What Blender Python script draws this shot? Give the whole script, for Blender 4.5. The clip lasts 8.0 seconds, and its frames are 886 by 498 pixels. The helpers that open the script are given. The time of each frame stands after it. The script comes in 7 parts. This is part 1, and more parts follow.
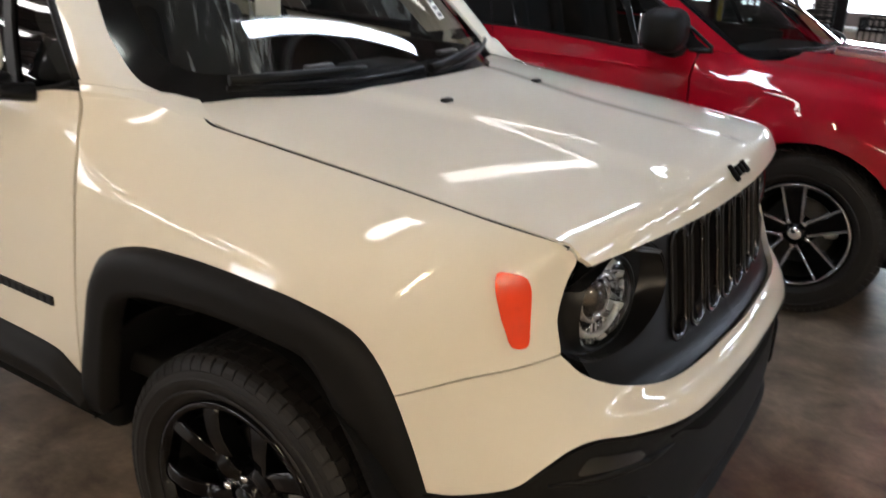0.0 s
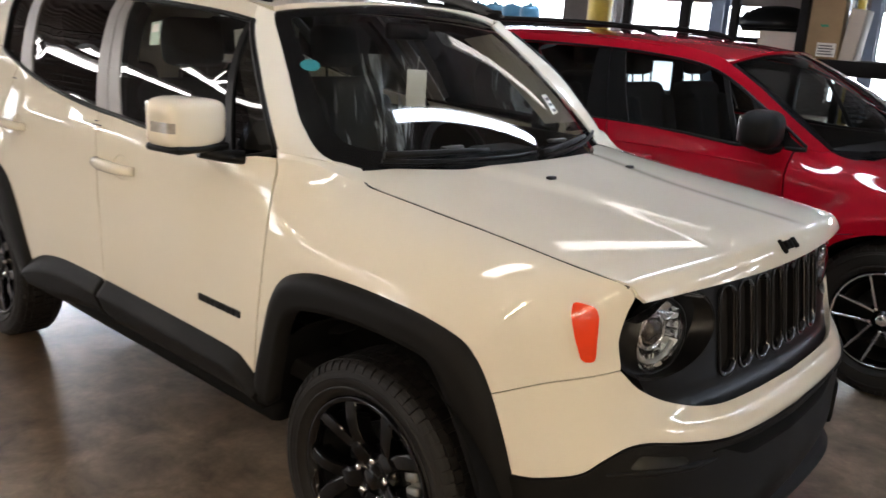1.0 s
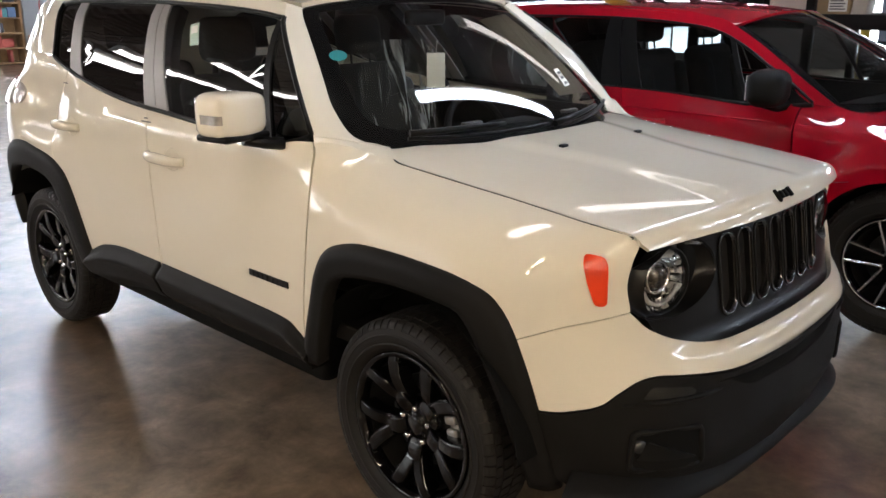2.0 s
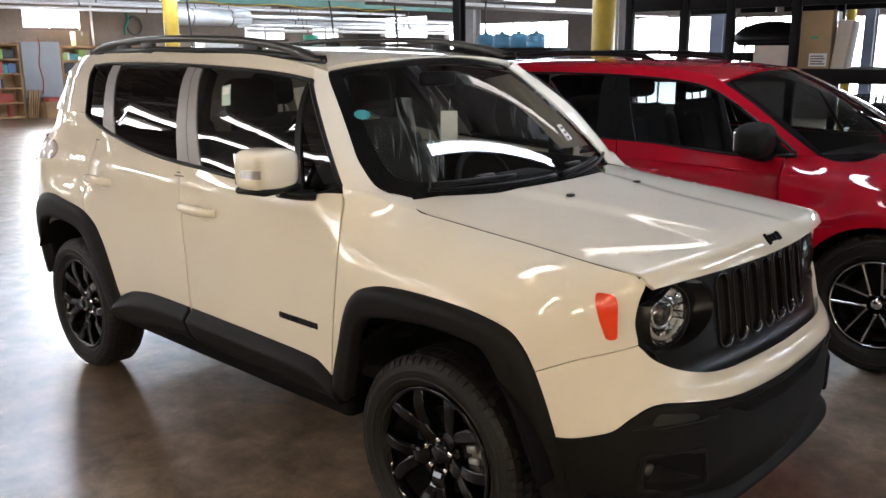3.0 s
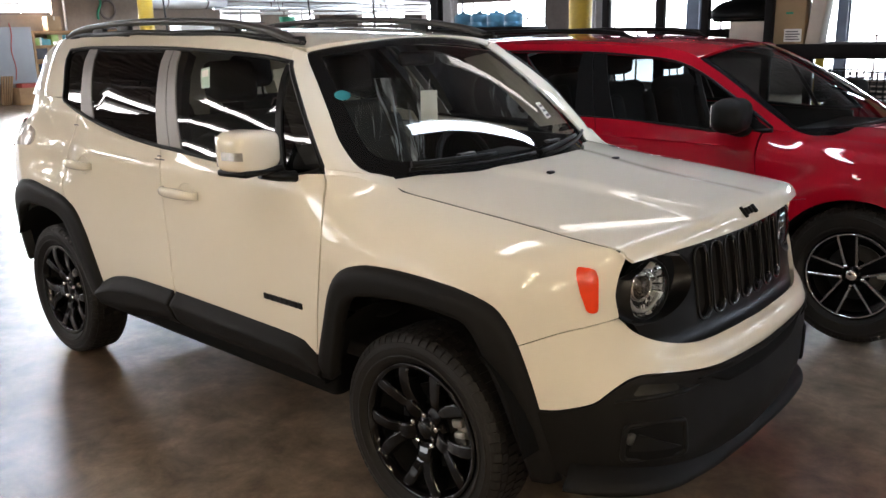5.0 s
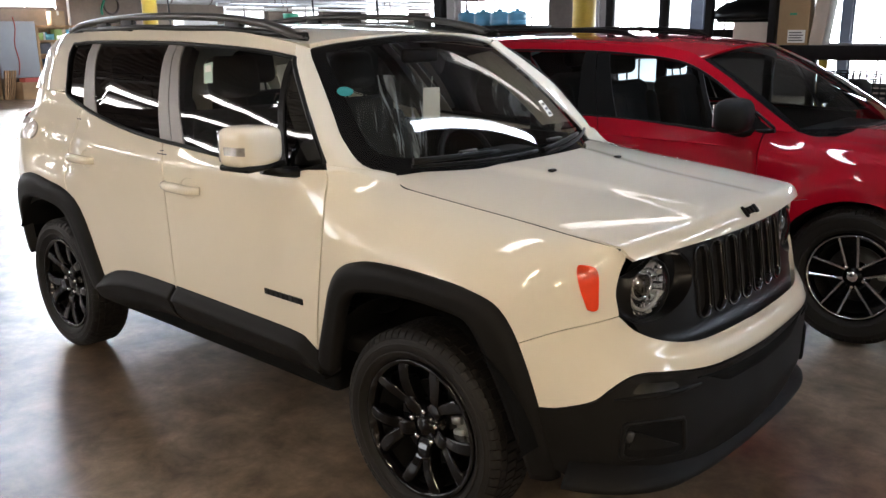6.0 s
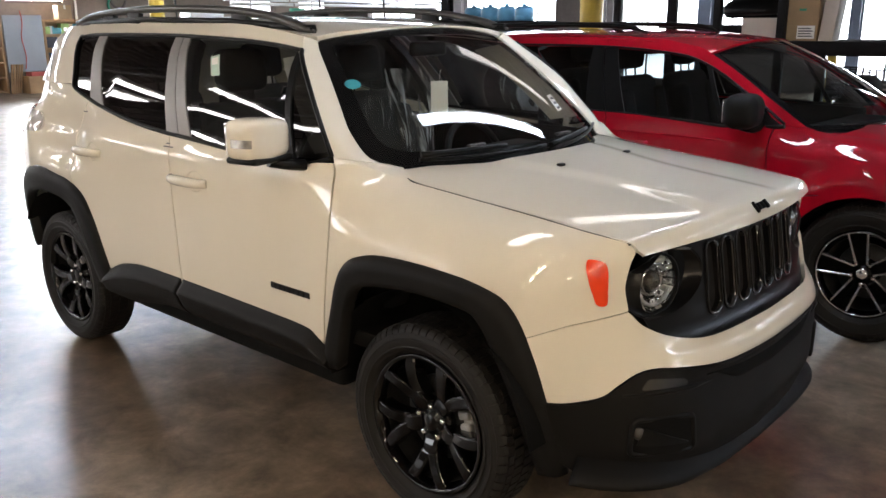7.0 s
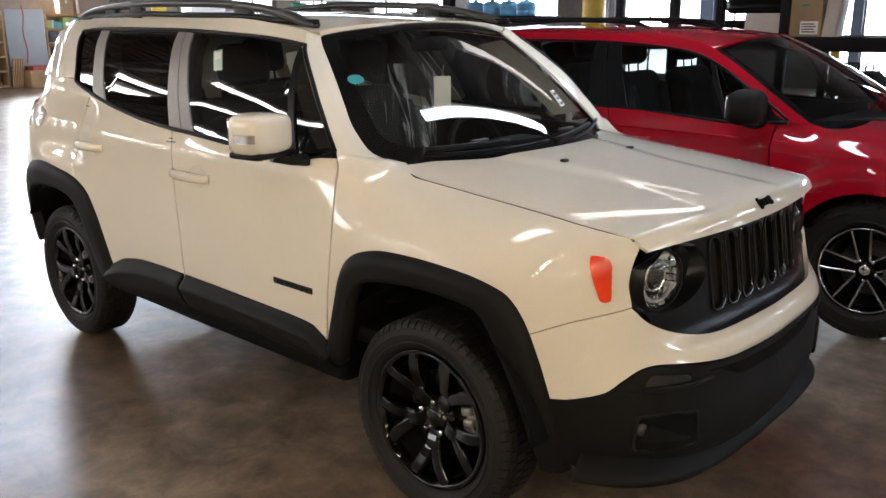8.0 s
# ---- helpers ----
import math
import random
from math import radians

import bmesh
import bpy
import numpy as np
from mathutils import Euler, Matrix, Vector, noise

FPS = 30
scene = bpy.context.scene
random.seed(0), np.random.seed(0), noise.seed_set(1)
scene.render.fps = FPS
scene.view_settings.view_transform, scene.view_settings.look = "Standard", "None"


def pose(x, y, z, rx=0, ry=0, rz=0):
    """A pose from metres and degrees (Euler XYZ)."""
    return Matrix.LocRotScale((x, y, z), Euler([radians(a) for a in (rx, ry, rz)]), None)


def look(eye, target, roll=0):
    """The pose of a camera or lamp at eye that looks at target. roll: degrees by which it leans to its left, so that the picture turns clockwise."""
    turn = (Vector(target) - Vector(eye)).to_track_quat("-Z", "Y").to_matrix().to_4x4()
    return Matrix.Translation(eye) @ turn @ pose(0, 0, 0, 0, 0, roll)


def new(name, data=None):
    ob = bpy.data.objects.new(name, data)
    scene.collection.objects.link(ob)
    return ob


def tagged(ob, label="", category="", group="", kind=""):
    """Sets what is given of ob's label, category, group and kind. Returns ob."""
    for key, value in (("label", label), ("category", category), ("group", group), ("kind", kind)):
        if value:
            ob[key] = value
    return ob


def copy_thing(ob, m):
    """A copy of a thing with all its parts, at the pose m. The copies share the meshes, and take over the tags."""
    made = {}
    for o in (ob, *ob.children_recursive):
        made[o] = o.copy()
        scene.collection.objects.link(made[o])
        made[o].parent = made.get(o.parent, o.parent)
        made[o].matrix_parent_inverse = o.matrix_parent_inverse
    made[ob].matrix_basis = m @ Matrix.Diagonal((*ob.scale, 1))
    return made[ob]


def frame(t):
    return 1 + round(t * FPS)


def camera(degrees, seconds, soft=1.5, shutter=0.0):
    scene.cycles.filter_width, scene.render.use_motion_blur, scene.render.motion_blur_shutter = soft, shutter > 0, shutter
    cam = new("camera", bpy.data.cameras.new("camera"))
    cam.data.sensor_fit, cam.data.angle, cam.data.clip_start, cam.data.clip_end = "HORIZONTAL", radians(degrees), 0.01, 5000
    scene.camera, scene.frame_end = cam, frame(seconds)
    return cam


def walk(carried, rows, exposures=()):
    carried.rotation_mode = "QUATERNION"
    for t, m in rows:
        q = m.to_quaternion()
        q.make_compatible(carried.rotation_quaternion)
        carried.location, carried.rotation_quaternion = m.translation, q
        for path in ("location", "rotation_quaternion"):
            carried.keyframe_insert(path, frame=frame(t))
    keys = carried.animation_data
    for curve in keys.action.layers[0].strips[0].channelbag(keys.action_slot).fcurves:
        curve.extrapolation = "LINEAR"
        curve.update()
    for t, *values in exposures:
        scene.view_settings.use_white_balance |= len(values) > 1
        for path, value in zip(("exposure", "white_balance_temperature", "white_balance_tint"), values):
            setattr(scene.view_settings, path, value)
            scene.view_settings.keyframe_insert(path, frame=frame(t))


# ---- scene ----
cam = camera(55.0, 8.0, shutter=0.4)
PATH = [
    (0, (1.151, -1.879, 1.495), (0.137, -0.3, 0.803), 2.6),
    (0.5, (1.322, -1.986, 1.53), (0.116, -0.488, 0.981), 1.7),
    (1, (1.492, -2.266, 1.557), (0.208, -0.822, 1.042), 3.6),
    (1.2, (1.551, -2.29, 1.56), (0.222, -0.888, 1.043), 3.4),
    (2.3, (1.702, -2.541, 1.607), (0.389, -1.146, 1.034), -0.8),
    (2.5, (1.728, -2.609, 1.617), (0.413, -1.2, 1.083), -0.6),
    (3, (1.756, -2.673, 1.633), (0.427, -1.249, 1.177), -0.4),
    (3.5, (1.767, -2.69, 1.631), (0.45, -1.253, 1.182), -0.4),
    (4, (1.769, -2.687, 1.624), (0.477, -1.237, 1.145), -0.7),
    (4.5, (1.771, -2.695, 1.631), (0.483, -1.248, 1.133), -1.2),
    (6, (1.778, -2.702, 1.625), (0.487, -1.26, 1.123), -0.6),
    (6.5, (1.771, -2.703, 1.625), (0.486, -1.254, 1.124), -0.1),
    (7, (1.76, -2.695, 1.614), (0.461, -1.262, 1.103), -0.4),
    (7.5, (1.755, -2.698, 1.613), (0.449, -1.276, 1.094), -0.7),
    (8, (1.753, -2.697, 1.615), (0.454, -1.268, 1.093), -0.3),
]
walk(cam, [(t, look(eye, target, roll)) for t, eye, target, roll in PATH], ((0.0, 0.18, 6500, 12), (1.2, 0.18, 6500, 12), (2.5, 0.14, 6500, 12), (4.5, 0.1, 6500, 12), (8.0, 0.09, 6500, 12)))

# ---- daylight, lamps ----
world = bpy.data.worlds.new("sky")
scene.world = world
world.use_nodes = True
wn = world.node_tree.nodes
sky = wn.new("ShaderNodeTexSky")
sky.sky_type = 'NISHITA'
sky.sun_disc = False
sky.sun_elevation, sky.sun_rotation = radians(38), radians(-70)
wn["Background"].inputs["Strength"].default_value = 0.15
world.node_tree.links.new(sky.outputs[0], wn["Background"].inputs[0])


def area(name, place, target, w, h, power, col):
    d = bpy.data.lights.new(name, 'AREA')
    d.shape, d.size, d.size_y, d.energy, d.color = 'RECTANGLE', w, h, power, col
    ob = new(name, d)
    ob.matrix_world = look(place, target)
    return ob


# daylight entering by the big door and the windows; the south window is added, unseen
area("door_daylight", (-21.83, 0.8, 1.45), (-12, 1.0, 1.0), 8.2, 2.7, 125, (0.95, 0.98, 1.0))
area("high_window_daylight", (-21.83, 7.3, 2.5), (-8, 7.0, 1.8), 1.4, 0.5, 500, (0.97, 0.99, 1.0))
for wx, wz, ww, wh, wp in ((-14.1, 1.9, 2.1, 1.1, 260), (-9.8, 1.83, 1.35, 1.15, 200), (-3.55, 1.63, 1.8, 1.35, 420), (-0.75, 1.63, 2.4, 1.35, 560)):
    area("north_window_daylight", (wx, 18.2, wz), (wx, 6, wz - 0.2), ww, wh, wp, (0.80, 0.91, 1.0))
area("south_fill_daylight", (-7.75, -12.18, 1.95), (-7.5, -2, 1.7), 3.3, 1.4, 160, (0.95, 0.98, 1.0))

# ---- materials ----
def material(name, base=(0.5, 0.5, 0.5), rough=0.5, metal=0.0, coat=0.0, var=0.0, scale=8.0, bump=0.0, bscale=60.0, rvar=0.0, spec=0.5, island=0.0, rand=0.0):
    """Plain procedural surface with two scales of variation."""
    m = bpy.data.materials.new(name)
    m.use_nodes = True
    n, l = m.node_tree.nodes, m.node_tree.links
    b = n["Principled BSDF"]
    b.inputs["Base Color"].default_value = (*base, 1)
    b.inputs["Roughness"].default_value = rough
    b.inputs["Metallic"].default_value = metal
    b.inputs["Coat Weight"].default_value = coat
    b.inputs["Coat Roughness"].default_value = 0.015
    b.inputs["Specular IOR Level"].default_value = spec
    tc = n.new("ShaderNodeTexCoord")
    if var or rvar or rand or island:
        big = n.new("ShaderNodeTexNoise")
        big.inputs["Scale"].default_value, big.inputs["Detail"].default_value = scale, 6
        fine = n.new("ShaderNodeTexNoise")
        fine.inputs["Scale"].default_value, fine.inputs["Detail"].default_value = scale * 9, 4
        add = n.new("ShaderNodeMath")
        add.operation = 'MULTIPLY_ADD'
        add.inputs[1].default_value = 0.35
        l.new(tc.outputs["Object"], big.inputs[0])
        l.new(tc.outputs["Object"], fine.inputs[0])
        l.new(fine.outputs[0], add.inputs[0])
        l.new(big.outputs[0], add.inputs[2])
        shift = add.outputs[0]
        if rand or island:
            src = n.new("ShaderNodeObjectInfo") if rand else n.new("ShaderNodeNewGeometry")
            mix = n.new("ShaderNodeMath")
            mix.operation = 'MULTIPLY_ADD'
            mix.inputs[1].default_value = rand or island
            l.new(src.outputs["Random"] if rand else src.outputs["Random Per Island"], mix.inputs[0])
            l.new(shift, mix.inputs[2])
            shift = mix.outputs[0]
        ramp = n.new("ShaderNodeMapRange")
        ramp.inputs[1].default_value, ramp.inputs[2].default_value = 0.35, 1.0 + (rand or island)
        ramp.inputs[3].default_value, ramp.inputs[4].default_value = 1 - var, 1 + var
        l.new(shift, ramp.inputs[0])
        mul = n.new("ShaderNodeVectorMath")
        mul.operation = 'SCALE'
        mul.inputs[0].default_value = base
        l.new(ramp.outputs[0], mul.inputs["Scale"])
        l.new(mul.outputs[0], b.inputs["Base Color"])
        if rvar:
            rr = n.new("ShaderNodeMapRange")
            rr.inputs[1].default_value, rr.inputs[2].default_value = 0.4, 0.95
            rr.inputs[3].default_value, rr.inputs[4].default_value = max(0.02, rough - rvar), rough + rvar
            l.new(add.outputs[0], rr.inputs[0])
            l.new(rr.outputs[0], b.inputs["Roughness"])
    if bump:
        bn = n.new("ShaderNodeTexNoise")
        bn.inputs["Scale"].default_value, bn.inputs["Detail"].default_value = bscale, 5
        bp = n.new("ShaderNodeBump")
        bp.inputs["Strength"].default_value, bp.inputs["Distance"].default_value = bump, 0.002
        l.new(tc.outputs["Object"], bn.inputs[0])
        l.new(bn.outputs[0], bp.inputs["Height"])
        l.new(bp.outputs[0], b.inputs["Normal"])
    return m


def glass(name, tint, gloss=1.0):
    """Thin pane: lets tinted light straight through, mirrors by Fresnel."""
    m = bpy.data.materials.new(name)
    m.use_nodes = True
    n, l = m.node_tree.nodes, m.node_tree.links
    n.remove(n["Principled BSDF"])
    tr = n.new("ShaderNodeBsdfTransparent")
    tr.inputs[0].default_value = (*tint, 1)
    gl = n.new("ShaderNodeBsdfGlossy")
    gl.inputs["Roughness"].default_value = 0.004
    gl.inputs[0].default_value = (gloss, gloss, gloss, 1)
    fr = n.new("ShaderNodeFresnel")
    fr.inputs[0].default_value = 1.52
    mx = n.new("ShaderNodeMixShader")
    l.new(fr.outputs[0], mx.inputs[0])
    l.new(tr.outputs[0], mx.inputs[1])
    l.new(gl.outputs[0], mx.inputs[2])
    l.new(mx.outputs[0], n["Material Output"].inputs[0])
    return m


def glowing(name, col, strength):
    m = bpy.data.materials.new(name)
    m.use_nodes = True
    b = m.node_tree.nodes["Principled BSDF"]
    b.inputs["Base Color"].default_value = (0.8, 0.8, 0.8, 1)
    b.inputs["Emission Color"].default_value = (*col, 1)
    b.inputs["Emission Strength"].default_value = strength
    return m


M_WHITE = material("white_paint", (0.752, 0.70, 0.59), 0.5, coat=1.0, spec=0.04, var=0.015, scale=3)
M_RED = material("red_paint", (0.32, 0.0022, 0.013), 0.45, coat=1.0, spec=0.06, var=0.03, scale=3)
M_CLAD = material("black_textured_plastic", (0.0078, 0.0075, 0.0074), 0.55, spec=0.13, var=0.12, scale=5, bump=0.25, bscale=500)
M_TRIM = material("satin_black_trim", (0.0055, 0.0055, 0.0057), 0.38, spec=0.16, var=0.1, scale=6)
M_GLOSS = material("gloss_black", (0.008, 0.008, 0.009), 0.12, coat=0.6, var=0.1, scale=7)
M_GREYTRIM = material("grey_pillar_film", (0.21, 0.20, 0.20), 0.4, var=0.08, scale=9)
M_RAILGREY = material("dark_grey_rail", (0.045, 0.043, 0.042), 0.28, var=0.1, scale=9)
M_RUBBER = material("tyre_rubber", (0.0088, 0.0077, 0.0072), 0.6, spec=0.3, var=0.25, scale=6, bump=0.2, bscale=200, rvar=0.1)
M_RIM = material("black_rim", (0.0018, 0.0018, 0.002), 0.06, coat=0.1, spec=0.24, var=0.1, scale=8)
M_STEEL = material("bare_steel", (0.34, 0.335, 0.32), 0.36, metal=0.8, var=0.15, scale=20, rvar=0.12)
M_DISC = material("dark_disc", (0.05, 0.05, 0.05), 0.4, metal=0.6, var=0.2, scale=20)
M_CHROME = material("chrome", (0.75, 0.75, 0.76), 0.08, metal=1.0, var=0.04, scale=20)
M_ALLOY = material("machined_alloy", (0.55, 0.55, 0.56), 0.24, metal=0.9, var=0.05, scale=20)
M_CLEAR = glass("clear_pane", (0.72, 0.76, 0.74))
M_TINT = glass("dark_tinted_pane", (0.045, 0.045, 0.045))
M_MID = glass("lightly_tinted_pane", (0.58, 0.63, 0.62))
M_DARKER = glass("grey_tinted_pane", (0.36, 0.40, 0.41))
M_LENS = glass("lamp_lens", (0.9, 0.92, 0.92))
M_ORANGE = material("orange_lens", (0.80, 0.05, 0.008), 0.22, coat=0.35, spec=0.3, var=0.05, scale=40)
M_REDLENS = material("red_lens", (0.45, 0.01, 0.015), 0.15, coat=0.8, var=0.1, scale=30)
M_CABIN = material("charcoal_cabin_plastic", (0.006, 0.006, 0.0065), 0.6, spec=0.25, var=0.15, scale=9, bump=0.2, bscale=300)
M_SEAT = material("black_seat_cloth", (0.010, 0.010, 0.011), 0.85, var=0.2, scale=14, bump=0.4, bscale=400)
M_LIGHTTRIM = material("pale_grey_pillar_lining", (0.60, 0.57, 0.52), 0.75, var=0.08, scale=9, bump=0.2, bscale=300)
M_PAPER = material("white_paper", (0.78, 0.78, 0.75), 0.7, var=0.04, scale=20)
M_TEAL = material("teal_sticker", (0.02, 0.21, 0.24), 0.45, var=0.05, scale=20)
M_GRILLE = material("satin_black_grille", (0.0055, 0.0055, 0.0057), 0.30, spec=0.2, var=0.1, scale=6)
M_INK = material("grey_ink", (0.12, 0.12, 0.13), 0.7, var=0.05, scale=20)
M_UNDER = material("underbody", (0.005, 0.005, 0.005), 0.8, spec=0.1, var=0.3, scale=6)
M_SLOT = material("black_slot_mesh", (0.014, 0.013, 0.012), 0.7, spec=0.1, var=0.3, scale=30)
M_PALEGREEN = material("pale_green_paper", (0.45, 0.6, 0.52), 0.6, var=0.05, scale=20)
M_INDIC = material("ribbed_clear_lens", (0.55, 0.53, 0.50), 0.12, metal=0.5, coat=1.0, var=0.35, scale=45)
# pale base colour stands in for white reflections on the smoky lens
M_PALELENS = material("smoky_lens_pale_sheen", (0.46, 0.43, 0.41), 0.1, coat=1.0, var=0.12, scale=20)
M_LAMPGLASS = material("smoked_lamp_glass", (0.035, 0.03, 0.025), 0.05, coat=1.0, var=0.2, scale=40)
M_BOWL = material("bright_lamp_reflector", (0.60, 0.57, 0.53), 0.3, metal=0.5, var=0.06, scale=30)


def film():
    """Thin clear wrapping film, creased: its pale sheen is put into noise-streaked alpha."""
    m = material("clear_wrapping_film", (0.75, 0.78, 0.80), 0.25)
    n, l = m.node_tree.nodes, m.node_tree.links
    tc = n.new("ShaderNodeTexCoord")
    mp = n.new("ShaderNodeMapping")
    mp.inputs["Scale"].default_value = (2, 14, 1.6)
    mp.inputs["Rotation"].default_value = (0.35, 0, 0)
    w = n.new("ShaderNodeTexNoise")
    w.inputs["Scale"].default_value, w.inputs["Detail"].default_value, w.inputs["Distortion"].default_value = 1.5, 5, 1.0
    r = n.new("ShaderNodeMapRange")
    r.inputs[1].default_value, r.inputs[2].default_value, r.inputs[3].default_value, r.inputs[4].default_value = 0.50, 0.72, 0.03, 0.9
    l.new(tc.outputs["Object"], mp.inputs[0])
    l.new(mp.outputs[0], w.inputs[0])
    l.new(w.outputs[0], r.inputs[0])
    l.new(r.outputs[0], n["Principled BSDF"].inputs["Alpha"])
    return m


M_FILM = film()

# ---- shapes ----
def smooth(a, b, x):
    t = min(1.0, max(0.0, (x - a) / (b - a)))
    return t * t * (3 - 2 * t)


def cr(pts, x):
    """Smooth curve through (x, y) pairs with rising x (monotone cubic)."""
    n = len(pts)
    if x <= pts[0][0]:
        return pts[0][1]
    if x >= pts[-1][0]:
        return pts[-1][1]
    i = 0
    while pts[i + 1][0] < x:
        i += 1
    def slope(k):
        if k == 0 or k == n - 1:
            j = min(k, n - 2)
            return (pts[j + 1][1] - pts[j][1]) / (pts[j + 1][0] - pts[j][0])
        a = (pts[k][1] - pts[k - 1][1]) / (pts[k][0] - pts[k - 1][0])
        b = (pts[k + 1][1] - pts[k][1]) / (pts[k + 1][0] - pts[k][0])
        return 0.0 if a * b <= 0 else 2 * a * b / (a + b)
    x0, y0 = pts[i]
    x1, y1 = pts[i + 1]
    h = x1 - x0
    t = (x - x0) / h
    return (y0 * (1 + 2 * t) * (1 - t) ** 2 + h * slope(i) * t * (1 - t) ** 2
            + y1 * t * t * (3 - 2 * t) + h * slope(i + 1) * t * t * (t - 1))


def catmull(points, steps=12):
    """Points of a smooth open curve through the given ones."""
    p = [tuple(points[0])] + [tuple(q) for q in points] + [tuple(points[-1])]
    out = []
    for i in range(1, len(p) - 2):
        for k in range(steps):
            t = k / steps
            out.append(tuple(0.5 * (2 * b + (c - a) * t + (2 * a - 5 * b + 4 * c - d) * t * t + (3 * b - a - 3 * c + d) * t ** 3)
                             for a, b, c, d in zip(p[i - 1], p[i], p[i + 1], p[i + 2])))
    out.append(tuple(points[-1]))
    return out


class Plan:
    """Half of a car's outline from above, from the middle of its tail to the middle of its nose."""
    def __init__(self, pts):
        self.p = catmull(pts, 24)
        self.u = [0.0]
        for a, b in zip(self.p, self.p[1:]):
            self.u.append(self.u[-1] + math.hypot(b[0] - a[0], b[1] - a[1]))
        k = min(range(len(self.p)), key=lambda i: abs(self.p[i][0]))
        self.u = [q - self.u[k] for q in self.u]

    def at(self, u):
        """Place and outward normal; past either end it goes on round the other half."""
        if u > self.u[-1]:
            x, y, nx, ny = self.at(2 * self.u[-1] - u)
            return x, -y, nx, -ny
        if u < self.u[0]:
            x, y, nx, ny = self.at(2 * self.u[0] - u)
            return x, -y, nx, -ny
        lo, hi = 0, len(self.u) - 1
        while hi - lo > 1:
            m = (lo + hi) // 2
            if self.u[m] <= u:
                lo = m
            else:
                hi = m
        t = (u - self.u[lo]) / (self.u[hi] - self.u[lo])
        def tangent(i):
            a, b = self.p[max(i - 1, 0)], self.p[min(i + 1, len(self.p) - 1)]
            d = math.hypot(b[0] - a[0], b[1] - a[1])
            if i == 0:
                return (0.0, 1.0)
            if i == len(self.p) - 1:
                return (0.0, -1.0)
            return (b[0] - a[0]) / d, (b[1] - a[1]) / d
        ta, tb = tangent(lo), tangent(hi)
        tx, ty = ta[0] + (tb[0] - ta[0]) * t, ta[1] + (tb[1] - ta[1]) * t
        d = math.hypot(tx, ty)
        a, b = self.p[lo], self.p[hi]
        return a[0] + (b[0] - a[0]) * t, a[1] + (b[1] - a[1]) * t, -ty / d, tx / d


# ---- the white car's surfaces; x ahead from the front axle, y given as half-width
J_PLAN = Plan([(-3.22, 0), (-3.21, 0.4), (-3.17, 0.62), (-3.08, 0.768), (-2.92, 0.842), (-2.57, 0.876), (-1.9, 0.879), (-1.0, 0.882),
               (-0.4, 0.884), (0.0, 0.88), (0.2, 0.866), (0.4, 0.81), (0.5, 0.762), (0.58, 0.705), (0.645, 0.61), (0.69, 0.48), (0.72, 0.28), (0.732, 0)])
U_NOSE, U_TAIL = J_PLAN.u[-1], J_PLAN.u[0]
V_HOOD = 1.2


def j_rake(x, z):
    """The tail leans forward above the shoulder."""
    return 0.14 * smooth(1.12, 1.28, z) * (1 - 0.4 * smooth(1.45, 1.57, z)) * smooth(-2.55, -2.95, x)


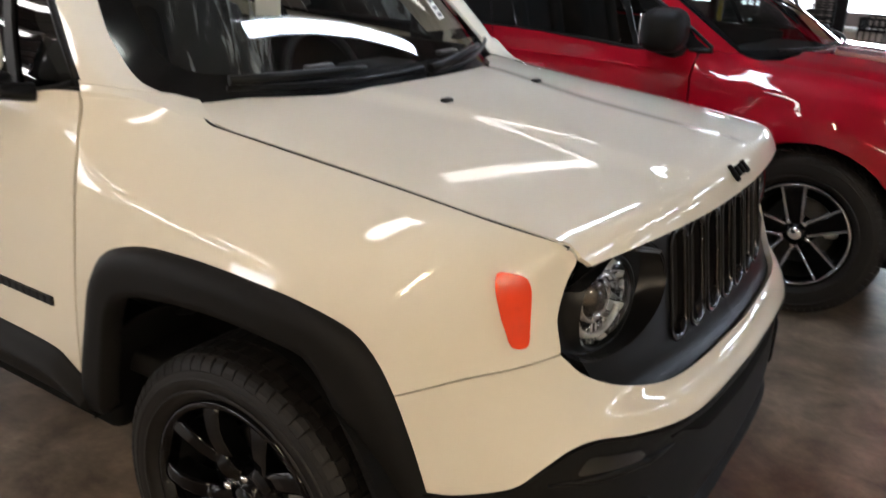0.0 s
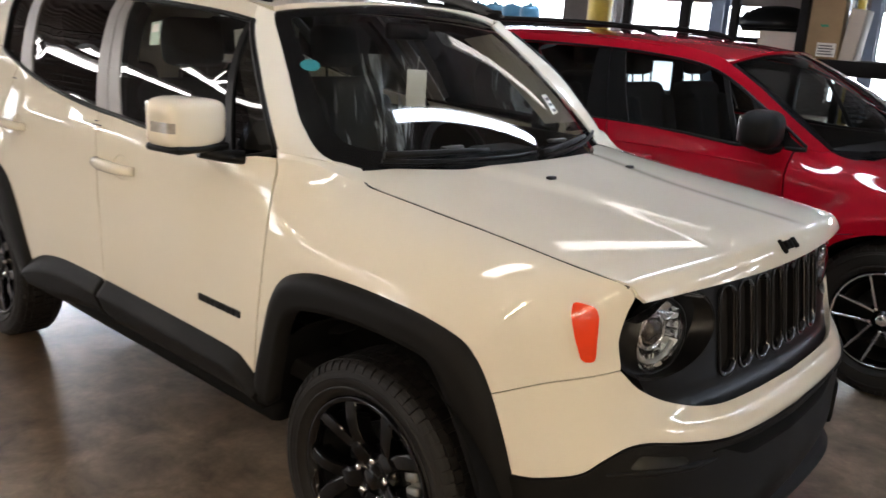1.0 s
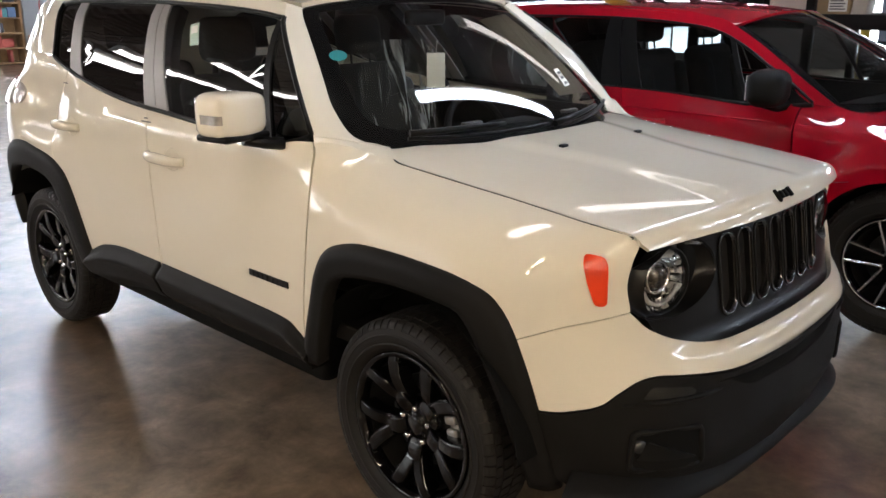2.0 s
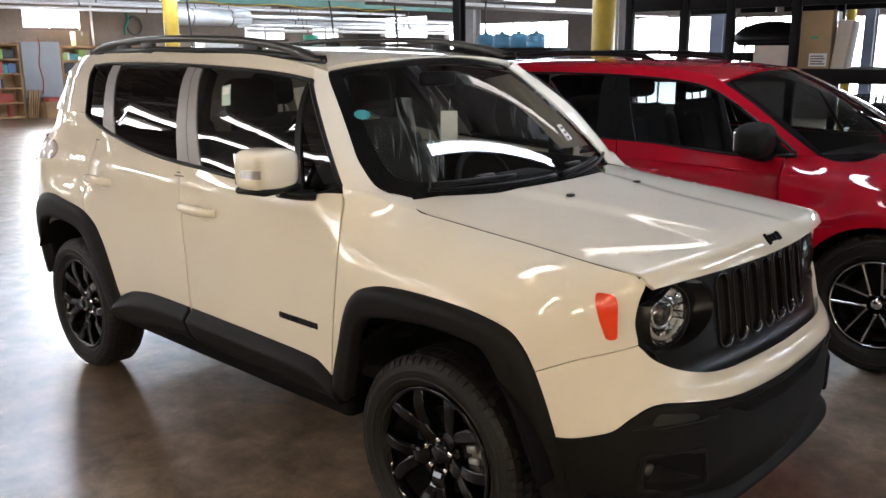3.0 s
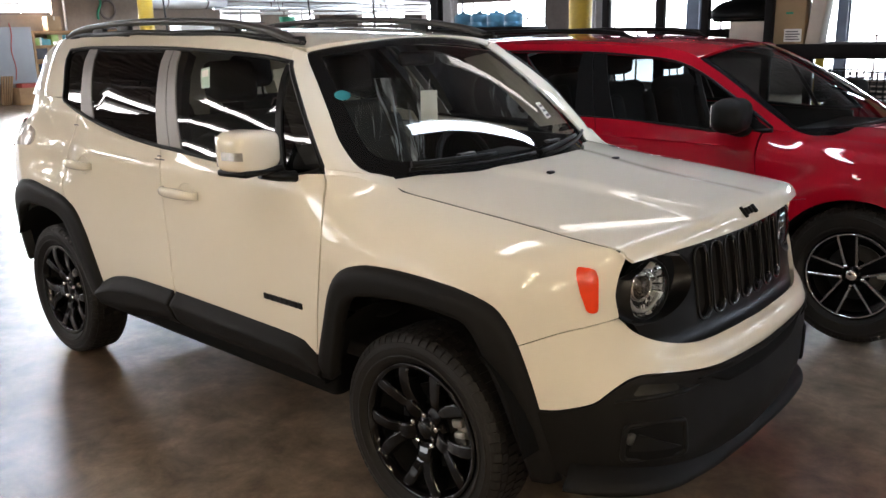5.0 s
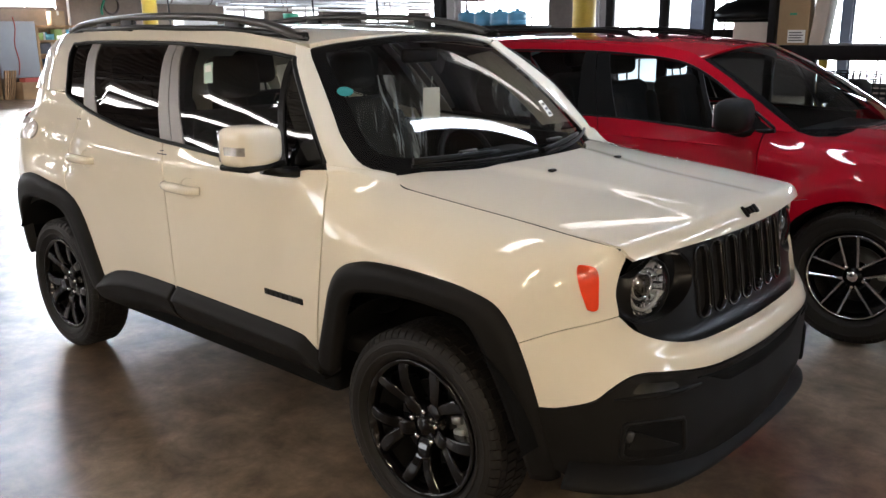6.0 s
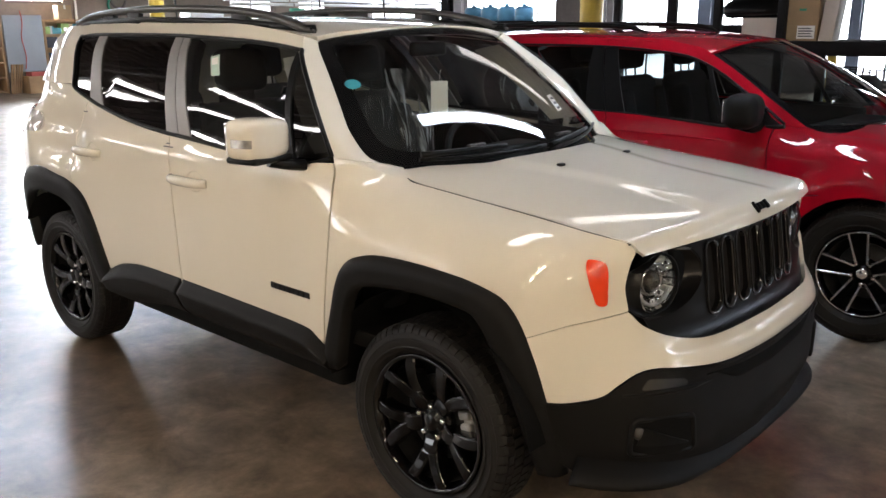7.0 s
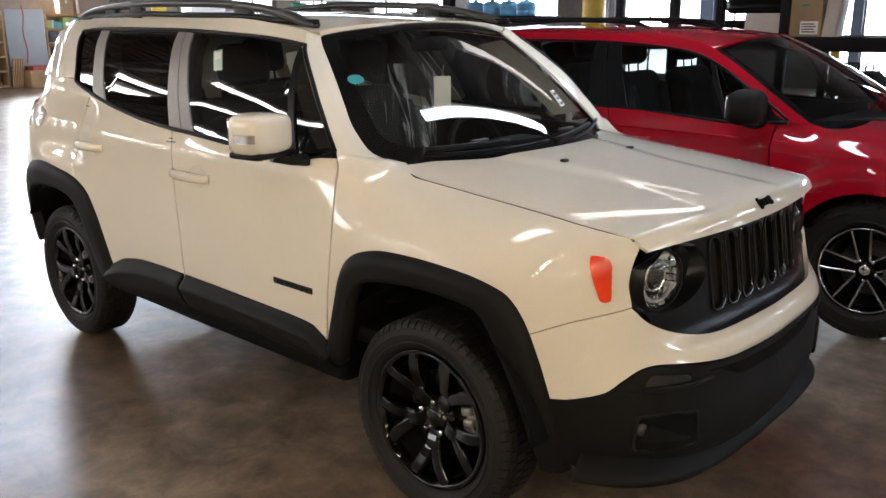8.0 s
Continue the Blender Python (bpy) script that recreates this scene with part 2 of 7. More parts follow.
def j_low(u, v):
    """Lower body: u along the outline, v up the section."""
    x, y, nx, ny = J_PLAN.at(u)
    q = u if u <= U_NOSE else 2 * U_NOSE - u
    side = cr([(0.2, 0.09), (0.35, 0.05), (0.45, 0.028), (0.55, 0.014), (0.7, 0.003), (0.85, 0.0), (0.95, 0.0035), (1.05, 0.0125), (1.09, 0.0172), (1.105, 0.0205), (1.12, 0.0255), (1.2, 0.051), (1.3, 0.083), (1.38, 0.115)], v)
    nose = cr([(0.2, 0.02), (0.3, -0.03), (0.42, -0.062), (0.55, -0.06), (0.62, -0.05), (0.68, -0.03), (0.75, -0.006), (0.8, 0.0), (0.9, 0.016), (1.0, 0.034), (1.2, 0.08)], v)
    w = smooth(0.4, 0.85, q)
    # the painted strip under the grille stands out as a rounded ledge
    shelf = cr([(0.56, 0.0), (0.60, 0.004), (0.622, 0.022), (0.65, 0.036), (0.68, 0.034), (0.70, 0.020), (0.725, 0.003), (0.75, 0.0)], v) if 0.56 < v < 0.75 else 0.0
    d = side + (nose - side) * w - shelf * smooth(0.68, 1.02, q)
    # behind the rear door the shoulder tucks in before the tail lamp
    d += 0.042 * smooth(-2.04, -2.40, q) * (1 - smooth(-2.56, -2.88, q)) * smooth(0.92, 1.03, v) * (1 - smooth(1.13, 1.3, v))
    z = v
    f = smooth(-0.5, -0.22, q) * (1 - smooth(0.72, 0.9, q))
    px, py, pz = x - nx * d, y - ny * d, z
    if v > 0.88 and f > 0:
        # the wing rolls over towards the bonnet's edge
        a = min(1.0, (v - 0.88) / (V_HOOD - 0.88))
        ex = cr([(-0.5, -0.5), (-0.2, -0.2), (0.0, 0.0), (0.2, 0.19), (0.4, 0.36), (0.5, 0.45), (0.6, 0.535), (0.68, 0.610), (0.73, 0.643), (0.8, 0.668), (0.9, 0.685)], q)
        ey = cr([(-0.5, 0.73), (-0.3, 0.70), (-0.2, 0.692), (0.0, 0.684), (0.2, 0.68), (0.4, 0.676), (0.5, 0.674), (0.6, 0.667), (0.68, 0.655), (0.73, 0.645), (0.8, 0.58), (0.9, 0.45)], q)
        ez = j_hood(ex, ey)[2]
        if u > U_NOSE:
            ey = -ey
        d0 = 0.0013 + 0.0115 * w
        sx, sy = x - nx * d0, y - ny * d0
        cx, cy, cz = sx + (ex - sx) * 0.17, sy + (ey - sy) * 0.17, 0.88 + (ez - 0.88) * 0.79
        k0, k1, k2 = (1 - a) ** 2, 2 * a * (1 - a), a * a
        px += f * (k0 * sx + k1 * cx + k2 * ex - px)
        py += f * (k0 * sy + k1 * cy + k2 * ey - py)
        pz += f * (k0 * 0.88 + k1 * cz + k2 * ez - pz)
    if px < -2.5:
        px += j_rake(px, pz)
    return px, -py, pz


def j_up(x, z):
    """Side above the belt line."""
    zz, z = z, z + 0.032 * smooth(-1.35, -0.8, x) * smooth(1.35, 1.55, z)
    y = cr([(1.08, 0.862), (1.17, 0.838), (1.3, 0.798), (1.45, 0.728), (1.52, 0.685), (1.57, 0.64), (1.61, 0.602), (1.645, 0.56), (1.67, 0.48)], z)
    if x < -2.1:
        y += J_PLAN.at(x)[1] - 0.876
    y -= 0.02 * smooth(-0.9, -0.3, x)
    return x + j_rake(x, zz), -y, zz


def hood_front(a):
    """How far ahead the bonnet reaches at a distance from its middle."""
    return 0.720 - 0.081 * (a / 0.66) ** 2.4


def j_hood(x, y):
    a = abs(y)
    zc = cr([(-0.3, 1.15), (-0.1, 1.136), (0.15, 1.110), (0.4, 1.082), (0.6, 1.0605), (0.66, 1.0528), (0.72, 1.040), (0.8, 1.018)], x)
    zh = cr([(-0.3, 1.118), (-0.2, 1.105), (0.06, 1.077), (0.22, 1.062), (0.42, 1.040), (0.55, 1.0235), (0.62, 1.0135), (0.65, 1.0075), (0.75, 0.99)], x)
    z = zc - (zc - zh) * (a / 0.7) ** 3.0
    z -= 0.066 * (1 - 0.33 * (a / 0.66) ** 2) * (1 - min(1.0, max(0.0, (hood_front(a) - x) / 0.052))) ** 2.7
    inner = 0.31 - 0.09 * smooth(-0.2, 0.3, x)
    z += 0.009 * (1 - smooth(inner - 0.05, inner + 0.05, a)) * smooth(0.72, 0.60, x) if x < 0.72 else 0
    return x, y, z


def j_ws(a, b):
    """Windscreen: a across from -1 to 1, b up from 0 to 1."""
    c = abs(a)
    xb = -0.142 - 0.258 * c ** 2.2
    xt = -0.75 - 0.075 * c ** 2.4
    y = a * (0.765 + (0.565 - 0.765) * b)
    zb = 1.115 + 0.03 * c ** 2
    zt = 1.606 - 0.05 * c ** 2.4
    h = 0.022 * math.sin(math.pi * b) * (1 - 0.3 * c)
    return xb + (xt - xb) * b + h * 0.6, y, zb + (zt - zb) * b + h * 0.8


def j_roof(x, y):
    a = abs(y)
    zc = cr([(-3.2, 1.6), (-2.9, 1.625), (-2.4, 1.648), (-1.8, 1.657), (-1.2, 1.646), (-0.85, 1.62), (-0.6, 1.585)], x)
    return x, y, zc - (0.016 + 0.034 * smooth(-1.35, -0.85, x)) * (a / 0.6) ** 2.6 - 0.012 * max(0, (a - 0.5) / 0.1) ** 2


def mesh_of(name, bm, mat):
    me = bpy.data.meshes.new(name)
    bm.to_mesh(me)
    bm.free()
    for m in mat if isinstance(mat, (list, tuple)) else [mat]:
        me.materials.append(m)
    return me


def part(name, bm, mat, parent=None, label=""):
    """Links a bmesh as one mesh object under a thing or a part."""
    ob = new(name, mesh_of(name, bm, mat))
    if parent is not None:
        ob.parent = parent
    if label:
        ob["label"] = label
    return ob


def thing(name, label, category, place=(0, 0, 0), turn=0.0, group="", kind=""):
    ob = new(name)
    ob.empty_display_size = 0.1
    ob.matrix_world = pose(*place, 0, 0, turn)
    return tagged(ob, label, category, group, kind)


def solo(name, bm, mat, label, category, group="", kind="", place=(0, 0, 0), turn=0.0):
    ob = part(name, bm, mat)
    ob.matrix_world = pose(*place, 0, 0, turn)
    return tagged(ob, label, category, group, kind)


def box(lo, hi, r=0.0, seg=2, bm=None):
    """A block between two corners, with rounded edges."""
    b = bmesh.new()
    c = [(a + d) / 2 for a, d in zip(lo, hi)]
    s = [abs(d - a) for a, d in zip(lo, hi)]
    bmesh.ops.create_cube(b, size=1, matrix=Matrix.Translation(c) @ Matrix.Diagonal((*s, 1)))
    if r:
        bmesh.ops.bevel(b, geom=b.edges[:], offset=min(r, min(s) * 0.48), segments=seg, profile=0.5, affect='EDGES')
        for f in b.faces:
            f.smooth = True
    return merge(bm, b)


def merge(bm, b):
    if bm is None:
        return b
    me = bpy.data.meshes.new("tmp")
    b.to_mesh(me)
    b.free()
    bm.from_mesh(me)
    bpy.data.meshes.remove(me)
    return bm


def moved(bm, m):
    bmesh.ops.transform(bm, matrix=m, verts=bm.verts[:])
    return bm


def tube(points, r, sides=10, bm=None, caps=True, flat=1.0):
    """A round bar along a line of points; r is a number or one per point."""
    b = bmesh.new()
    rings = []
    pts = [Vector(p) for p in points]
    side = None
    for i, p in enumerate(pts):
        d = (pts[min(i + 1, len(pts) - 1)] - pts[max(i - 1, 0)]).normalized()
        if side is None:
            side = d.orthogonal().normalized() if abs(d.z) > 0.9 else d.cross(Vector((0, 0, 1))).normalized()
        side = (side - d * side.dot(d)).normalized()
        up = d.cross(side)
        q = r[i] if isinstance(r, (list, tuple)) else r
        rings.append([b.verts.new(p + side * q * math.cos(2 * math.pi * k / sides) + up * flat * q * math.sin(2 * math.pi * k / sides)) for k in range(sides)])
    for a, c in zip(rings, rings[1:]):
        for k in range(sides):
            f = b.faces.new((a[k], a[(k + 1) % sides], c[(k + 1) % sides], c[k]))
            f.smooth = True
    if caps:
        b.faces.new(rings[0][::-1])
        b.faces.new(rings[-1])
    bmesh.ops.recalc_face_normals(b, faces=b.faces[:])
    return merge(bm, b)


def lathe(profile, steps=48, axis="y", bm=None, closed=False):
    """Turns (radius, along) pairs round an axis."""
    b = bmesh.new()
    rings = []
    for k in range(steps):
        a = 2 * math.pi * k / steps
        ring = []
        for r, h in profile:
            c, s = r * math.cos(a), r * math.sin(a)
            ring.append(b.verts.new((c, h, s) if axis == "y" else (c, s, h) if axis == "z" else (h, c, s)))
        rings.append(ring)
    n = len(profile)
    for k in range(steps):
        p, q = rings[k], rings[(k + 1) % steps]
        for i in range(n if closed else n - 1):
            f = b.faces.new((p[i], p[(i + 1) % n], q[(i + 1) % n], q[i]))
            f.smooth = True
    bmesh.ops.remove_doubles(b, verts=b.verts[:], dist=1e-5)
    bmesh.ops.recalc_face_normals(b, faces=b.faces[:])
    return merge(bm, b)


def outline(points, steps=6, sharp=()):
    """Closed smooth outline through the points; those numbered in sharp stay corners."""
    n = len(points)
    out = []
    for i in range(n):
        b, c = points[i], points[(i + 1) % n]
        a = b if i in sharp else points[i - 1]
        d = c if (i + 1) % n in sharp else points[(i + 2) % n]
        for k in range(steps):
            t = k / steps
            out.append(tuple(0.5 * (2 * q + (r - p) * t + (2 * p - 5 * q + 4 * r - s) * t * t + (3 * q - p - 3 * r + s) * t ** 3)
                             for p, q, r, s in zip(a, b, c, d)))
    return out


def rounded(points, r, steps=5):
    """Closed polygon with its corners rounded."""
    out, n = [], len(points)
    for i in range(n):
        p, a, b = Vector(points[i]), Vector(points[i - 1]), Vector(points[(i + 1) % n])
        q = min(r, (a - p).length * 0.45, (b - p).length * 0.45)
        s, e = p + (a - p).normalized() * q, p + (b - p).normalized() * q
        for k in range(steps + 1):
            t = k / steps
            v = s * (1 - t) ** 2 + p * 2 * t * (1 - t) + e * t * t
            out.append((v.x, v.y))
    return out


def sheet(points, surf, step=(0.06, 0.05), flange=0.016, lift=0.0, centre=(-1.2, 0, 0.8), mirror=False, holes=()):
    """A panel: the outline filled, laid on the curved surface, with its rim turned inwards. holes: (u0, u1, v0, v1) with round ends left open."""
    b = bmesh.new()
    f = b.faces.new([b.verts.new((p[0], p[1], 0)) for p in points])
    if f.normal.z == 0:
        f.normal_update()
    for ax in (0, 1):
        lo, hi = min(p[ax] for p in points), max(p[ax] for p in points)
        n = int((hi - lo) / step[ax])
        for k in range(1, n + 1):
            co, no = [0, 0, 0], [0, 0, 0]
            co[ax], no[ax] = lo + (hi - lo) * k / (n + 1), 1
            bmesh.ops.bisect_plane(b, geom=b.verts[:] + b.edges[:] + b.faces[:], dist=1e-6, plane_co=co, plane_no=no)
    def open_at(u, v):
        for u0, u1, v0, v1 in holes:
            r = (u1 - u0) / 2
            if math.hypot(u - (u0 + u1) / 2, v - min(max(v, v0 + r), v1 - r)) < r:
                return True
        return False
    gone = [q for q in b.faces if open_at(*q.calc_center_median()[:2])] if holes else []
    bmesh.ops.delete(b, geom=gone, context='FACES')
    big = [q for q in b.faces if len(q.verts) > 4]
    bmesh.ops.triangulate(b, faces=big)
    for v in b.verts:
        x, y, z = surf(v.co.x, v.co.y)
        v.co = (x, -y if mirror else y, z)
    b.normal_update()
    c = Vector(centre)
    s = sum(((q.calc_center_median() - c).dot(q.normal)) * q.calc_area() for q in b.faces)
    if s < 0:
        bmesh.ops.reverse_faces(b, faces=b.faces[:])
        b.normal_update()
    for q in b.faces:
        q.smooth = True
    nor = {v: v.normal.copy() for v in b.verts}
    if lift:
        for v in b.verts:
            v.co += nor[v] * lift
    if flange:
        edges = [e for e in b.edges if e.is_boundary]
        rim = {}
        for e in edges:
            for v in e.verts:
                if v not in rim:
                    rim[v] = b.verts.new(v.co - nor[v] * flange)
        for e in edges:
            e.smooth = False
            v, w = e.link_loops[0].vert, e.link_loops[0].link_loop_next.vert
            b.faces.new((w, v, rim[v], rim[w]))
    return b


def band(outer, inner, surf, proud=0.03, mirror=False, rows=6, lip=0.02, fall=0.25, prof=None):
    """A moulding between two lines of points on a surface, standing proud with rounded edges."""
    b = bmesh.new()
    n = len(outer)
    grid = []
    for i in range(n):
        line = []
        for k in range(rows + 1):
            t = k / rows
            u, v = outer[i][0] + (inner[i][0] - outer[i][0]) * t, outer[i][1] + (inner[i][1] - outer[i][1]) * t
            p = Vector(surf(u, v))
            e = 1e-3
            nr = (Vector(surf(u + e, v)) - p).cross(Vector(surf(u, v + e)) - p).normalized()
            if nr.y * (1 if p.y > 0 else -1) < 0 and abs(nr.y) > 0.2:
                nr = -nr
            elif abs(nr.y) <= 0.2 and nr.x * (1 if u > 0 else -1) < 0:
                nr = -nr
            h = proud * min(1.0, 1.6 * math.sqrt(max(0.0, t))) if t < 0.4 else proud * (1 - fall * (t - 0.4))
            if prof:
                h = cr(prof, t)
            q = p + nr * h
            line.append(q)
        line.append(line[-1] - nr * (proud + lip))
        line.insert(0, line[0] - nr * 0.012)
        grid.append([b.verts.new((q.x, -q.y if mirror else q.y, q.z)) for q in line])
    for a, c in zip(grid, grid[1:]):
        for k in range(len(a) - 1):
            f = b.faces.new((a[k], a[k + 1], c[k + 1], c[k]))
            f.smooth = True
    for g in (grid[0], grid[-1]):
        f = b.faces.new(g)
    bmesh.ops.recalc_face_normals(b, faces=b.faces[:])
    return b


def resample(points, n):
    """n points at even steps along a line."""
    d = [0.0]
    for a, c in zip(points, points[1:]):
        d.append(d[-1] + math.dist(a, c))
    out, j = [], 0
    for k in range(n):
        s = d[-1] * k / (n - 1)
        while j < len(d) - 2 and d[j + 1] < s:
            j += 1
        t = (s - d[j]) / max(1e-9, d[j + 1] - d[j])
        out.append(tuple(p + (q - p) * t for p, q in zip(points[j], points[j + 1])))
    return out


# ---- wheels ----
def lug(section, tw):
    """A tread block: its section in (y, z), as wide as two tw."""
    b = bmesh.new()
    ends = [[b.verts.new((x, y, z)) for y, z in section] for x in (-tw, tw)]
    b.faces.new(ends[0])
    b.faces.new(ends[1][::-1])
    for i in range(len(section)):
        j = (i + 1) % len(section)
        b.faces.new((ends[0][i], ends[0][j], ends[1][j], ends[1][i]))
    bmesh.ops.recalc_face_normals(b, faces=b.faces[:])
    return b


def wheel_parts(parent, y, r, width, rim_r, spokes, side, face, near):
    """Tyre with tread blocks, rim, spokes, hub and brake under one wheel. side: -1 for the right side of the car."""
    hw = width / 2
    half_prof = [(rim_r - 0.006, 0.62), (rim_r + 0.010, 0.84), (rim_r + 0.022, 0.93), (rim_r + 0.045, 0.99), (r - 0.055, 1.0), (r - 0.038, 0.975), (r - 0.027, 0.925), (r - 0.018, 0.85), (r - 0.013, 0.74), (r - 0.011, 0.5)]
    tyre = lathe([(q, -hw * k) for q, k in half_prof] + [(q, hw * k) for q, k in half_prof[::-1]], 96)
    n = 64
    blocks = []
    for lo, hi, ph, tw in ((-0.44, -0.02, 0.5, 0.0135), (0.03, 0.45, 0.0, 0.0135), (0.50, 0.72, 0.5, 0.0145), (-0.72, -0.50, 0, 0.0145)):
        blocks.append(([(hw * lo, r - 0.014), (hw * lo, r - 0.001), (hw * hi, r - (0.0035 if abs(lo + hi) > 1 else 0.001)), (hw * hi, r - 0.014)], ph, tw))
    for sg in (-1, 1):
        blocks.append(([(sg * hw * k, r - d) for k, d in ((0.75, 0.02), (0.75, 0.0055), (0.86, 0.0125), (0.925, 0.0205), (0.965, 0.030), (0.93, 0.04))], 0.25, 0.0136))
    for rr, hh in ((rim_r + 0.03, 0.0015), (r - 0.05, 0.002)):
        lathe([(rr - 0.004, hw * 0.985), (rr - 0.002, hw + hh), (rr + 0.002, hw + hh), (rr + 0.004, hw * 0.985)], 64, bm=tyre)
    out = []
    def put(name, bm, mat, label="", under=None):
        moved(bm, Matrix.Scale(-1, 4, (0, 1, 0))) if side < 0 else None
        if side < 0:
            bmesh.ops.reverse_faces(bm, faces=bm.faces[:])
        ob = part(name, bm, mat, under or parent, label)
        out.append(ob)
        return ob
    put("tyre", tyre, M_RUBBER, "black treaded rubber tyre")
    if near == "parts":
        for sect, ph, tw in blocks:
            me = mesh_of("tread_block", lug([(y * side, z) for y, z in sect], tw), M_RUBBER)
            for k in range(n):
                o = new("tread_block", me)
                o.parent = parent
                o.rotation_euler = (0, 2 * math.pi * (k + ph) / n, 0)
    elif near == "joined":
        tr = bmesh.new()
        for sect, ph, tw in blocks:
            for k in range(n):
                merge(tr, moved(lug(sect, tw), Matrix.Rotation(2 * math.pi * (k + ph) / n, 4, 'Y')))
        put("tread", tr, M_RUBBER)["kind"] = "stuff"
    rim = lathe([(rim_r - 0.004, hw * 0.6), (rim_r + 0.004, hw * 0.82), (rim_r, hw * 0.88), (rim_r - 0.012, hw * 0.86), (rim_r - 0.02, hw * 0.6), (rim_r - 0.035, -hw * 0.2), (rim_r - 0.03, -hw * 0.8), (rim_r, -hw * 0.85)], 72)
    rim_ob = put("rim", rim, face[0], face[2])
    for bm, mat, nm, lb in spokes(rim_r, hw):
        put(nm, bm, mat, lb, rim_ob)
    disc = lathe([(0.05, hw * 0.05), (0.145, hw * 0.05), (0.145, -hw * 0.12), (0.05, -hw * 0.12)], 48)
    put("brake_disc", disc, M_DISC, "dark brake disc")
    put("barrel", lathe([(rim_r - 0.03, hw * 0.55), (rim_r - 0.045, -hw * 0.3), (0.06, -hw * 0.4)], 48), M_UNDER, "", rim_ob)
    cal = box((0.11, -0.05, -0.042), (0.158, 0.02, 0.042), 0.015)
    box((0.108, 0.014, -0.034), (0.152, 0.034, -0.004), 0.008, bm=cal)
    box((0.108, 0.014, 0.008), (0.152, 0.034, 0.04), 0.008, bm=cal)
    moved(cal, Matrix.Translation((0, hw * 0.02, 0)) @ Matrix.Rotation(radians(-12), 4, 'Y'))
    put("brake_caliper", cal, M_STEEL, "cast metal brake caliper")
    return out


def spoke_bar(a, r0, r1, w0, w1, y0, y1, thick, twist=0.0):
    """One spoke from radius r0 to r1 at angle a, tapering, leaning by twist at its end."""
    b = bmesh.new()
    rows = []
    for k in range(6):
        t = k / 5
        r, w = r0 + (r1 - r0) * t, w0 + (w1 - w0) * t
        y = y0 + (y1 - y0) * t + 0.012 * math.sin(math.pi * t)
        aa = a + twist * t
        c, s = math.cos(aa), math.sin(aa)
        row = []
        for dx, dy in ((-w, -thick), (-w, -0.004), (-w * 0.55, 0), (w * 0.55, 0), (w, -0.004), (w, -thick)):
            row.append(b.verts.new((r * c - dx * s, y + dy, r * s + dx * c)))
        rows.append(row)
    for p, q in zip(rows, rows[1:]):
        for i in range(5):
            f = b.faces.new((p[i], p[i + 1], q[i + 1], q[i]))
            f.smooth = i in (1, 3)
    b.faces.new(rows[0])
    b.faces.new(rows[-1][::-1])
    bmesh.ops.recalc_face_normals(b, faces=b.faces[:])
    return b


def jeep_spokes(rim_r, hw):
    """Five forked black spokes, hub and lug nuts."""
    out = []
    for k in range(5):
        a = radians(-90 + 72 * k)
        bm = spoke_bar(a, 0.045, 0.125, 0.033, 0.026, hw * 0.50, hw * 0.60, 0.045)
        for s in (-1, 1):
            merge(bm, spoke_bar(a + s * 0.10, 0.085, rim_r - 0.006, 0.021, 0.026, hw * 0.545, hw * 0.80, 0.05, s * 0.23))
        out.append((bm, M_RIM, "spoke", ""))
    hub = lathe([(0.0, hw * 0.6), (0.028, hw * 0.6), (0.032, hw * 0.56), (0.034, hw * 0.5), (0.075, hw * 0.48), (0.08, hw * 0.2)], 36)
    out.append((hub, M_RIM, "hub_cap", "gloss black hub cap"))
    for k in range(5):
        a = radians(18 + 72 * k)
        n = lathe([(0.0, hw * 0.62), (0.006, hw * 0.62), (0.0105, hw * 0.58), (0.011, hw * 0.45)], 6)
        moved(n, Matrix.Translation((0.055 * math.cos(a), 0, 0.055 * math.sin(a))))
        out.append((n, M_CHROME, "lug_nut", "chrome lug nut"))
    return out


def straight_bar(p, q, w, y0, y1):
    """A slim bar in the wheel's face from p to q (x, z), bevelled, rising from y0 to y1."""
    b = bmesh.new()
    d = Vector((q[0] - p[0], q[1] - p[1])).normalized()
    rows = []
    for (x, z), y in ((p, y0), (q, y1)):
        rows.append([b.verts.new((x - d.y * k, y + h, z + d.x * k)) for k, h in ((-w, -0.035), (-w, -0.003), (-w * 0.5, 0.0), (w * 0.5, 0.0), (w, -0.003), (w, -0.035))])
    for i in range(5):
        b.faces.new((rows[0][i], rows[0][i + 1], rows[1][i + 1], rows[1][i]))
    b.faces.new(rows[0])
    b.faces.new(rows[1][::-1])
    bmesh.ops.recalc_face_normals(b, faces=b.faces[:])
    return b


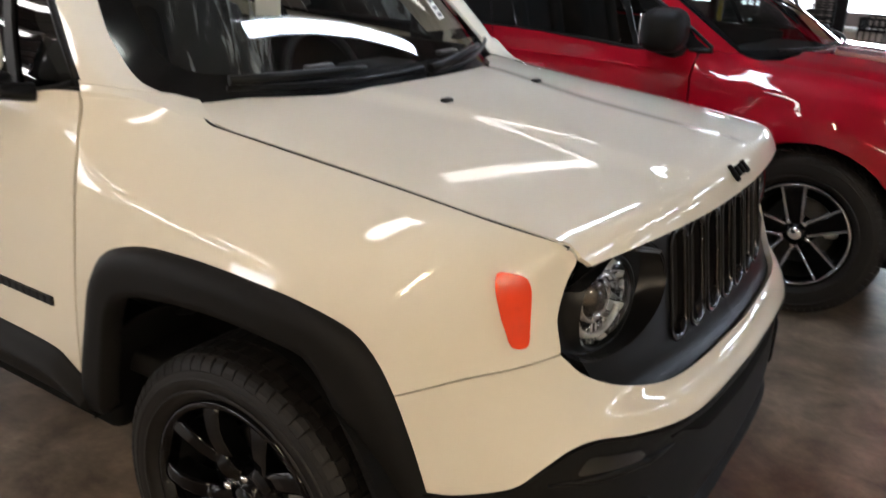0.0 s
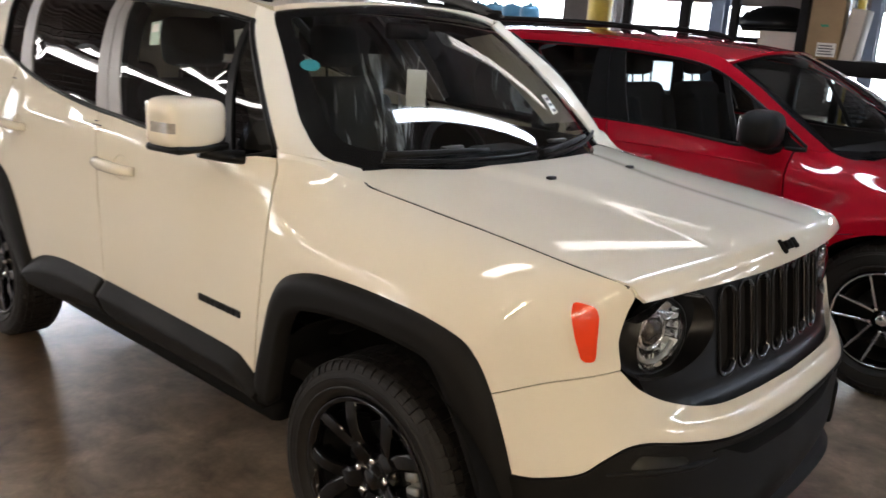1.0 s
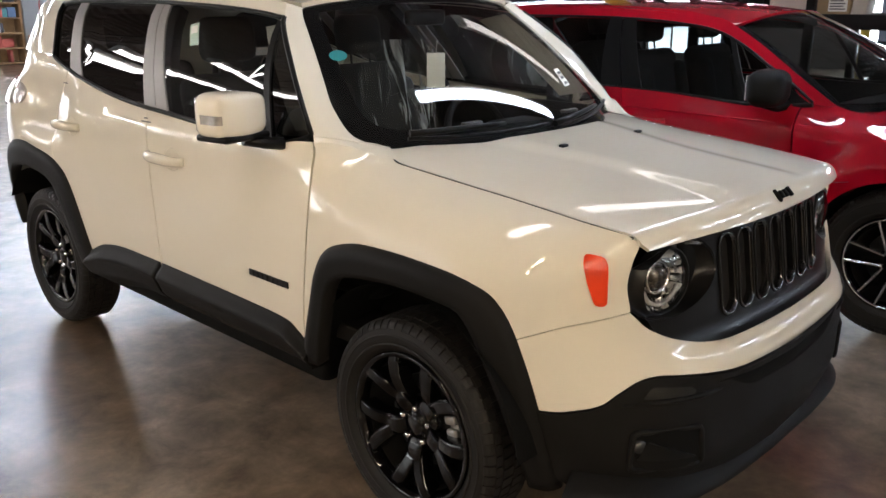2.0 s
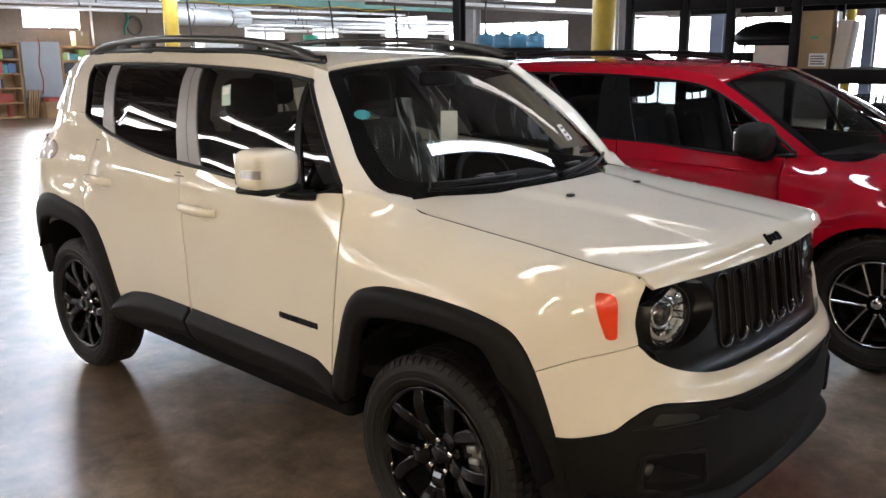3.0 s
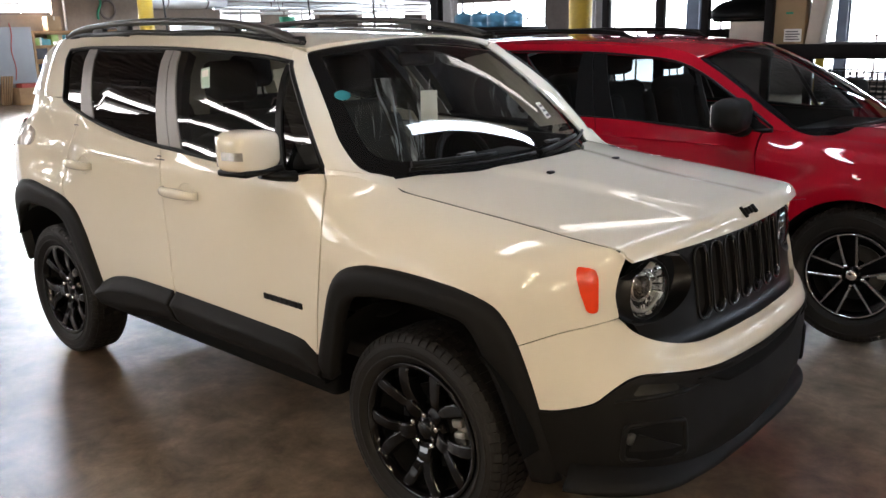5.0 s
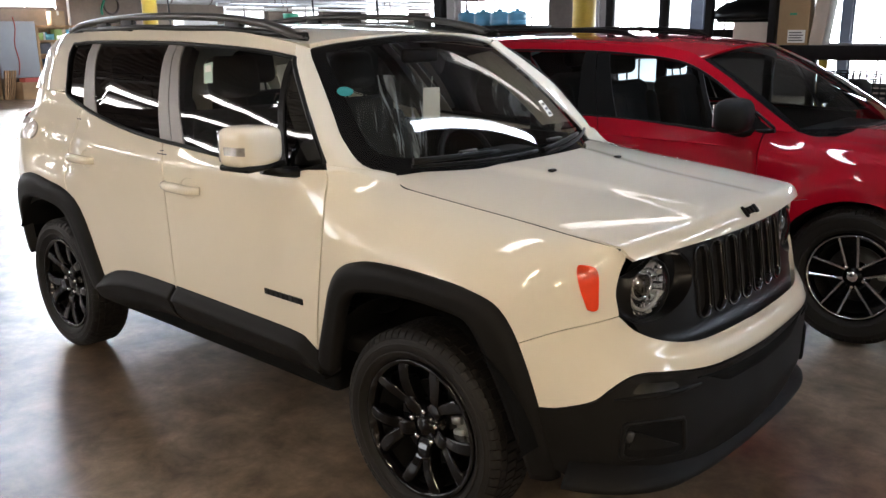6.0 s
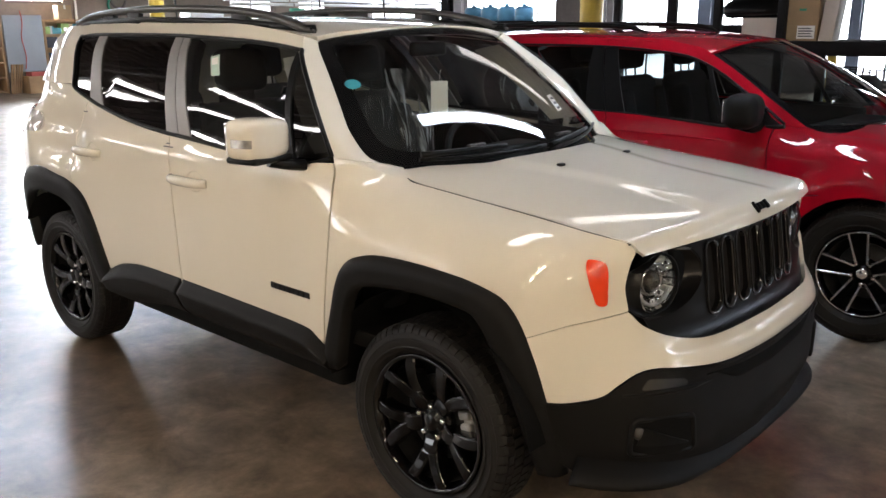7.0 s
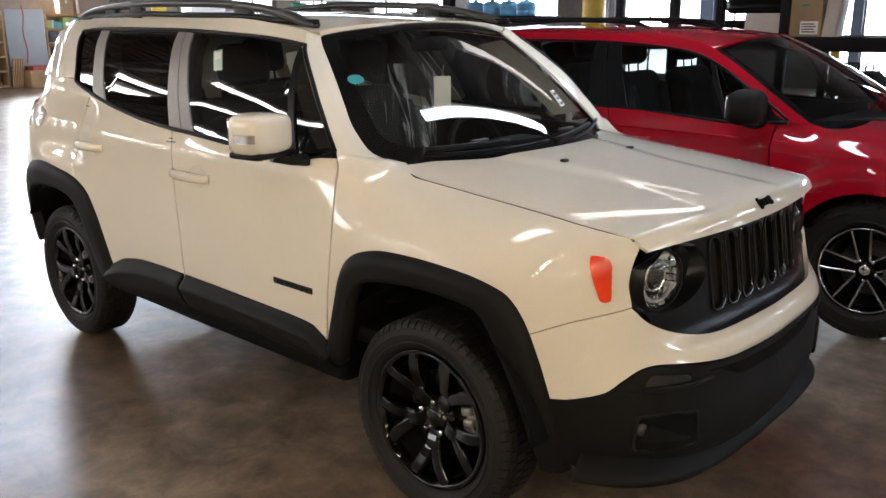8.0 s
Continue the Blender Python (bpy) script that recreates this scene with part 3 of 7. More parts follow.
def red_spokes(rim_r, hw):
    """Five wide black spokes with slim machined edges."""
    out = []
    rr = rim_r - 0.006
    for k in range(5):
        a = radians(-80 + 72 * k)
        for s in (-1, 1):
            d = a + s * 0.41
            out.append((straight_bar((0.052 * math.cos(a + s * 0.1), 0.052 * math.sin(a + s * 0.1)), (rr * math.cos(d), rr * math.sin(d)), 0.0058, hw * 0.64, hw * 0.83), M_ALLOY, "spoke", "machined alloy spoke edge"))
        # black face between this pair of edges and the next
        web = bmesh.new()
        top = [web.verts.new((q * math.cos(w), y, q * math.sin(w))) for q, w, y in ((0.050, a + 0.15, hw * 0.60), (rr, a + 0.42, hw * 0.78), (rr, a + radians(72) - 0.42, hw * 0.78), (0.050, a + radians(72) - 0.15, hw * 0.60))]
        bot = [web.verts.new(v.co + Vector((0, -0.03, 0))) for v in top]
        web.faces.new(top)
        web.faces.new(bot[::-1])
        for i in range(4):
            web.faces.new((top[i], bot[i], bot[(i + 1) % 4], top[(i + 1) % 4]))
        bmesh.ops.recalc_face_normals(web, faces=web.faces[:])
        out.append((web, M_RIM, "spoke_pocket", "black spoke face"))
    out.append((lathe([(rim_r - 0.004, hw * 0.86), (rim_r - 0.005, hw * 0.885), (rim_r - 0.010, hw * 0.885), (rim_r - 0.012, hw * 0.84)], 72), M_ALLOY, "rim_edge", "machined rim edge"))
    out.append((lathe([(0.0, hw * 0.72), (0.02, hw * 0.72), (0.03, hw * 0.68), (0.033, hw * 0.6), (0.075, hw * 0.55), (0.08, hw * 0.3)], 36), M_RIM, "hub", ""))
    out.append((lathe([(0.0, hw * 0.75), (0.022, hw * 0.745), (0.027, hw * 0.7)], 24), M_CHROME, "hub_cap", "chrome hub cap"))
    for k in range(5):
        a = radians(54 + 72 * k)
        n = lathe([(0.0, hw * 0.7), (0.006, hw * 0.7), (0.0105, hw * 0.66), (0.011, hw * 0.5)], 6)
        moved(n, Matrix.Translation((0.057 * math.cos(a), 0, 0.057 * math.sin(a))))
        out.append((n, M_CHROME, "lug_nut", "chrome lug nut"))
    return out


def add_wheels(car, base, front_y, rear_y, r, width, rim_r, spokes, face, near=False):
    for nm, x in (("front_wheel", 0.0), ("rear_wheel", -base)):
        for side in (-1, 1):
            w = new(nm)
            w.parent = car
            w.location = (x, side * (front_y if x == 0.0 else rear_y), r)
            wheel_parts(w, 0, r, width, rim_r, spokes, side, face, "parts" if near and x == 0.0 and side < 0 else "joined")


# ---- the white car ----
jeep = thing("compact_suv", "cream white compact SUV, black cladding and wheels, on concrete", "car")
FULL = 2 * U_NOSE


def flip_u(pts):
    return [(FULL - u, v) for u, v in pts[::-1]]


GAP_F = [(-0.475, 0.500), (-0.433, 0.746), (-0.409, 0.911), (-0.412, 1.104), (-0.428, 1.172)]
GAP_M = [(-1.395, 0.573), (-1.389, 0.794), (-1.408, 0.983), (-1.434, 1.121), (-1.452, 1.178)]
GAP_R = [(-2.30, 0.875), (-2.335, 0.97), (-2.33, 1.1), (-2.26, 1.2), (-2.2, 1.287)]
ARCH_F_OUT = [(-0.486, 0.44), (-0.481, 0.457), (-0.464, 0.526), (-0.411, 0.668), (-0.370, 0.789), (-0.309, 0.856), (-0.212, 0.889), (-0.096, 0.899), (0.048, 0.898),
              (0.179, 0.887), (0.273, 0.862), (0.327, 0.831), (0.371, 0.768), (0.414, 0.661), (0.452, 0.535), (0.49, 0.40), (0.52, 0.29)]
ARCH_F_IN = [(-0.393, 0.44), (-0.387, 0.46), (-0.340, 0.601), (-0.294, 0.735), (-0.230, 0.784), (-0.098, 0.806), (0.048, 0.812), (0.179, 0.799), (0.236, 0.774),
             (0.291, 0.676), (0.345, 0.538), (0.39, 0.39), (0.42, 0.28)]
ARCH_R_OUT = [(-3.0, 0.47), (-3.018, 0.57), (-3.025, 0.63), (-3.002, 0.745), (-2.972, 0.838), (-2.895, 0.893), (-2.76, 0.921), (-2.646, 0.925), (-2.50, 0.91), (-2.370, 0.894), (-2.27, 0.865),
              (-2.197, 0.82), (-2.14, 0.74), (-2.100, 0.651), (-2.06, 0.514), (-2.04, 0.42)]
ARCH_R_IN = [(-2.92, 0.46), (-2.93, 0.56), (-2.935, 0.61), (-2.92, 0.68), (-2.87, 0.75), (-2.79, 0.788), (-2.69, 0.806), (-2.596, 0.81), (-2.49, 0.808), (-2.391, 0.795), (-2.32, 0.765),
             (-2.275, 0.71), (-2.24, 0.64), (-2.2, 0.52), (-2.17, 0.41)]
SILL_TOP = [(-2.10, 0.47), (-2.048, 0.495), (-1.96, 0.53), (-1.887, 0.55), (-1.721, 0.571), (-1.395, 0.573), (-0.897, 0.566), (-0.585, 0.557), (-0.509, 0.531), (-0.44, 0.48)]
SEAM = [(0.371, 0.722), (0.391, 0.731), (0.495, 0.775), (0.589, 0.803), (0.680, 0.823)]
STADIUM = [(0.692, 0.812), (0.735, 0.774), (0.818, 0.735), (0.936, 0.709), (1.119, 0.704), (U_NOSE, 0.703)]
WHITE_LOW = [(0.452, 0.535), (0.50, 0.54), (0.549, 0.555), (0.609, 0.580), (0.651, 0.616), (0.697, 0.646), (0.747, 0.657), (0.819, 0.652), (1.017, 0.633), (1.267, 0.617), (U_NOSE, 0.614)]


def both(name, make, mat, parent, label=""):
    obs = [part(name, make(False), mat, parent, label), part(name, make(True), mat, parent, label)]
    return obs


body = new("body")
body.parent = jeep
cat_ = lambda pts, n=5: catmull(pts, n)
G = 0.0035
# front wing
wing = (cat_([(u + G, v) for u, v in GAP_F]) + [(-0.415, 1.176)] + [(-0.38, 1.19), (-0.34, V_HOOD)] + [(-0.2 + 0.05 * k, V_HOOD) for k in range(18)]
        + cat_([(0.690, V_HOOD), (0.700, 1.165), (0.696, 1.10), (0.681, 1.0), (0.670, 0.9), (0.679, 0.838)]) + cat_([(u, v + G) for u, v in SEAM[::-1]]) + cat_([(u, v) for u, v in ARCH_F_OUT[2:13]][::-1], 4))
both("front_wing", lambda m: sheet(wing, j_low, (0.045, 0.03), mirror=m, flange=0.02), M_WHITE, body)
fdoor = (cat_([(u - G, v) for u, v in GAP_F[::-1]]) + cat_([(-0.48, 0.50), (-0.509, 0.525), (-0.585, 0.545), (-0.897, 0.55), (-1.39, 0.555)]) + cat_([(u + G, v) for u, v in GAP_M])
         + cat_([(-1.40, 1.176), (-1.063, 1.160), (-0.80, 1.146), (-0.633, 1.139), (-0.53, 1.153)]))
fd = both("front_door", lambda m: sheet(fdoor, j_low, (0.09, 0.02), mirror=m), M_WHITE, body)
rdoor = (cat_([(u - G, v) for u, v in GAP_M[::-1]]) + cat_([(-1.40, 0.555), (-1.72, 0.553), (-1.887, 0.53), (-2.0, 0.49), (-2.06, 0.48)]) + cat_([(-2.1, 0.62), (-2.14, 0.72), (-2.197, 0.80), (-2.26, 0.85)], 4)
         + cat_([(u + G, v) for u, v in GAP_R]) + cat_([(-2.194, 1.288), (-2.006, 1.247), (-1.734, 1.208), (-1.5, 1.183)]))
rd = both("rear_door", lambda m: sheet(rdoor, j_low, (0.045, 0.02), mirror=m), M_WHITE, body)
U_Q = -3.42
quarter = (cat_([(u - G, v) for u, v in GAP_R[::-1]]) + cat_([(-2.32, 0.865), (-2.5, 0.89), (-2.646, 0.895), (-2.75, 0.89), (-2.88, 0.865), (-2.95, 0.81), (-2.985, 0.72), (-3.0, 0.60), (-3.0, 0.585)], 4)
           + [(U_Q, 0.585), (U_Q, 1.06), (-3.05, 1.06)] + cat_([(-2.98, 1.08), (-2.95, 1.2), (-2.99, 1.29), (-3.02, 1.3465)]) + [(-2.6, 1.3465)] + cat_([(-2.376, 1.34), (-2.346, 1.324), (-2.27, 1.306)]))
both("rear_quarter", lambda m: sheet(quarter, j_low, (0.04, 0.02), mirror=m), M_WHITE, body)
# nose, lower bumper
fascia = (cat_(SEAM) + cat_(STADIUM) + flip_u(cat_(STADIUM))[1:] + flip_u(cat_(SEAM)) + [(FULL - 0.414, 0.65)]
          + [(FULL - u, v) for u, v in cat_(WHITE_LOW)][:-1] + cat_(WHITE_LOW)[::-1] + [(0.414, 0.65)])
part("bumper_cover", sheet(fascia, j_low, (0.05, 0.0125), centre=(-0.2, 0, 0.7)), M_WHITE, body)
low = [(0.36, 0.60), (0.40, 0.56)] + cat_([(u, v - 0.004) for u, v in WHITE_LOW]) + [(FULL - u, v - 0.004) for u, v in cat_(WHITE_LOW)[::-1]][1:] + [(FULL - 0.40, 0.56), (FULL - 0.36, 0.60), (FULL - 0.40, 0.36), (FULL - 0.55, 0.27), (FULL - 0.8, 0.235), (U_NOSE, 0.225), (1.0, 0.25), (0.8, 0.28), (0.55, 0.305), (0.40, 0.37)]
bumper = part("lower_bumper", sheet(low, j_low, (0.05, 0.025), centre=(-0.2, 0, 0.5), lift=0.006, flange=0.03), M_CLAD, jeep, "textured black plastic lower bumper")
both("wheel_arch_moulding", lambda m: band(resample(cat_(ARCH_F_OUT), 60), resample(cat_(ARCH_F_IN), 60), j_low, 0.026, m), M_CLAD, jeep)
both("wheel_arch_moulding", lambda m: band(resample(cat_(ARCH_R_OUT), 60), resample(cat_(ARCH_R_IN), 60), j_low, 0.026, m), M_CLAD, jeep)
for a, b_, in ((0, 42), (43, 100)):
    tops = resample(cat_(SILL_TOP), 101)[a:b_ + 1]
    both("sill_cladding", lambda m: band(tops, [(u, 0.407 - (0.06 * smooth(0, 1, (-1.5 - u) / 0.5) if u < -1.5 else 0)) for u, v in tops], j_low, 0.03, m, rows=26, prof=[(0, 0.004), (0.06, 0.010), (0.27, 0.043), (0.31, 0.045), (0.35, 0.041), (0.7, 0.026), (1.0, -0.005)]), M_CLAD, jeep)
# roof and pillars
FRAME = ([(-0.765, 1.507), (-0.80, 1.54), (-0.83, 1.574)] + cat_([(-0.95, 1.59), (-1.1, 1.608), (-1.3, 1.626), (-1.6, 1.638)]) + [(-2.6, 1.636)]
         + cat_([(-2.85, 1.615), (-2.965, 1.56), (-2.99, 1.5), (-3.02, 1.345)]) + [(-2.6, 1.344)] + cat_([(-2.385, 1.348), (-2.42, 1.41), (-2.525, 1.551), (-2.50, 1.566), (-2.318, 1.578), (-1.677, 1.576), (-1.140, 1.557), (-0.90, 1.537)]) + [(-0.82, 1.529)])
A_LINE = [(0.0, -0.438, 1.178), (0.25, -0.52, 1.275), (0.5, -0.60, 1.366), (0.8, -0.725, 1.473), (0.9, -0.775, 1.515), (1.0, -0.835, 1.574)]


B_A = [(0.0, 0.83), (0.05, 0.886), (0.1, 0.935), (0.2, 0.962), (0.35, 0.982), (0.9, 0.988), (1.0, 0.975)]
B_B = [(0.0, 0.006), (0.05, 0.022), (0.1, 0.066), (0.2, 0.158), (0.35, 0.30), (1.0, 0.99)]


def j_pillar(s, t):
    """Screen pillar: s across from the door window to the windscreen, t up."""
    a = Vector(j_up(cr([(q[0], q[1]) for q in A_LINE], t), cr([(q[0], q[2]) for q in A_LINE], t)))
    b = Vector(j_ws(-cr(B_A, t), cr(B_B, t))) + Vector((0.0, 0.0, 0.001))
    w = math.sin(math.pi * min(1, s)) * (0.017 - 0.008 * t + 0.004 * (1 - smooth(0.0, 0.35, t)))
    p = a + (b - a) * s + Vector((0.25, -0.8, 0.22)) * w
    return tuple(p)


both("screen_pillar", lambda m: sheet([(0, 0), (1, 0), (1, 1), (0, 1)], j_pillar, (0.1, 0.03), mirror=m, flange=0.012, centre=(-1.0, 0, 1.0)), M_WHITE, body)
both("side_frame", lambda m: sheet(FRAME, j_up, (0.06, 0.03), mirror=m, flange=0.012), M_WHITE, body)


def j_root(s, t):
    """Foot of the screen pillar, down to the wing's upper edge."""
    a = Vector(j_pillar(s, 0.0))
    b = Vector(j_low(-0.425 + 0.235 * s, 1.165 + 0.035 * min(1, s * 2.5)))
    return tuple(a + (b - a) * t + Vector((0, 0, -0.002)))


both("pillar_root", lambda m: sheet([(0, -0.12), (1.08, -0.12), (1.08, 1.15), (0, 1.15)], j_root, (0.08, 0.2), mirror=m, flange=0, centre=(-1.0, 0, 0.6)), M_WHITE, body)
roof_pts = ([(-0.815, -0.555)] + cat_([(-0.80, -0.5), (-0.76, -0.3), (-0.75, 0), (-0.76, 0.3), (-0.80, 0.5), (-0.815, 0.555)]) + [(-1.2, 0.565), (-2.6, 0.565)] + cat_([(-2.9, 0.55), (-3.02, 0.5), (-3.05, 0.3), (-3.06, 0), (-3.05, -0.3), (-3.02, -0.5), (-2.9, -0.55)]) + [(-2.6, -0.565), (-1.2, -0.565)])
part("roof", sheet(roof_pts, j_roof, (0.09, 0.06), centre=(-1.8, 0, 0.5)), M_WHITE, body)
# bonnet
hl = [(-0.15, V_HOOD), (0.0, V_HOOD), (0.1, V_HOOD), (0.2, V_HOOD), (0.3, V_HOOD), (0.4, V_HOOD), (0.5, V_HOOD), (0.58, V_HOOD), (0.65, V_HOOD), (0.69, V_HOOD), (0.71, V_HOOD)]
edge = [j_low(u, v) for u, v in hl]
edge = [(x - 0.001, y + 0.009) for x, y, z in edge]
rear = [(-0.10, 0.0), (-0.105, -0.15), (-0.122, -0.28), (-0.155, -0.365), (-0.20, -0.44), (-0.245, -0.50), (-0.292, -0.56), (-0.312, -0.592), (-0.30, -0.618), (-0.257, -0.652), (-0.21, -0.676)]
front = [(hood_front(a) - 0.005, -a) for a in (0.625, 0.59, 0.54, 0.48, 0.41, 0.33, 0.24, 0.16, 0.08, 0.0)]
half = cat_(rear) + cat_(edge) + cat_(front)
hood_pts = half[:-1] + [(x, -y) for x, y in half[::-1]][:-1]
bonnet = part("bonnet", sheet(hood_pts, j_hood, (0.007, 0.02), centre=(0.2, 0, 0.4), flange=0.012), M_WHITE, jeep)
# black tubes laid in the bonnet gap stand for its shade
for m in (1, -1):
    gap = [j_low(u, V_HOOD) for u in (0.68, 0.6, 0.5, 0.4, 0.3, 0.2, 0.1, 0.0, -0.1, -0.16)]
    gap = [(x, y + 0.0045, z - 0.0035) for x, y, z in gap] + [(x, y, j_hood(x, y)[2] - 0.003) for x, y in ((-0.212, -0.681), (-0.262, -0.657), (-0.306, -0.622), (-0.318, -0.594))]
    part("bonnet_gap_shade", tube([(x, m * y, z) for x, y, z in catmull(gap, 4)], 0.0048, 6), M_TRIM, body, "black strip standing for the shade in the bonnet gap")
for y in (-0.2, 0.25):
    x, _, z = j_hood(0.065, y)
    n = box((-0.011, -0.016, -0.002), (0.011, 0.016, 0.009), 0.006)
    moved(n, Matrix.Translation((x, y, z)))
    part("washer_nozzle", n, M_TRIM, bonnet, "black washer nozzle")
# badge on the bonnet: plain strokes, no letters
em = bmesh.new()
for k, (dy, w, h) in enumerate(((-0.048, 0.010, 0.042), (-0.022, 0.017, 0.026), (0.006, 0.017, 0.026), (0.034, 0.016, 0.032))):
    b = box((-h / 2, -w / 2, 0), (h / 2, w / 2, 0.012), 0.004)
    x, y, z = j_hood(0.697, 0.03 + dy)
    moved(b, Matrix.Translation((x, y, z - 0.002)) @ Matrix.Rotation(radians(46), 4, 'Y'))
    merge(em, b)
part("badge", em, M_UNDER, bonnet, "small black badge")
# windscreen, cowl, wipers
ws_side = [(0.82, -0.01), (0.89, 0.018), (0.94, 0.062), (0.968, 0.155), (0.988, 0.30), (0.992, 0.6), (0.985, 0.93), (0.955, 0.992)]
ws_pts = cat_(ws_side, 4) + [(-a, b) for a, b in cat_(ws_side, 4)[::-1]]
wscreen = part("windscreen", sheet(ws_pts, j_ws, (0.12, 0.08), centre=(-1.5, 0, 0.9), flange=0), M_CLEAR, jeep, "clear laminated windscreen")
wscreen.visible_shadow = False
for pts in ([(-0.965, 0.995), (0.965, 0.995), (0.95, 0.93), (-0.95, 0.93)], [(-0.92, 0.10), (-0.5, 0.105), (0, 0.1), (0.5, 0.105), (0.92, 0.10), (0.97, -0.02), (0, -0.04), (-0.97, -0.02)]):
    part("black_border", sheet(rounded(pts, 0.01), j_ws, (0.1, 0.03), centre=(-1.5, 0, 0.9), flange=0, lift=-0.003), M_GLOSS, wscreen)
for s in (-1, 1):
    inner = [(0.74, 0.10), (0.82, 0.125), (0.86, 0.17), (0.885, 0.28), (0.897, 0.6), (0.895, 0.9), (0.86, 0.935)]
    ring = cat_([(a + 0.008, b) for a, b in ws_side], 4) + cat_(inner[::-1], 4)
    part("black_border", sheet([(s * a, b) for a, b in ring], j_ws, (0.06, 0.05), centre=(-1.5, 0, 0.9), flange=0, lift=-0.003), M_GLOSS, wscreen)
cowl = [(-0.07, 0.68), (-0.07, -0.68), (-0.22, -0.72), (-0.36, -0.75), (-0.40, -0.72), (-0.22, -0.5), (-0.15, 0), (-0.22, 0.5), (-0.40, 0.72), (-0.36, 0.75), (-0.22, 0.72)]
part("cowl_panel", sheet(cowl, lambda x, y: (x, y, 1.088 + 0.018 * smooth(-0.15, -0.4, x)), (0.05, 0.1), centre=(-0.2, 0, 0.5)), M_TRIM, jeep, "black plastic cowl panel")


def wiper(y0, y1, b0, b1, label):
    pts, arm = [], []
    for k in range(13):
        t = k / 12
        p = Vector(j_ws((y0 + (y1 - y0) * t) / 0.75, b0 + (b1 - b0) * t))
        pts.append(p + Vector((0.012, 0, 0.016)))
        arm.append(p + Vector((0.02, 0, 0.034 + 0.012 * math.sin(math.pi * t))))
    bm = tube(pts, 0.007, 6)
    tube(arm[:8], [0.012 - 0.0006 * k for k in range(8)], 6, bm=bm)
    return part("wiper", bm, M_TRIM, jeep, label)


wiper(-0.56, 0.02, 0.02, 0.05, "black wiper arm and blade")
wiper(0.02, 0.60, 0.02, 0.06, "black wiper arm and blade")
for y, b in ((-0.33, 0.085), (0.18, 0.085)):
    p = Vector(j_ws(y / 0.75, b))
    part("wiper_clip", moved(box((-0.01, -0.045, 0), (0.012, 0.045, 0.012), 0.005), Matrix.Translation(p + Vector((0.012, 0, 0.018)))), M_RAILGREY, jeep, "grey wiper clip")
# side glass
def pane(name, pts, mat, label, lift=-0.006):
    for m in (False, True):
        o = part(name, sheet(pts, j_up, (0.09, 0.05), mirror=m, flange=0, lift=lift), mat, jeep, label)
        o.visible_shadow = False


pane("front_door_glass", [(-0.652, 1.148), (-1.292, 1.172), (-1.548, 1.562), (-1.140, 1.553), (-0.83, 1.524), (-0.795, 1.515)], M_MID, "tinted front door glass")
pane("quarter_light", [(-0.45, 1.174), (-0.533, 1.152), (-0.64, 1.142), (-0.785, 1.513), (-0.765, 1.508), (-0.6, 1.365)], M_TINT, "dark fixed quarter light")
pane("rear_door_glass", [(-1.476, 1.180), (-1.734, 1.205), (-2.05, 1.252), (-2.275, 1.572), (-1.66, 1.572)], M_TINT, "dark tinted rear door glass")
pane("rear_side_glass", [(-2.178, 1.283), (-2.346, 1.322), (-2.385, 1.348), (-2.42, 1.41), (-2.52, 1.551), (-2.50, 1.564), (-2.352, 1.572)], M_TINT, "dark tinted rear side glass")


def strip(name, pts, mat, label="", lift=-0.001, flange=0.008):
    both(name, lambda m: sheet(pts, j_up, (0.06, 0.05), mirror=m, lift=lift, flange=flange), mat, jeep, label)


strip("pillar_trim", [(-1.294, 1.172), (-1.378, 1.174), (-1.595, 1.57), (-1.54, 1.562)], M_GREYTRIM, "grey film-covered door pillar")
strip("pillar_trim", [(-1.384, 1.174), (-1.476, 1.180), (-1.665, 1.572), (-1.601, 1.57)], M_GREYTRIM, "grey film-covered door pillar")
strip("pillar_trim", [(-2.05, 1.25), (-2.178, 1.282), (-2.354, 1.573), (-2.275, 1.573)], M_GREYTRIM, "grey film-covered door pillar")
strip("quarter_divider", [(-0.630, 1.142), (-0.665, 1.147), (-0.808, 1.52), (-0.778, 1.511)], M_TRIM, "black window divider", 0.002)
BELT = [(-0.443, 1.178), (-0.533, 1.153), (-0.633, 1.140), (-0.915, 1.152), (-1.313, 1.176), (-1.491, 1.185), (-1.734, 1.207), (-2.006, 1.247), (-2.194, 1.287), (-2.346, 1.324), (-2.382, 1.345), (-2.42, 1.41), (-2.525, 1.553),
        (-2.50, 1.566), (-2.318, 1.576), (-1.677, 1.574), (-1.140, 1.555), (-0.823, 1.528), (-0.768, 1.507), (-0.606, 1.366), (-0.445, 1.18)]
for m in (1, -1):
    line = [(x, m * y, z) for x, y, z in (j_up(a, b) for a, b in cat_(BELT, 4))]
    part("window_seal", tube(line, 0.009, 6), M_TRIM, jeep, "black rubber window seal")
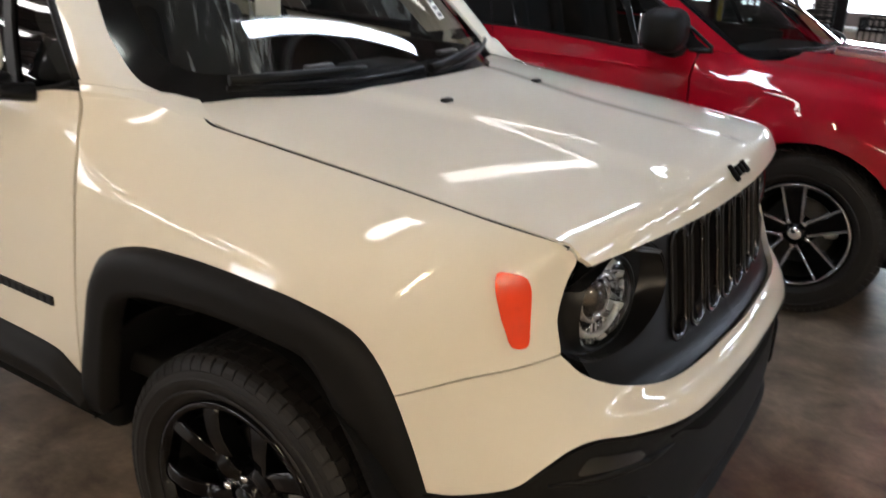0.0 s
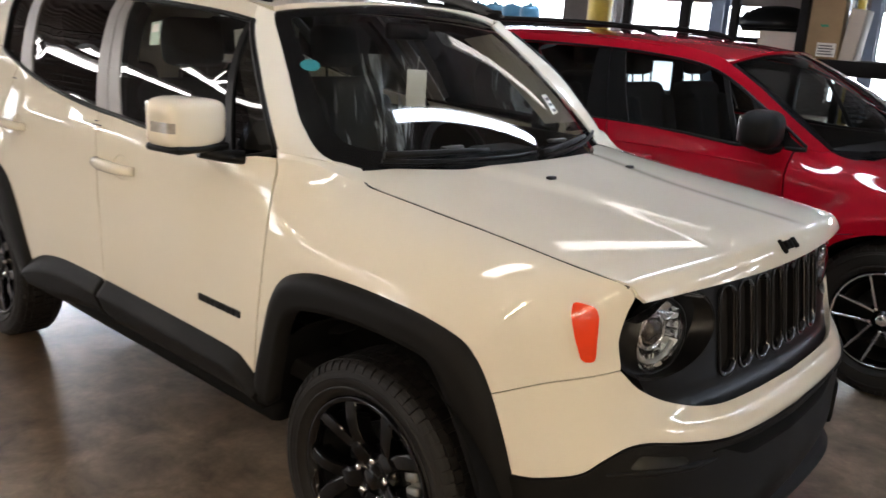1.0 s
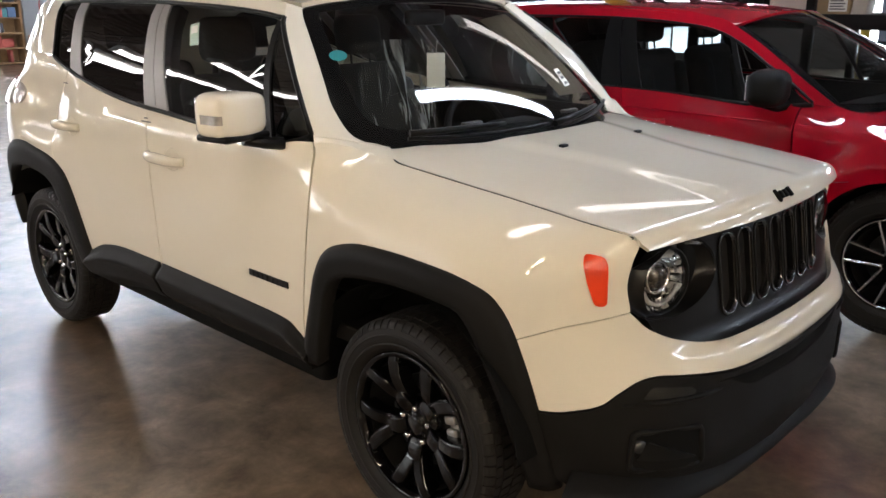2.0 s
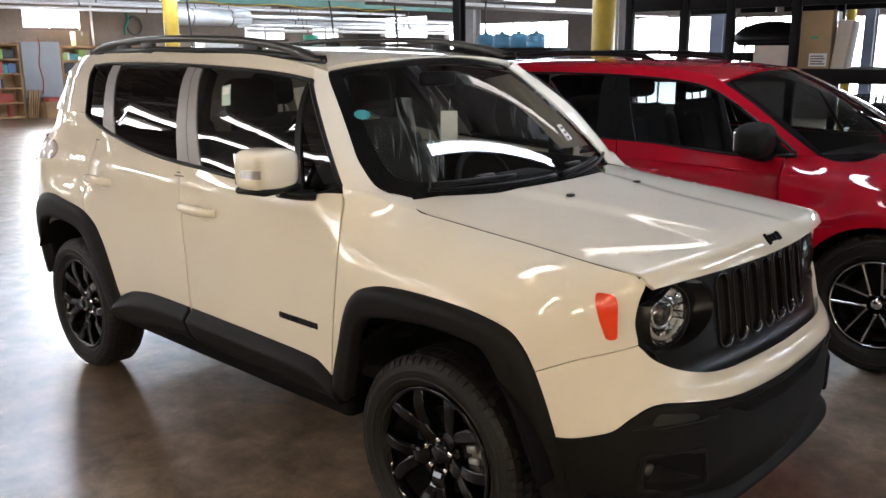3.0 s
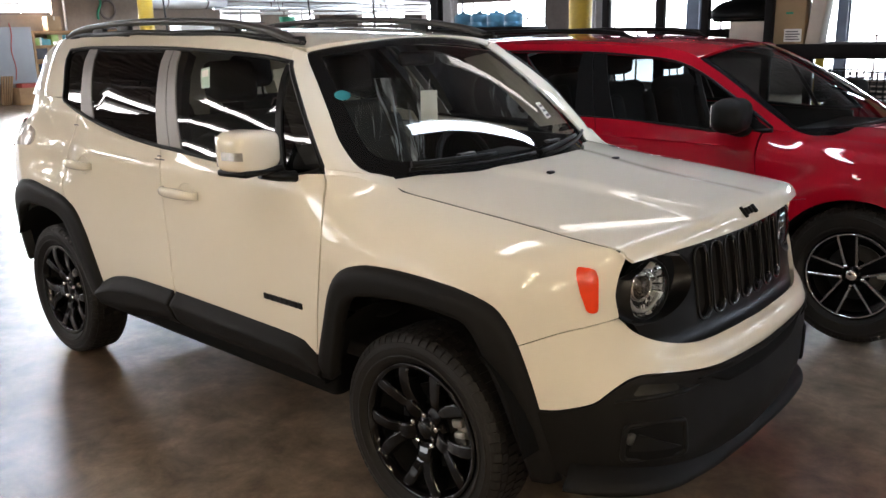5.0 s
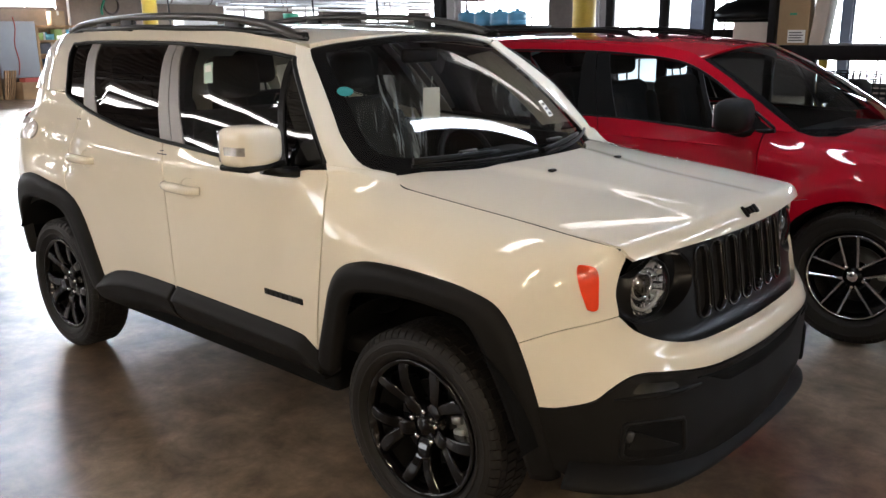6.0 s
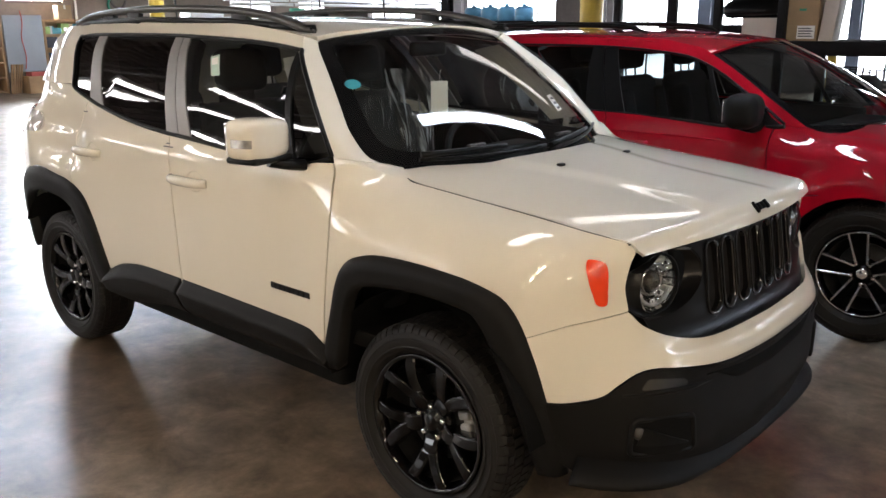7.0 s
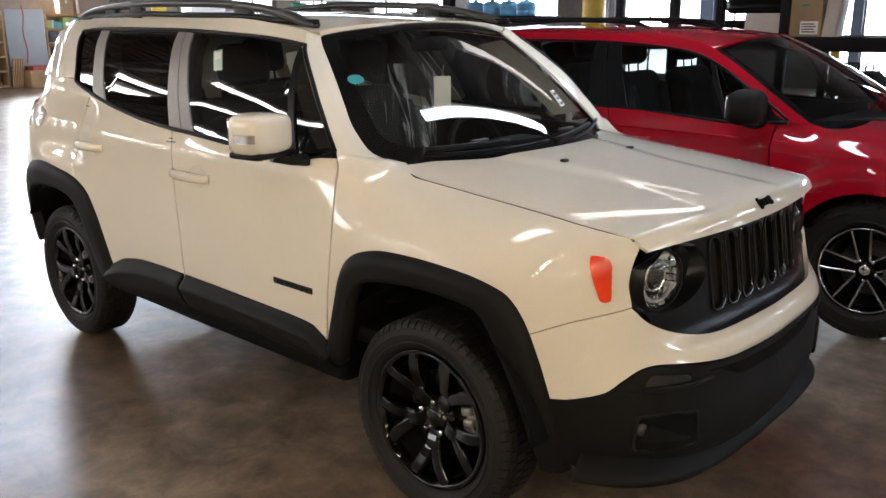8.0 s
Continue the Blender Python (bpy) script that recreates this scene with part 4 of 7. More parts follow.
# roof rails
for m in (-1, 1):
    pts = [(-0.79, 0.585, 1.592), (-0.87, 0.58, 1.607), (-0.98, 0.575, 1.633), (-1.15, 0.57, 1.659), (-1.42, 0.57, 1.680), (-1.9, 0.57, 1.690), (-2.25, 0.57, 1.683), (-2.5, 0.572, 1.664), (-2.64, 0.575, 1.640), (-2.72, 0.58, 1.612)]
    pts = [(x, m * y, z) for x, y, z in catmull(pts, 5)]
    n = len(pts)
    rail = tube(pts, [0.006 + 0.018 * smooth(0, 7, min(i, n - 1 - i)) - 0.003 * smooth(7, 14, min(i, n - 1 - i)) for i in range(n)], 10, flat=0.8)
    r_ob = part("roof_rail", rail, M_RAILGREY, jeep, "dark grey roof rail")
    for x in (-0.93, -1.27, -2.12, -2.36, -2.6):
        k = min(pts, key=lambda p: abs(p[0] - x))
        hw_ = 0.13 if x > -1.0 else 0.055
        foot = box((x - hw_, k[1] - 0.016, 1.605), (x + hw_, k[1] + 0.012, k[2] - 0.006), 0.008)
        part("rail_foot", foot, M_TRIM, r_ob)
    ditch = [(x, m * 0.578, z) for x, z in ((-0.80, 1.596), (-1.0, 1.612), (-1.3, 1.63), (-2.0, 1.645), (-2.7, 1.632))]
    part("roof_ditch", tube(ditch, 0.014, 6), M_TRIM, jeep, "black roof ditch strip")
# grille
LAMP_U, LAMP_V, BITE = 0.782, 0.898, 0.108
BOWL_IN = U_NOSE - 3 * 0.0965 - 0.038 - 0.022 - LAMP_U
bite = [(LAMP_U + (BOWL_IN if a < 90 and a > -90 else BITE * 0.95) * math.cos(radians(a)), LAMP_V + BITE * math.sin(radians(a))) for a in range(75, -121, -13)]
low_edge = [q for q in cat_([(0.690, 0.836)] + STADIUM) if q[0] > bite[-1][0] + 0.02]
top_edge = [(0.9, 1.0), (1.1, 1.003), (U_NOSE, 1.005)]
half_panel = [(bite[0][0] + 0.01, 0.999)] + bite + low_edge
stad = half_panel + flip_u(half_panel)[1:] + [(FULL - u, v) for u, v in top_edge] + top_edge[::-1][1:]
SLOTS = [(U_NOSE + (k - 3) * 0.0965 - 0.0405, U_NOSE + (k - 3) * 0.0965 + 0.0405, 0.748, 0.976) for k in range(7)]
grille = part("grille", sheet(stad, j_low, (0.0095, 0.011), centre=(-0.2, 0, 0.7), lift=-0.016, flange=0.05, holes=SLOTS), M_GRILLE, jeep, "satin black seven-slot grille panel")


def nrm(surf, u, v):
    p = Vector(surf(u, v))
    e = 1e-3
    n = (Vector(surf(u + e, v)) - p).cross(Vector(surf(u, v + e)) - p).normalized()
    return p, n if n.x > 0 else -n


for u0, u1, v0, v1 in SLOTS:
    loop = rounded([(u0, v0), (u1, v0), (u1, v1), (u0, v1)], 0.036, 6)
    line, wall_, rows = [], bmesh.new(), []
    for q in loop + loop[:1]:
        pt, nv = nrm(j_low, *q)
        line.append(pt - nv * 0.0125)
    part("slot_surround", tube(line, 0.0034, 8, caps=False), M_GRILLE, grille, "satin black slot surround")
    # gloss liner that narrows towards the back
    for q in loop:
        pt, nv = nrm(j_low, *q)
        mid = Vector(j_low((u0 + u1) / 2, (v0 + v1) / 2))
        low_ = 0.004 * smooth(0.06, 0.0, q[1] - v0)
        rows.append([wall_.verts.new(pt - nv * d + (mid - pt) * k + Vector((0, 0, low_ * min(1, k * 20)))) for d, k in ((0.010, 0.0), (0.008, 0.035), (0.020, 0.075), (0.036, 0.10))])
    for a_, b_ in zip(rows, rows[1:] + rows[:1]):
        for i in range(3):
            wall_.faces.new((a_[i], a_[i + 1], b_[i + 1], b_[i])).smooth = True
    bmesh.ops.recalc_face_normals(wall_, faces=wall_.faces[:])
    part("slot_liner", wall_, M_GLOSS, grille, "piano black slot liner")
    part("slot_mesh", sheet(loop, j_low, (0.03, 0.05), centre=(-0.2, 0, 0.7), lift=-0.034, flange=0), M_SLOT, grille, "dark slot backing")
# headlamps
for m in (-1, 1):
    c = Vector((0.630, 0.520 * m, 0.878))
    n = Vector((1.0, 0.24 * m, 0.03)).normalized()
    base = Matrix.Translation(c) @ n.to_track_quat('Y', 'Z').to_matrix().to_4x4()
    lamp = new("headlamp")
    lamp.parent = jeep
    lamp["label"] = "round headlamp with clear lens in a black bowl"
    def lp(name, bm, mat, label=""):
        o = part(name, moved(bm, base), mat, lamp, label)
        return o
    # concave black bowl from the lens ring out to the edge of the grille panel
    bw = bmesh.new()
    rows = []
    for k in range(48):
        a = 2 * math.pi * k / 48
        inner = c + Vector((-0.004, -m * math.cos(a) * 0.091, math.sin(a) * 0.091))
        o = Vector(j_low(LAMP_U + (BOWL_IN * 1.02 if math.cos(a) > 0 else BITE * 1.09) * math.cos(a), min(1.0, LAMP_V + BITE * 1.02 * math.sin(a))))
        o = Vector((o.x - 0.014, -m * o.y, o.z))
        row = []
        for q in range(6):
            t = q / 5
            row.append(bw.verts.new(inner + (o - inner) * t + Vector((-(0.012 + 0.016 * max(0.0, math.cos(a))) * math.sin(math.pi * t), 0, 0))))
        rows.append(row)
    for p, q in zip(rows, rows[1:] + rows[:1]):
        for i in range(5):
            bw.faces.new((p[i], p[i + 1], q[i + 1], q[i])).smooth = True
    bmesh.ops.recalc_face_normals(bw, faces=bw.faces[:])
    part("lamp_surround", bw, M_GRILLE, lamp, "concave satin black surround")
    lp("bezel", lathe([(0.082, -0.03), (0.086, 0.0), (0.089, 0.004), (0.093, 0.002), (0.095, -0.02)], 56), M_TRIM, "satin black bezel")
    lp("reflector", lathe([(0.0, -0.06), (0.03, -0.058), (0.06, -0.048), (0.08, -0.026), (0.0885, -0.004)], 48), M_BOWL, "bright reflector bowl")
    proj = lathe([(0.0, 0.012), (0.018, 0.008), (0.03, -0.004), (0.034, -0.03), (0.04, -0.05)], 32)
    lp("projector", moved(proj, Matrix.Translation((-0.016 * m, 0, 0.012))), M_LAMPGLASS, "clear projector element")
    lp("projector_ring", moved(lathe([(0.036, -0.01), (0.04, -0.004), (0.046, -0.006), (0.048, -0.03)], 36), Matrix.Translation((-0.016 * m, 0, 0.012))), M_CHROME, "chrome projector ring")
    for a0, n_, r_, k_, mt in ((200, 15, 0.066, 0.007, M_INDIC), (-60, 13, 0.076, 0.005, M_CHROME), (80, 10, 0.058, 0.004, M_ALLOY)):
        arc = [(r_ * math.cos(a), -0.012, r_ * math.sin(a)) for a in (radians(a0 + 10 * k) for k in range(n_))]
        lp("light_guide", tube(arc, k_, 8), mt, "pale light guide")
    for k in range(9):
        rib = [(-0.05 + 0.0125 * k, -0.016, -0.078 + 0.011 * t) for t in range(4)]
        lp("reflector_rib", tube(rib, 0.0024, 5), M_CHROME)
        rib = [(-0.05 + 0.0125 * k, -0.022, 0.052 + 0.008 * t) for t in range(4)]
        lp("reflector_rib", tube(rib, 0.002, 5), M_CHROME)
    # ring of mirrored facets round the bowl, and a fluted panel over it
    for k in range(22):
        a0, a1 = radians(k * 360 / 22), radians((k + 0.86) * 360 / 22)
        tilt = 0.006 * math.sin(k * 2.3)
        fb = bmesh.new()
        fb.faces.new([fb.verts.new((r * math.cos(a), y, r * math.sin(a))) for r, a, y in ((0.062, a0, -0.034 + tilt), (0.086, a0, -0.008), (0.086, a1, -0.010 - tilt), (0.062, a1, -0.038))])
        lp("reflector_facet", fb, M_CHROME if k % 3 else M_BOWL)
    for k in range(11):
        x = -0.045 + 0.009 * k
        lp("reflector_flute", tube([(x, -0.030, 0.036), (x, -0.024, 0.056), (x, -0.012, 0.074)], 0.004, 6), M_BOWL)
    o = lp("lens", lathe([(0.0, 0.03), (0.03, 0.028), (0.06, 0.02), (0.076, 0.011), (0.087, 0.001)], 48), M_LENS, "clear lens")
    o.visible_shadow = False
# side markers
mk_pts = rounded([(0.551, 1.03), (0.606, 1.024), (0.616, 0.985), (0.617, 0.845), (0.585, 0.845), (0.566, 0.90), (0.55, 0.98)], 0.02)
both("side_marker", lambda m: sheet(mk_pts, j_low, (0.03, 0.03), mirror=m, lift=0.007, flange=0.012), M_ORANGE, jeep, "orange side marker lens")
# door badge: plain bar in strokes
for m in (False, True):
    for k in range(8):
        u0 = -0.745 + k * 0.028
        part("door_badge", sheet([(u0, 0.674), (u0 + 0.0235, 0.673), (u0 + 0.0235, 0.694), (u0, 0.695)], j_low, (0.1, 0.1), lift=0.006, flange=0.008, mirror=m), M_TRIM, fd[1 if m else 0], "small black badge stroke")
# handles
def handle(u0, u1, v, door, m):
    cx = (u0 + u1) / 2
    p = Vector(j_low(cx, v))
    L = (u1 - u0) / 2
    pts = [(p.x + L * t, -(0.004 + 0.036 * (1 - t ** 4)), p.z + 0.004 * (1 - t * t)) for t in [k / 8 - 1 for k in range(17)]]
    s = -1 if m else 1
    pts = [(x, s * (p.y + y), z) for x, y, z in pts]
    part("door_handle", tube(pts, [0.013 + 0.004 * math.sin(math.pi * k / 16) for k in range(17)], 10, flat=1.25), M_WHITE, door, "body-coloured pull handle")
    cup = []
    for k in range(24):
        a = 2 * math.pi * k / 24
        cup.append((cx + 0.045 + 0.062 * math.cos(a), v + 0.002 + 0.042 * math.sin(a)))
    part("handle_recess", sheet(cup, lambda u, w: (lambda q: (q[0], q[1] + 0.032 * max(0, 1 - (((u - cx - 0.045) / 0.062) ** 2 + ((w - v - 0.002) / 0.042) ** 2)) - 0.003, q[2]))(j_low(u, w)), (0.012, 0.01), flange=0, mirror=m), M_WHITE, door)


for m in (False, True):
    handle(-1.40, -1.14, 1.012, fd[1 if m else 0], m)
    handle(-2.26, -2.02, 1.05, rd[1 if m else 0], m)
# mirrors
FOLD = {-1: Matrix.Identity(4), 1: Matrix.Translation((-0.56, 0.95, -0.08)) @ Matrix.Rotation(radians(90), 4, 'Z') @ Matrix.Translation((0.56, -0.86, 0))}
for s in (-1, 1):
    mir = new("wing_mirror")
    mir.matrix_world = FOLD[s]
    mir.parent = jeep
    mir["label"] = "body-coloured wing mirror with black foot"
    b = bmesh.new()
    bmesh.ops.create_cube(b, size=1)
    bmesh.ops.subdivide_edges(b, edges=b.edges[:], cuts=10, use_grid_fill=True)
    for v in b.verts:
        d = v.co * 2
        k = (abs(d.x) ** 5 + abs(d.y) ** 5 + abs(d.z) ** 5) ** (-1 / 5)
        v.co = d * k
        v.co = Vector((v.co.x * 0.078 * (1 - 0.12 * abs(v.co.y)), v.co.y * 0.10, v.co.z * 0.07 * (1 - 0.1 * (v.co.y > 0) * v.co.y) ))
    for f in b.faces:
        f.smooth = True
    moved(b, Matrix.Translation((-0.63, s * 0.985, 1.246)) @ Matrix.Rotation(radians(s * -10), 4, 'Z'))
    part("mirror_shell", b, M_WHITE, mir)
    part("mirror_base", moved(box((-0.07, -0.095, -0.012), (0.07, 0.095, 0.012), 0.011), Matrix.Translation((-0.63, s * 0.98, 1.178)) @ Matrix.Rotation(radians(s * -10), 4, 'Z')), M_TRIM, mir, "black lower shell")
    part("mirror_foot", tube([(-0.61, s * 0.96, 1.168), (-0.585, s * 0.90, 1.15), (-0.56, s * 0.845, 1.145)], [0.035, 0.03, 0.034], 10, flat=0.6), M_TRIM, mir, "black mirror foot")
    g = moved(box((-0.006, -0.085, -0.052), (0.004, 0.085, 0.054), 0.003), Matrix.Translation((-0.708, s * 0.985, 1.246)) @ Matrix.Rotation(radians(s * -10), 4, 'Z'))
    part("mirror_glass", g, M_CHROME, mir, "mirror glass")
    # indicator lens wrapped round the outer front corner
    ind = bmesh.new()
    cols = []
    for k in range(15):
        a = radians(-46 - 64 * k / 14)
        ca, sa = math.cos(a), math.sin(a)
        rr = (abs(ca) ** 5 + abs(sa) ** 5) ** (-1 / 5)
        px_, py_ = ca * rr * 0.0775, sa * rr * 0.101
        px_ *= 1 - 0.12 * abs(sa * rr)
        cols.append([ind.verts.new(((px_ + 0.0015 * ca), -s * (py_ + 0.0015 * sa), z)) for z in (-0.022, -0.019, 0.003, 0.006)])
    for p, q in zip(cols, cols[1:]):
        for j in range(3):
            ind.faces.new((p[j], q[j], q[j + 1], p[j + 1])).smooth = True
    bmesh.ops.recalc_face_normals(ind, faces=ind.faces[:])
    part("indicator", moved(ind, Matrix.Translation((-0.63, s * 0.985, 1.246)) @ Matrix.Rotation(radians(s * -10), 4, 'Z')), M_INDIC, mir, "clear ribbed indicator lens")
# lamps in the lower bumper
def frame_ring(pts, surf, r, lift=0.006, mirror=False):
    line = []
    for q in pts + pts[:1]:
        p, n = nrm(surf, *q)
        p = p + n * lift
        line.append((p.x, -p.y if mirror else p.y, p.z))
    return tube(line, r, 8, caps=False)


for m in (False, True):
    top = rounded([(0.705, 0.600), (0.728, 0.632), (0.835, 0.622), (0.85, 0.598)], 0.012)
    o = part("turn_signal", sheet(top, j_low, (0.03, 0.02), lift=0.010, flange=0.01, centre=(0, 0, .5), mirror=m), M_LENS, bumper, "clear turn signal lens")
    part("turn_signal_back", sheet(top, j_low, (0.03, 0.02), lift=0.007, flange=0, centre=(0, 0, .5), mirror=m), M_DISC, bumper)
    ledge = [(0.66, 0.585), (0.75, 0.588), (0.86, 0.585), (0.95, 0.582)]
    part("bumper_crease", tube([(p.x, -p.y if m else p.y, p.z) for p in (nrm(j_low, *q)[0] + nrm(j_low, *q)[1] * 0.006 for q in ledge)], [0.003, 0.01, 0.01, 0.003], 8), M_CLAD, bumper)
    fog = rounded([(0.685, 0.400), (0.69, 0.512), (0.87, 0.50), (0.885, 0.385)], 0.02)
    part("fog_recess", sheet(fog, j_low, (0.03, 0.03), lift=0.0085, flange=0, centre=(0, 0, .5), mirror=m), M_UNDER, bumper, "dark fog lamp recess")
    part("fog_frame", frame_ring(fog, j_low, 0.009, 0.008, m), M_CLAD, bumper)
    wedge = [(0.70, 0.43), (0.72, 0.485), (0.86, 0.415)]
    part("fog_bracket", sheet(rounded(wedge, 0.008), j_low, (0.03, 0.02), lift=0.014, flange=0.006, centre=(0, 0, .5), mirror=m), M_TRIM, bumper)
    p, n = nrm(j_low, 0.708, 0.468)
    if m:
        p.y, n.y = -p.y, -n.y
    fl = lathe([(0.0, 0.004), (0.014, 0.002), (0.02, -0.004), (0.022, -0.02)], 24)
    part("fog_lamp", moved(fl, Matrix.Translation(p + n * 0.012) @ (n + Vector((0.4, 0, 0))).normalized().to_track_quat('Y', 'Z').to_matrix().to_4x4()), M_DISC, bumper, "round fog lamp")
LIP_O = [(0.55, 0.372), (0.63, 0.378), (0.75, 0.375), (0.9, 0.36), (1.05, 0.338), (U_NOSE, 0.315), (FULL - 1.0, 0.315), (FULL - 0.8, 0.325), (FULL - 0.62, 0.325), (FULL - 0.52, 0.305)]
LIP_I = [(u, v - 0.07) for u, v in LIP_O]
def lip_surf(u, v):
    """The lip draws back a little towards the middle of the car."""
    x, y, z = j_low(u, v)
    return x - 0.055 * max(0.0, 1 - ((u - U_NOSE) / 0.7) ** 2), y, z
part("bumper_lip", band(resample(cat_(LIP_O), 70), resample(cat_(LIP_I), 70), lip_surf, 0.085, False, 8, prof=[(0, 0.0), (0.2, 0.045), (0.42, 0.082), (0.6, 0.085), (0.8, 0.05), (1.0, -0.03)]), M_CLAD, bumper, "protruding lower lip")
UP_O = [(0.93, 0.612), (1.15, 0.600), (U_NOSE, 0.594), (FULL - 1.15, 0.600), (FULL - 0.93, 0.612)]
part("upper_intake", band(resample(cat_(UP_O), 40), [(u, v - 0.004 - 0.05 * smooth(0.93, 1.12, min(u, FULL - u))) for u, v in resample(cat_(UP_O), 40)], j_low, 0.009, False, 4), M_UNDER, bumper, "narrow dark intake")
# tail
UR = U_Q
hatch = [(UR, 0.62), (2 * U_TAIL - UR, 0.62), (2 * U_TAIL - UR, 1.06), (UR, 1.06)]
part("tailgate", sheet(hatch, j_low, (0.08, 0.08), centre=(-1.2, 0, 0.8)), M_WHITE, body)
rb = [(-3.02, 0.50), (-3.0, 0.60), (UR, 0.61), (2 * U_TAIL - UR, 0.61), (2 * U_TAIL + 3.0, 0.60), (2 * U_TAIL + 3.02, 0.50), (2 * U_TAIL - UR, 0.40), (UR, 0.40)]
part("rear_bumper", sheet(rb, j_low, (0.08, 0.06), centre=(-1.2, 0, 0.5), lift=0.02, flange=0.03), M_CLAD, jeep, "textured black rear bumper")
for m in (False, True):
    tl = rounded([(-2.975, 1.075), (-3.30, 1.07), (-3.30, 1.22), (-2.99, 1.205)], 0.03)
    lens_ = part("tail_lamp", sheet(tl, j_low, (0.05, 0.04), lift=0.006, flange=0.02, mirror=m), M_REDLENS, jeep, "red tail lamp with dark bezel")
    tl = rounded([(-2.70, 1.12), (-2.74, 1.095), (-2.96, 1.085), (-2.975, 1.20), (-2.78, 1.195), (-2.71, 1.17)], 0.03)
    part("side_lens", sheet(tl, j_low, (0.03, 0.03), lift=0.008, flange=0.01, mirror=m), M_PALELENS, lens_, "smoky side lens, white reflection put into its pale colour")
    part("lens_edge", tube([(p.x, -p.y if m else p.y, p.z) for p in (Vector(j_low(-2.972, v)) + Vector((-0.002, -0.002, 0)) for v in (1.072, 1.11, 1.15, 1.18, 1.208))], 0.004, 6), M_TRIM, lens_)
def j_back(y, z):
    return -3.2 + j_rake(-3.0, z) + 0.27 * max(0, (z - 1.05) / 0.55) ** 1.2 + 0.10 * (abs(y) / 0.65) ** 2.5, y, z
bk = [(-0.66, 1.07), (0.66, 1.07), (0.6, 1.35), (0.53, 1.585), (-0.53, 1.585), (-0.6, 1.35)]
part("tailgate_frame", sheet(bk, j_back, (0.1, 0.06), centre=(-1.2, 0, 1.2)), M_WHITE, body)
part("rear_window", sheet(rounded([(-0.52, 1.14), (0.52, 1.14), (0.45, 1.5), (-0.45, 1.5)], 0.05), j_back, (0.1, 0.06), centre=(-1.2, 0, 1.2), lift=0.004, flange=0), M_GLOSS, jeep, "dark rear window")
# underside, wells, cabin
for nm, lo, hi, rr in (("underbody", (-3.05, -0.6, 0.33), (0.5, 0.6, 0.56), 0.03), ("engine_block", (-0.55, -0.6, 0.5), (0.6, 0.6, 0.93), 0.04), ("boot_floor", (-3.0, -0.6, 0.5), (-2.1, 0.6, 1.0), 0.04),
                       ("side_member", (-2.08, -0.79, 0.31), (-0.47, 0.79, 0.52), 0.03), ("rear_valance", (-3.1, -0.62, 0.3), (-2.92, 0.62, 0.46), 0.03), ("radiator", (0.4, -0.45, 0.3), (0.64, 0.45, 0.98), 0.03)):
    part(nm, box(lo, hi, rr), M_UNDER, jeep)
for x in (0.0, -2.57):
    for s in (-1, 1):
        pts = [(0.43, -0.3), (0.43, 0.22)]
        b = bmesh.new()
        a0 = [radians(6 + (168 if x == 0.0 else 140) * k / 20) for k in range(21)]
        r1 = [b.verts.new((x + 0.44 * math.cos(a), s * 0.60, 0.36 + 0.44 * math.sin(a))) for a in a0]
        r2 = [b.verts.new((x + 0.44 * math.cos(a), s * 0.87, 0.36 + 0.44 * math.sin(a))) for a in a0]
        for k in range(20):
            b.faces.new((r1[k], r1[k + 1], r2[k + 1], r2[k])).smooth = True
        part("wheel_well_liner", b, M_UNDER, jeep)
dash = box((-0.62, -0.72, 0.62), (-0.30, 0.72, 1.03), 0.06, 3)
box((-0.50, -0.70, 0.9), (-0.2, 0.70, 1.085), 0.05, 3, bm=dash)
box((-0.66, -0.12, 0.55), (-0.5, 0.12, 1.0), 0.03, bm=dash)
part("dashboard", dash, M_CABIN, jeep, "charcoal dashboard")
part("instrument_hood", box((-0.68, 0.22, 0.98), (-0.46, 0.52, 1.10), 0.05, 3), M_CABIN, jeep)
wheel = tube([(0.0, 0.185 * math.cos(a), 0.185 * math.sin(a)) for a in (2 * math.pi * k / 32 for k in range(33))], 0.016, 8, caps=False)
box((-0.03, -0.07, -0.06), (0.02, 0.07, 0.06), 0.02, bm=wheel)
for a in (0, 180, 270):
    merge(wheel, tube([(0, 0, 0), (0, 0.18 * math.cos(radians(a)), 0.18 * math.sin(radians(a)))], 0.014, 6))
part("steering_wheel", moved(wheel, Matrix.Translation((-0.80, 0.37, 1.0)) @ Matrix.Rotation(radians(-22), 4, 'Y')), M_CABIN, jeep, "black steering wheel")


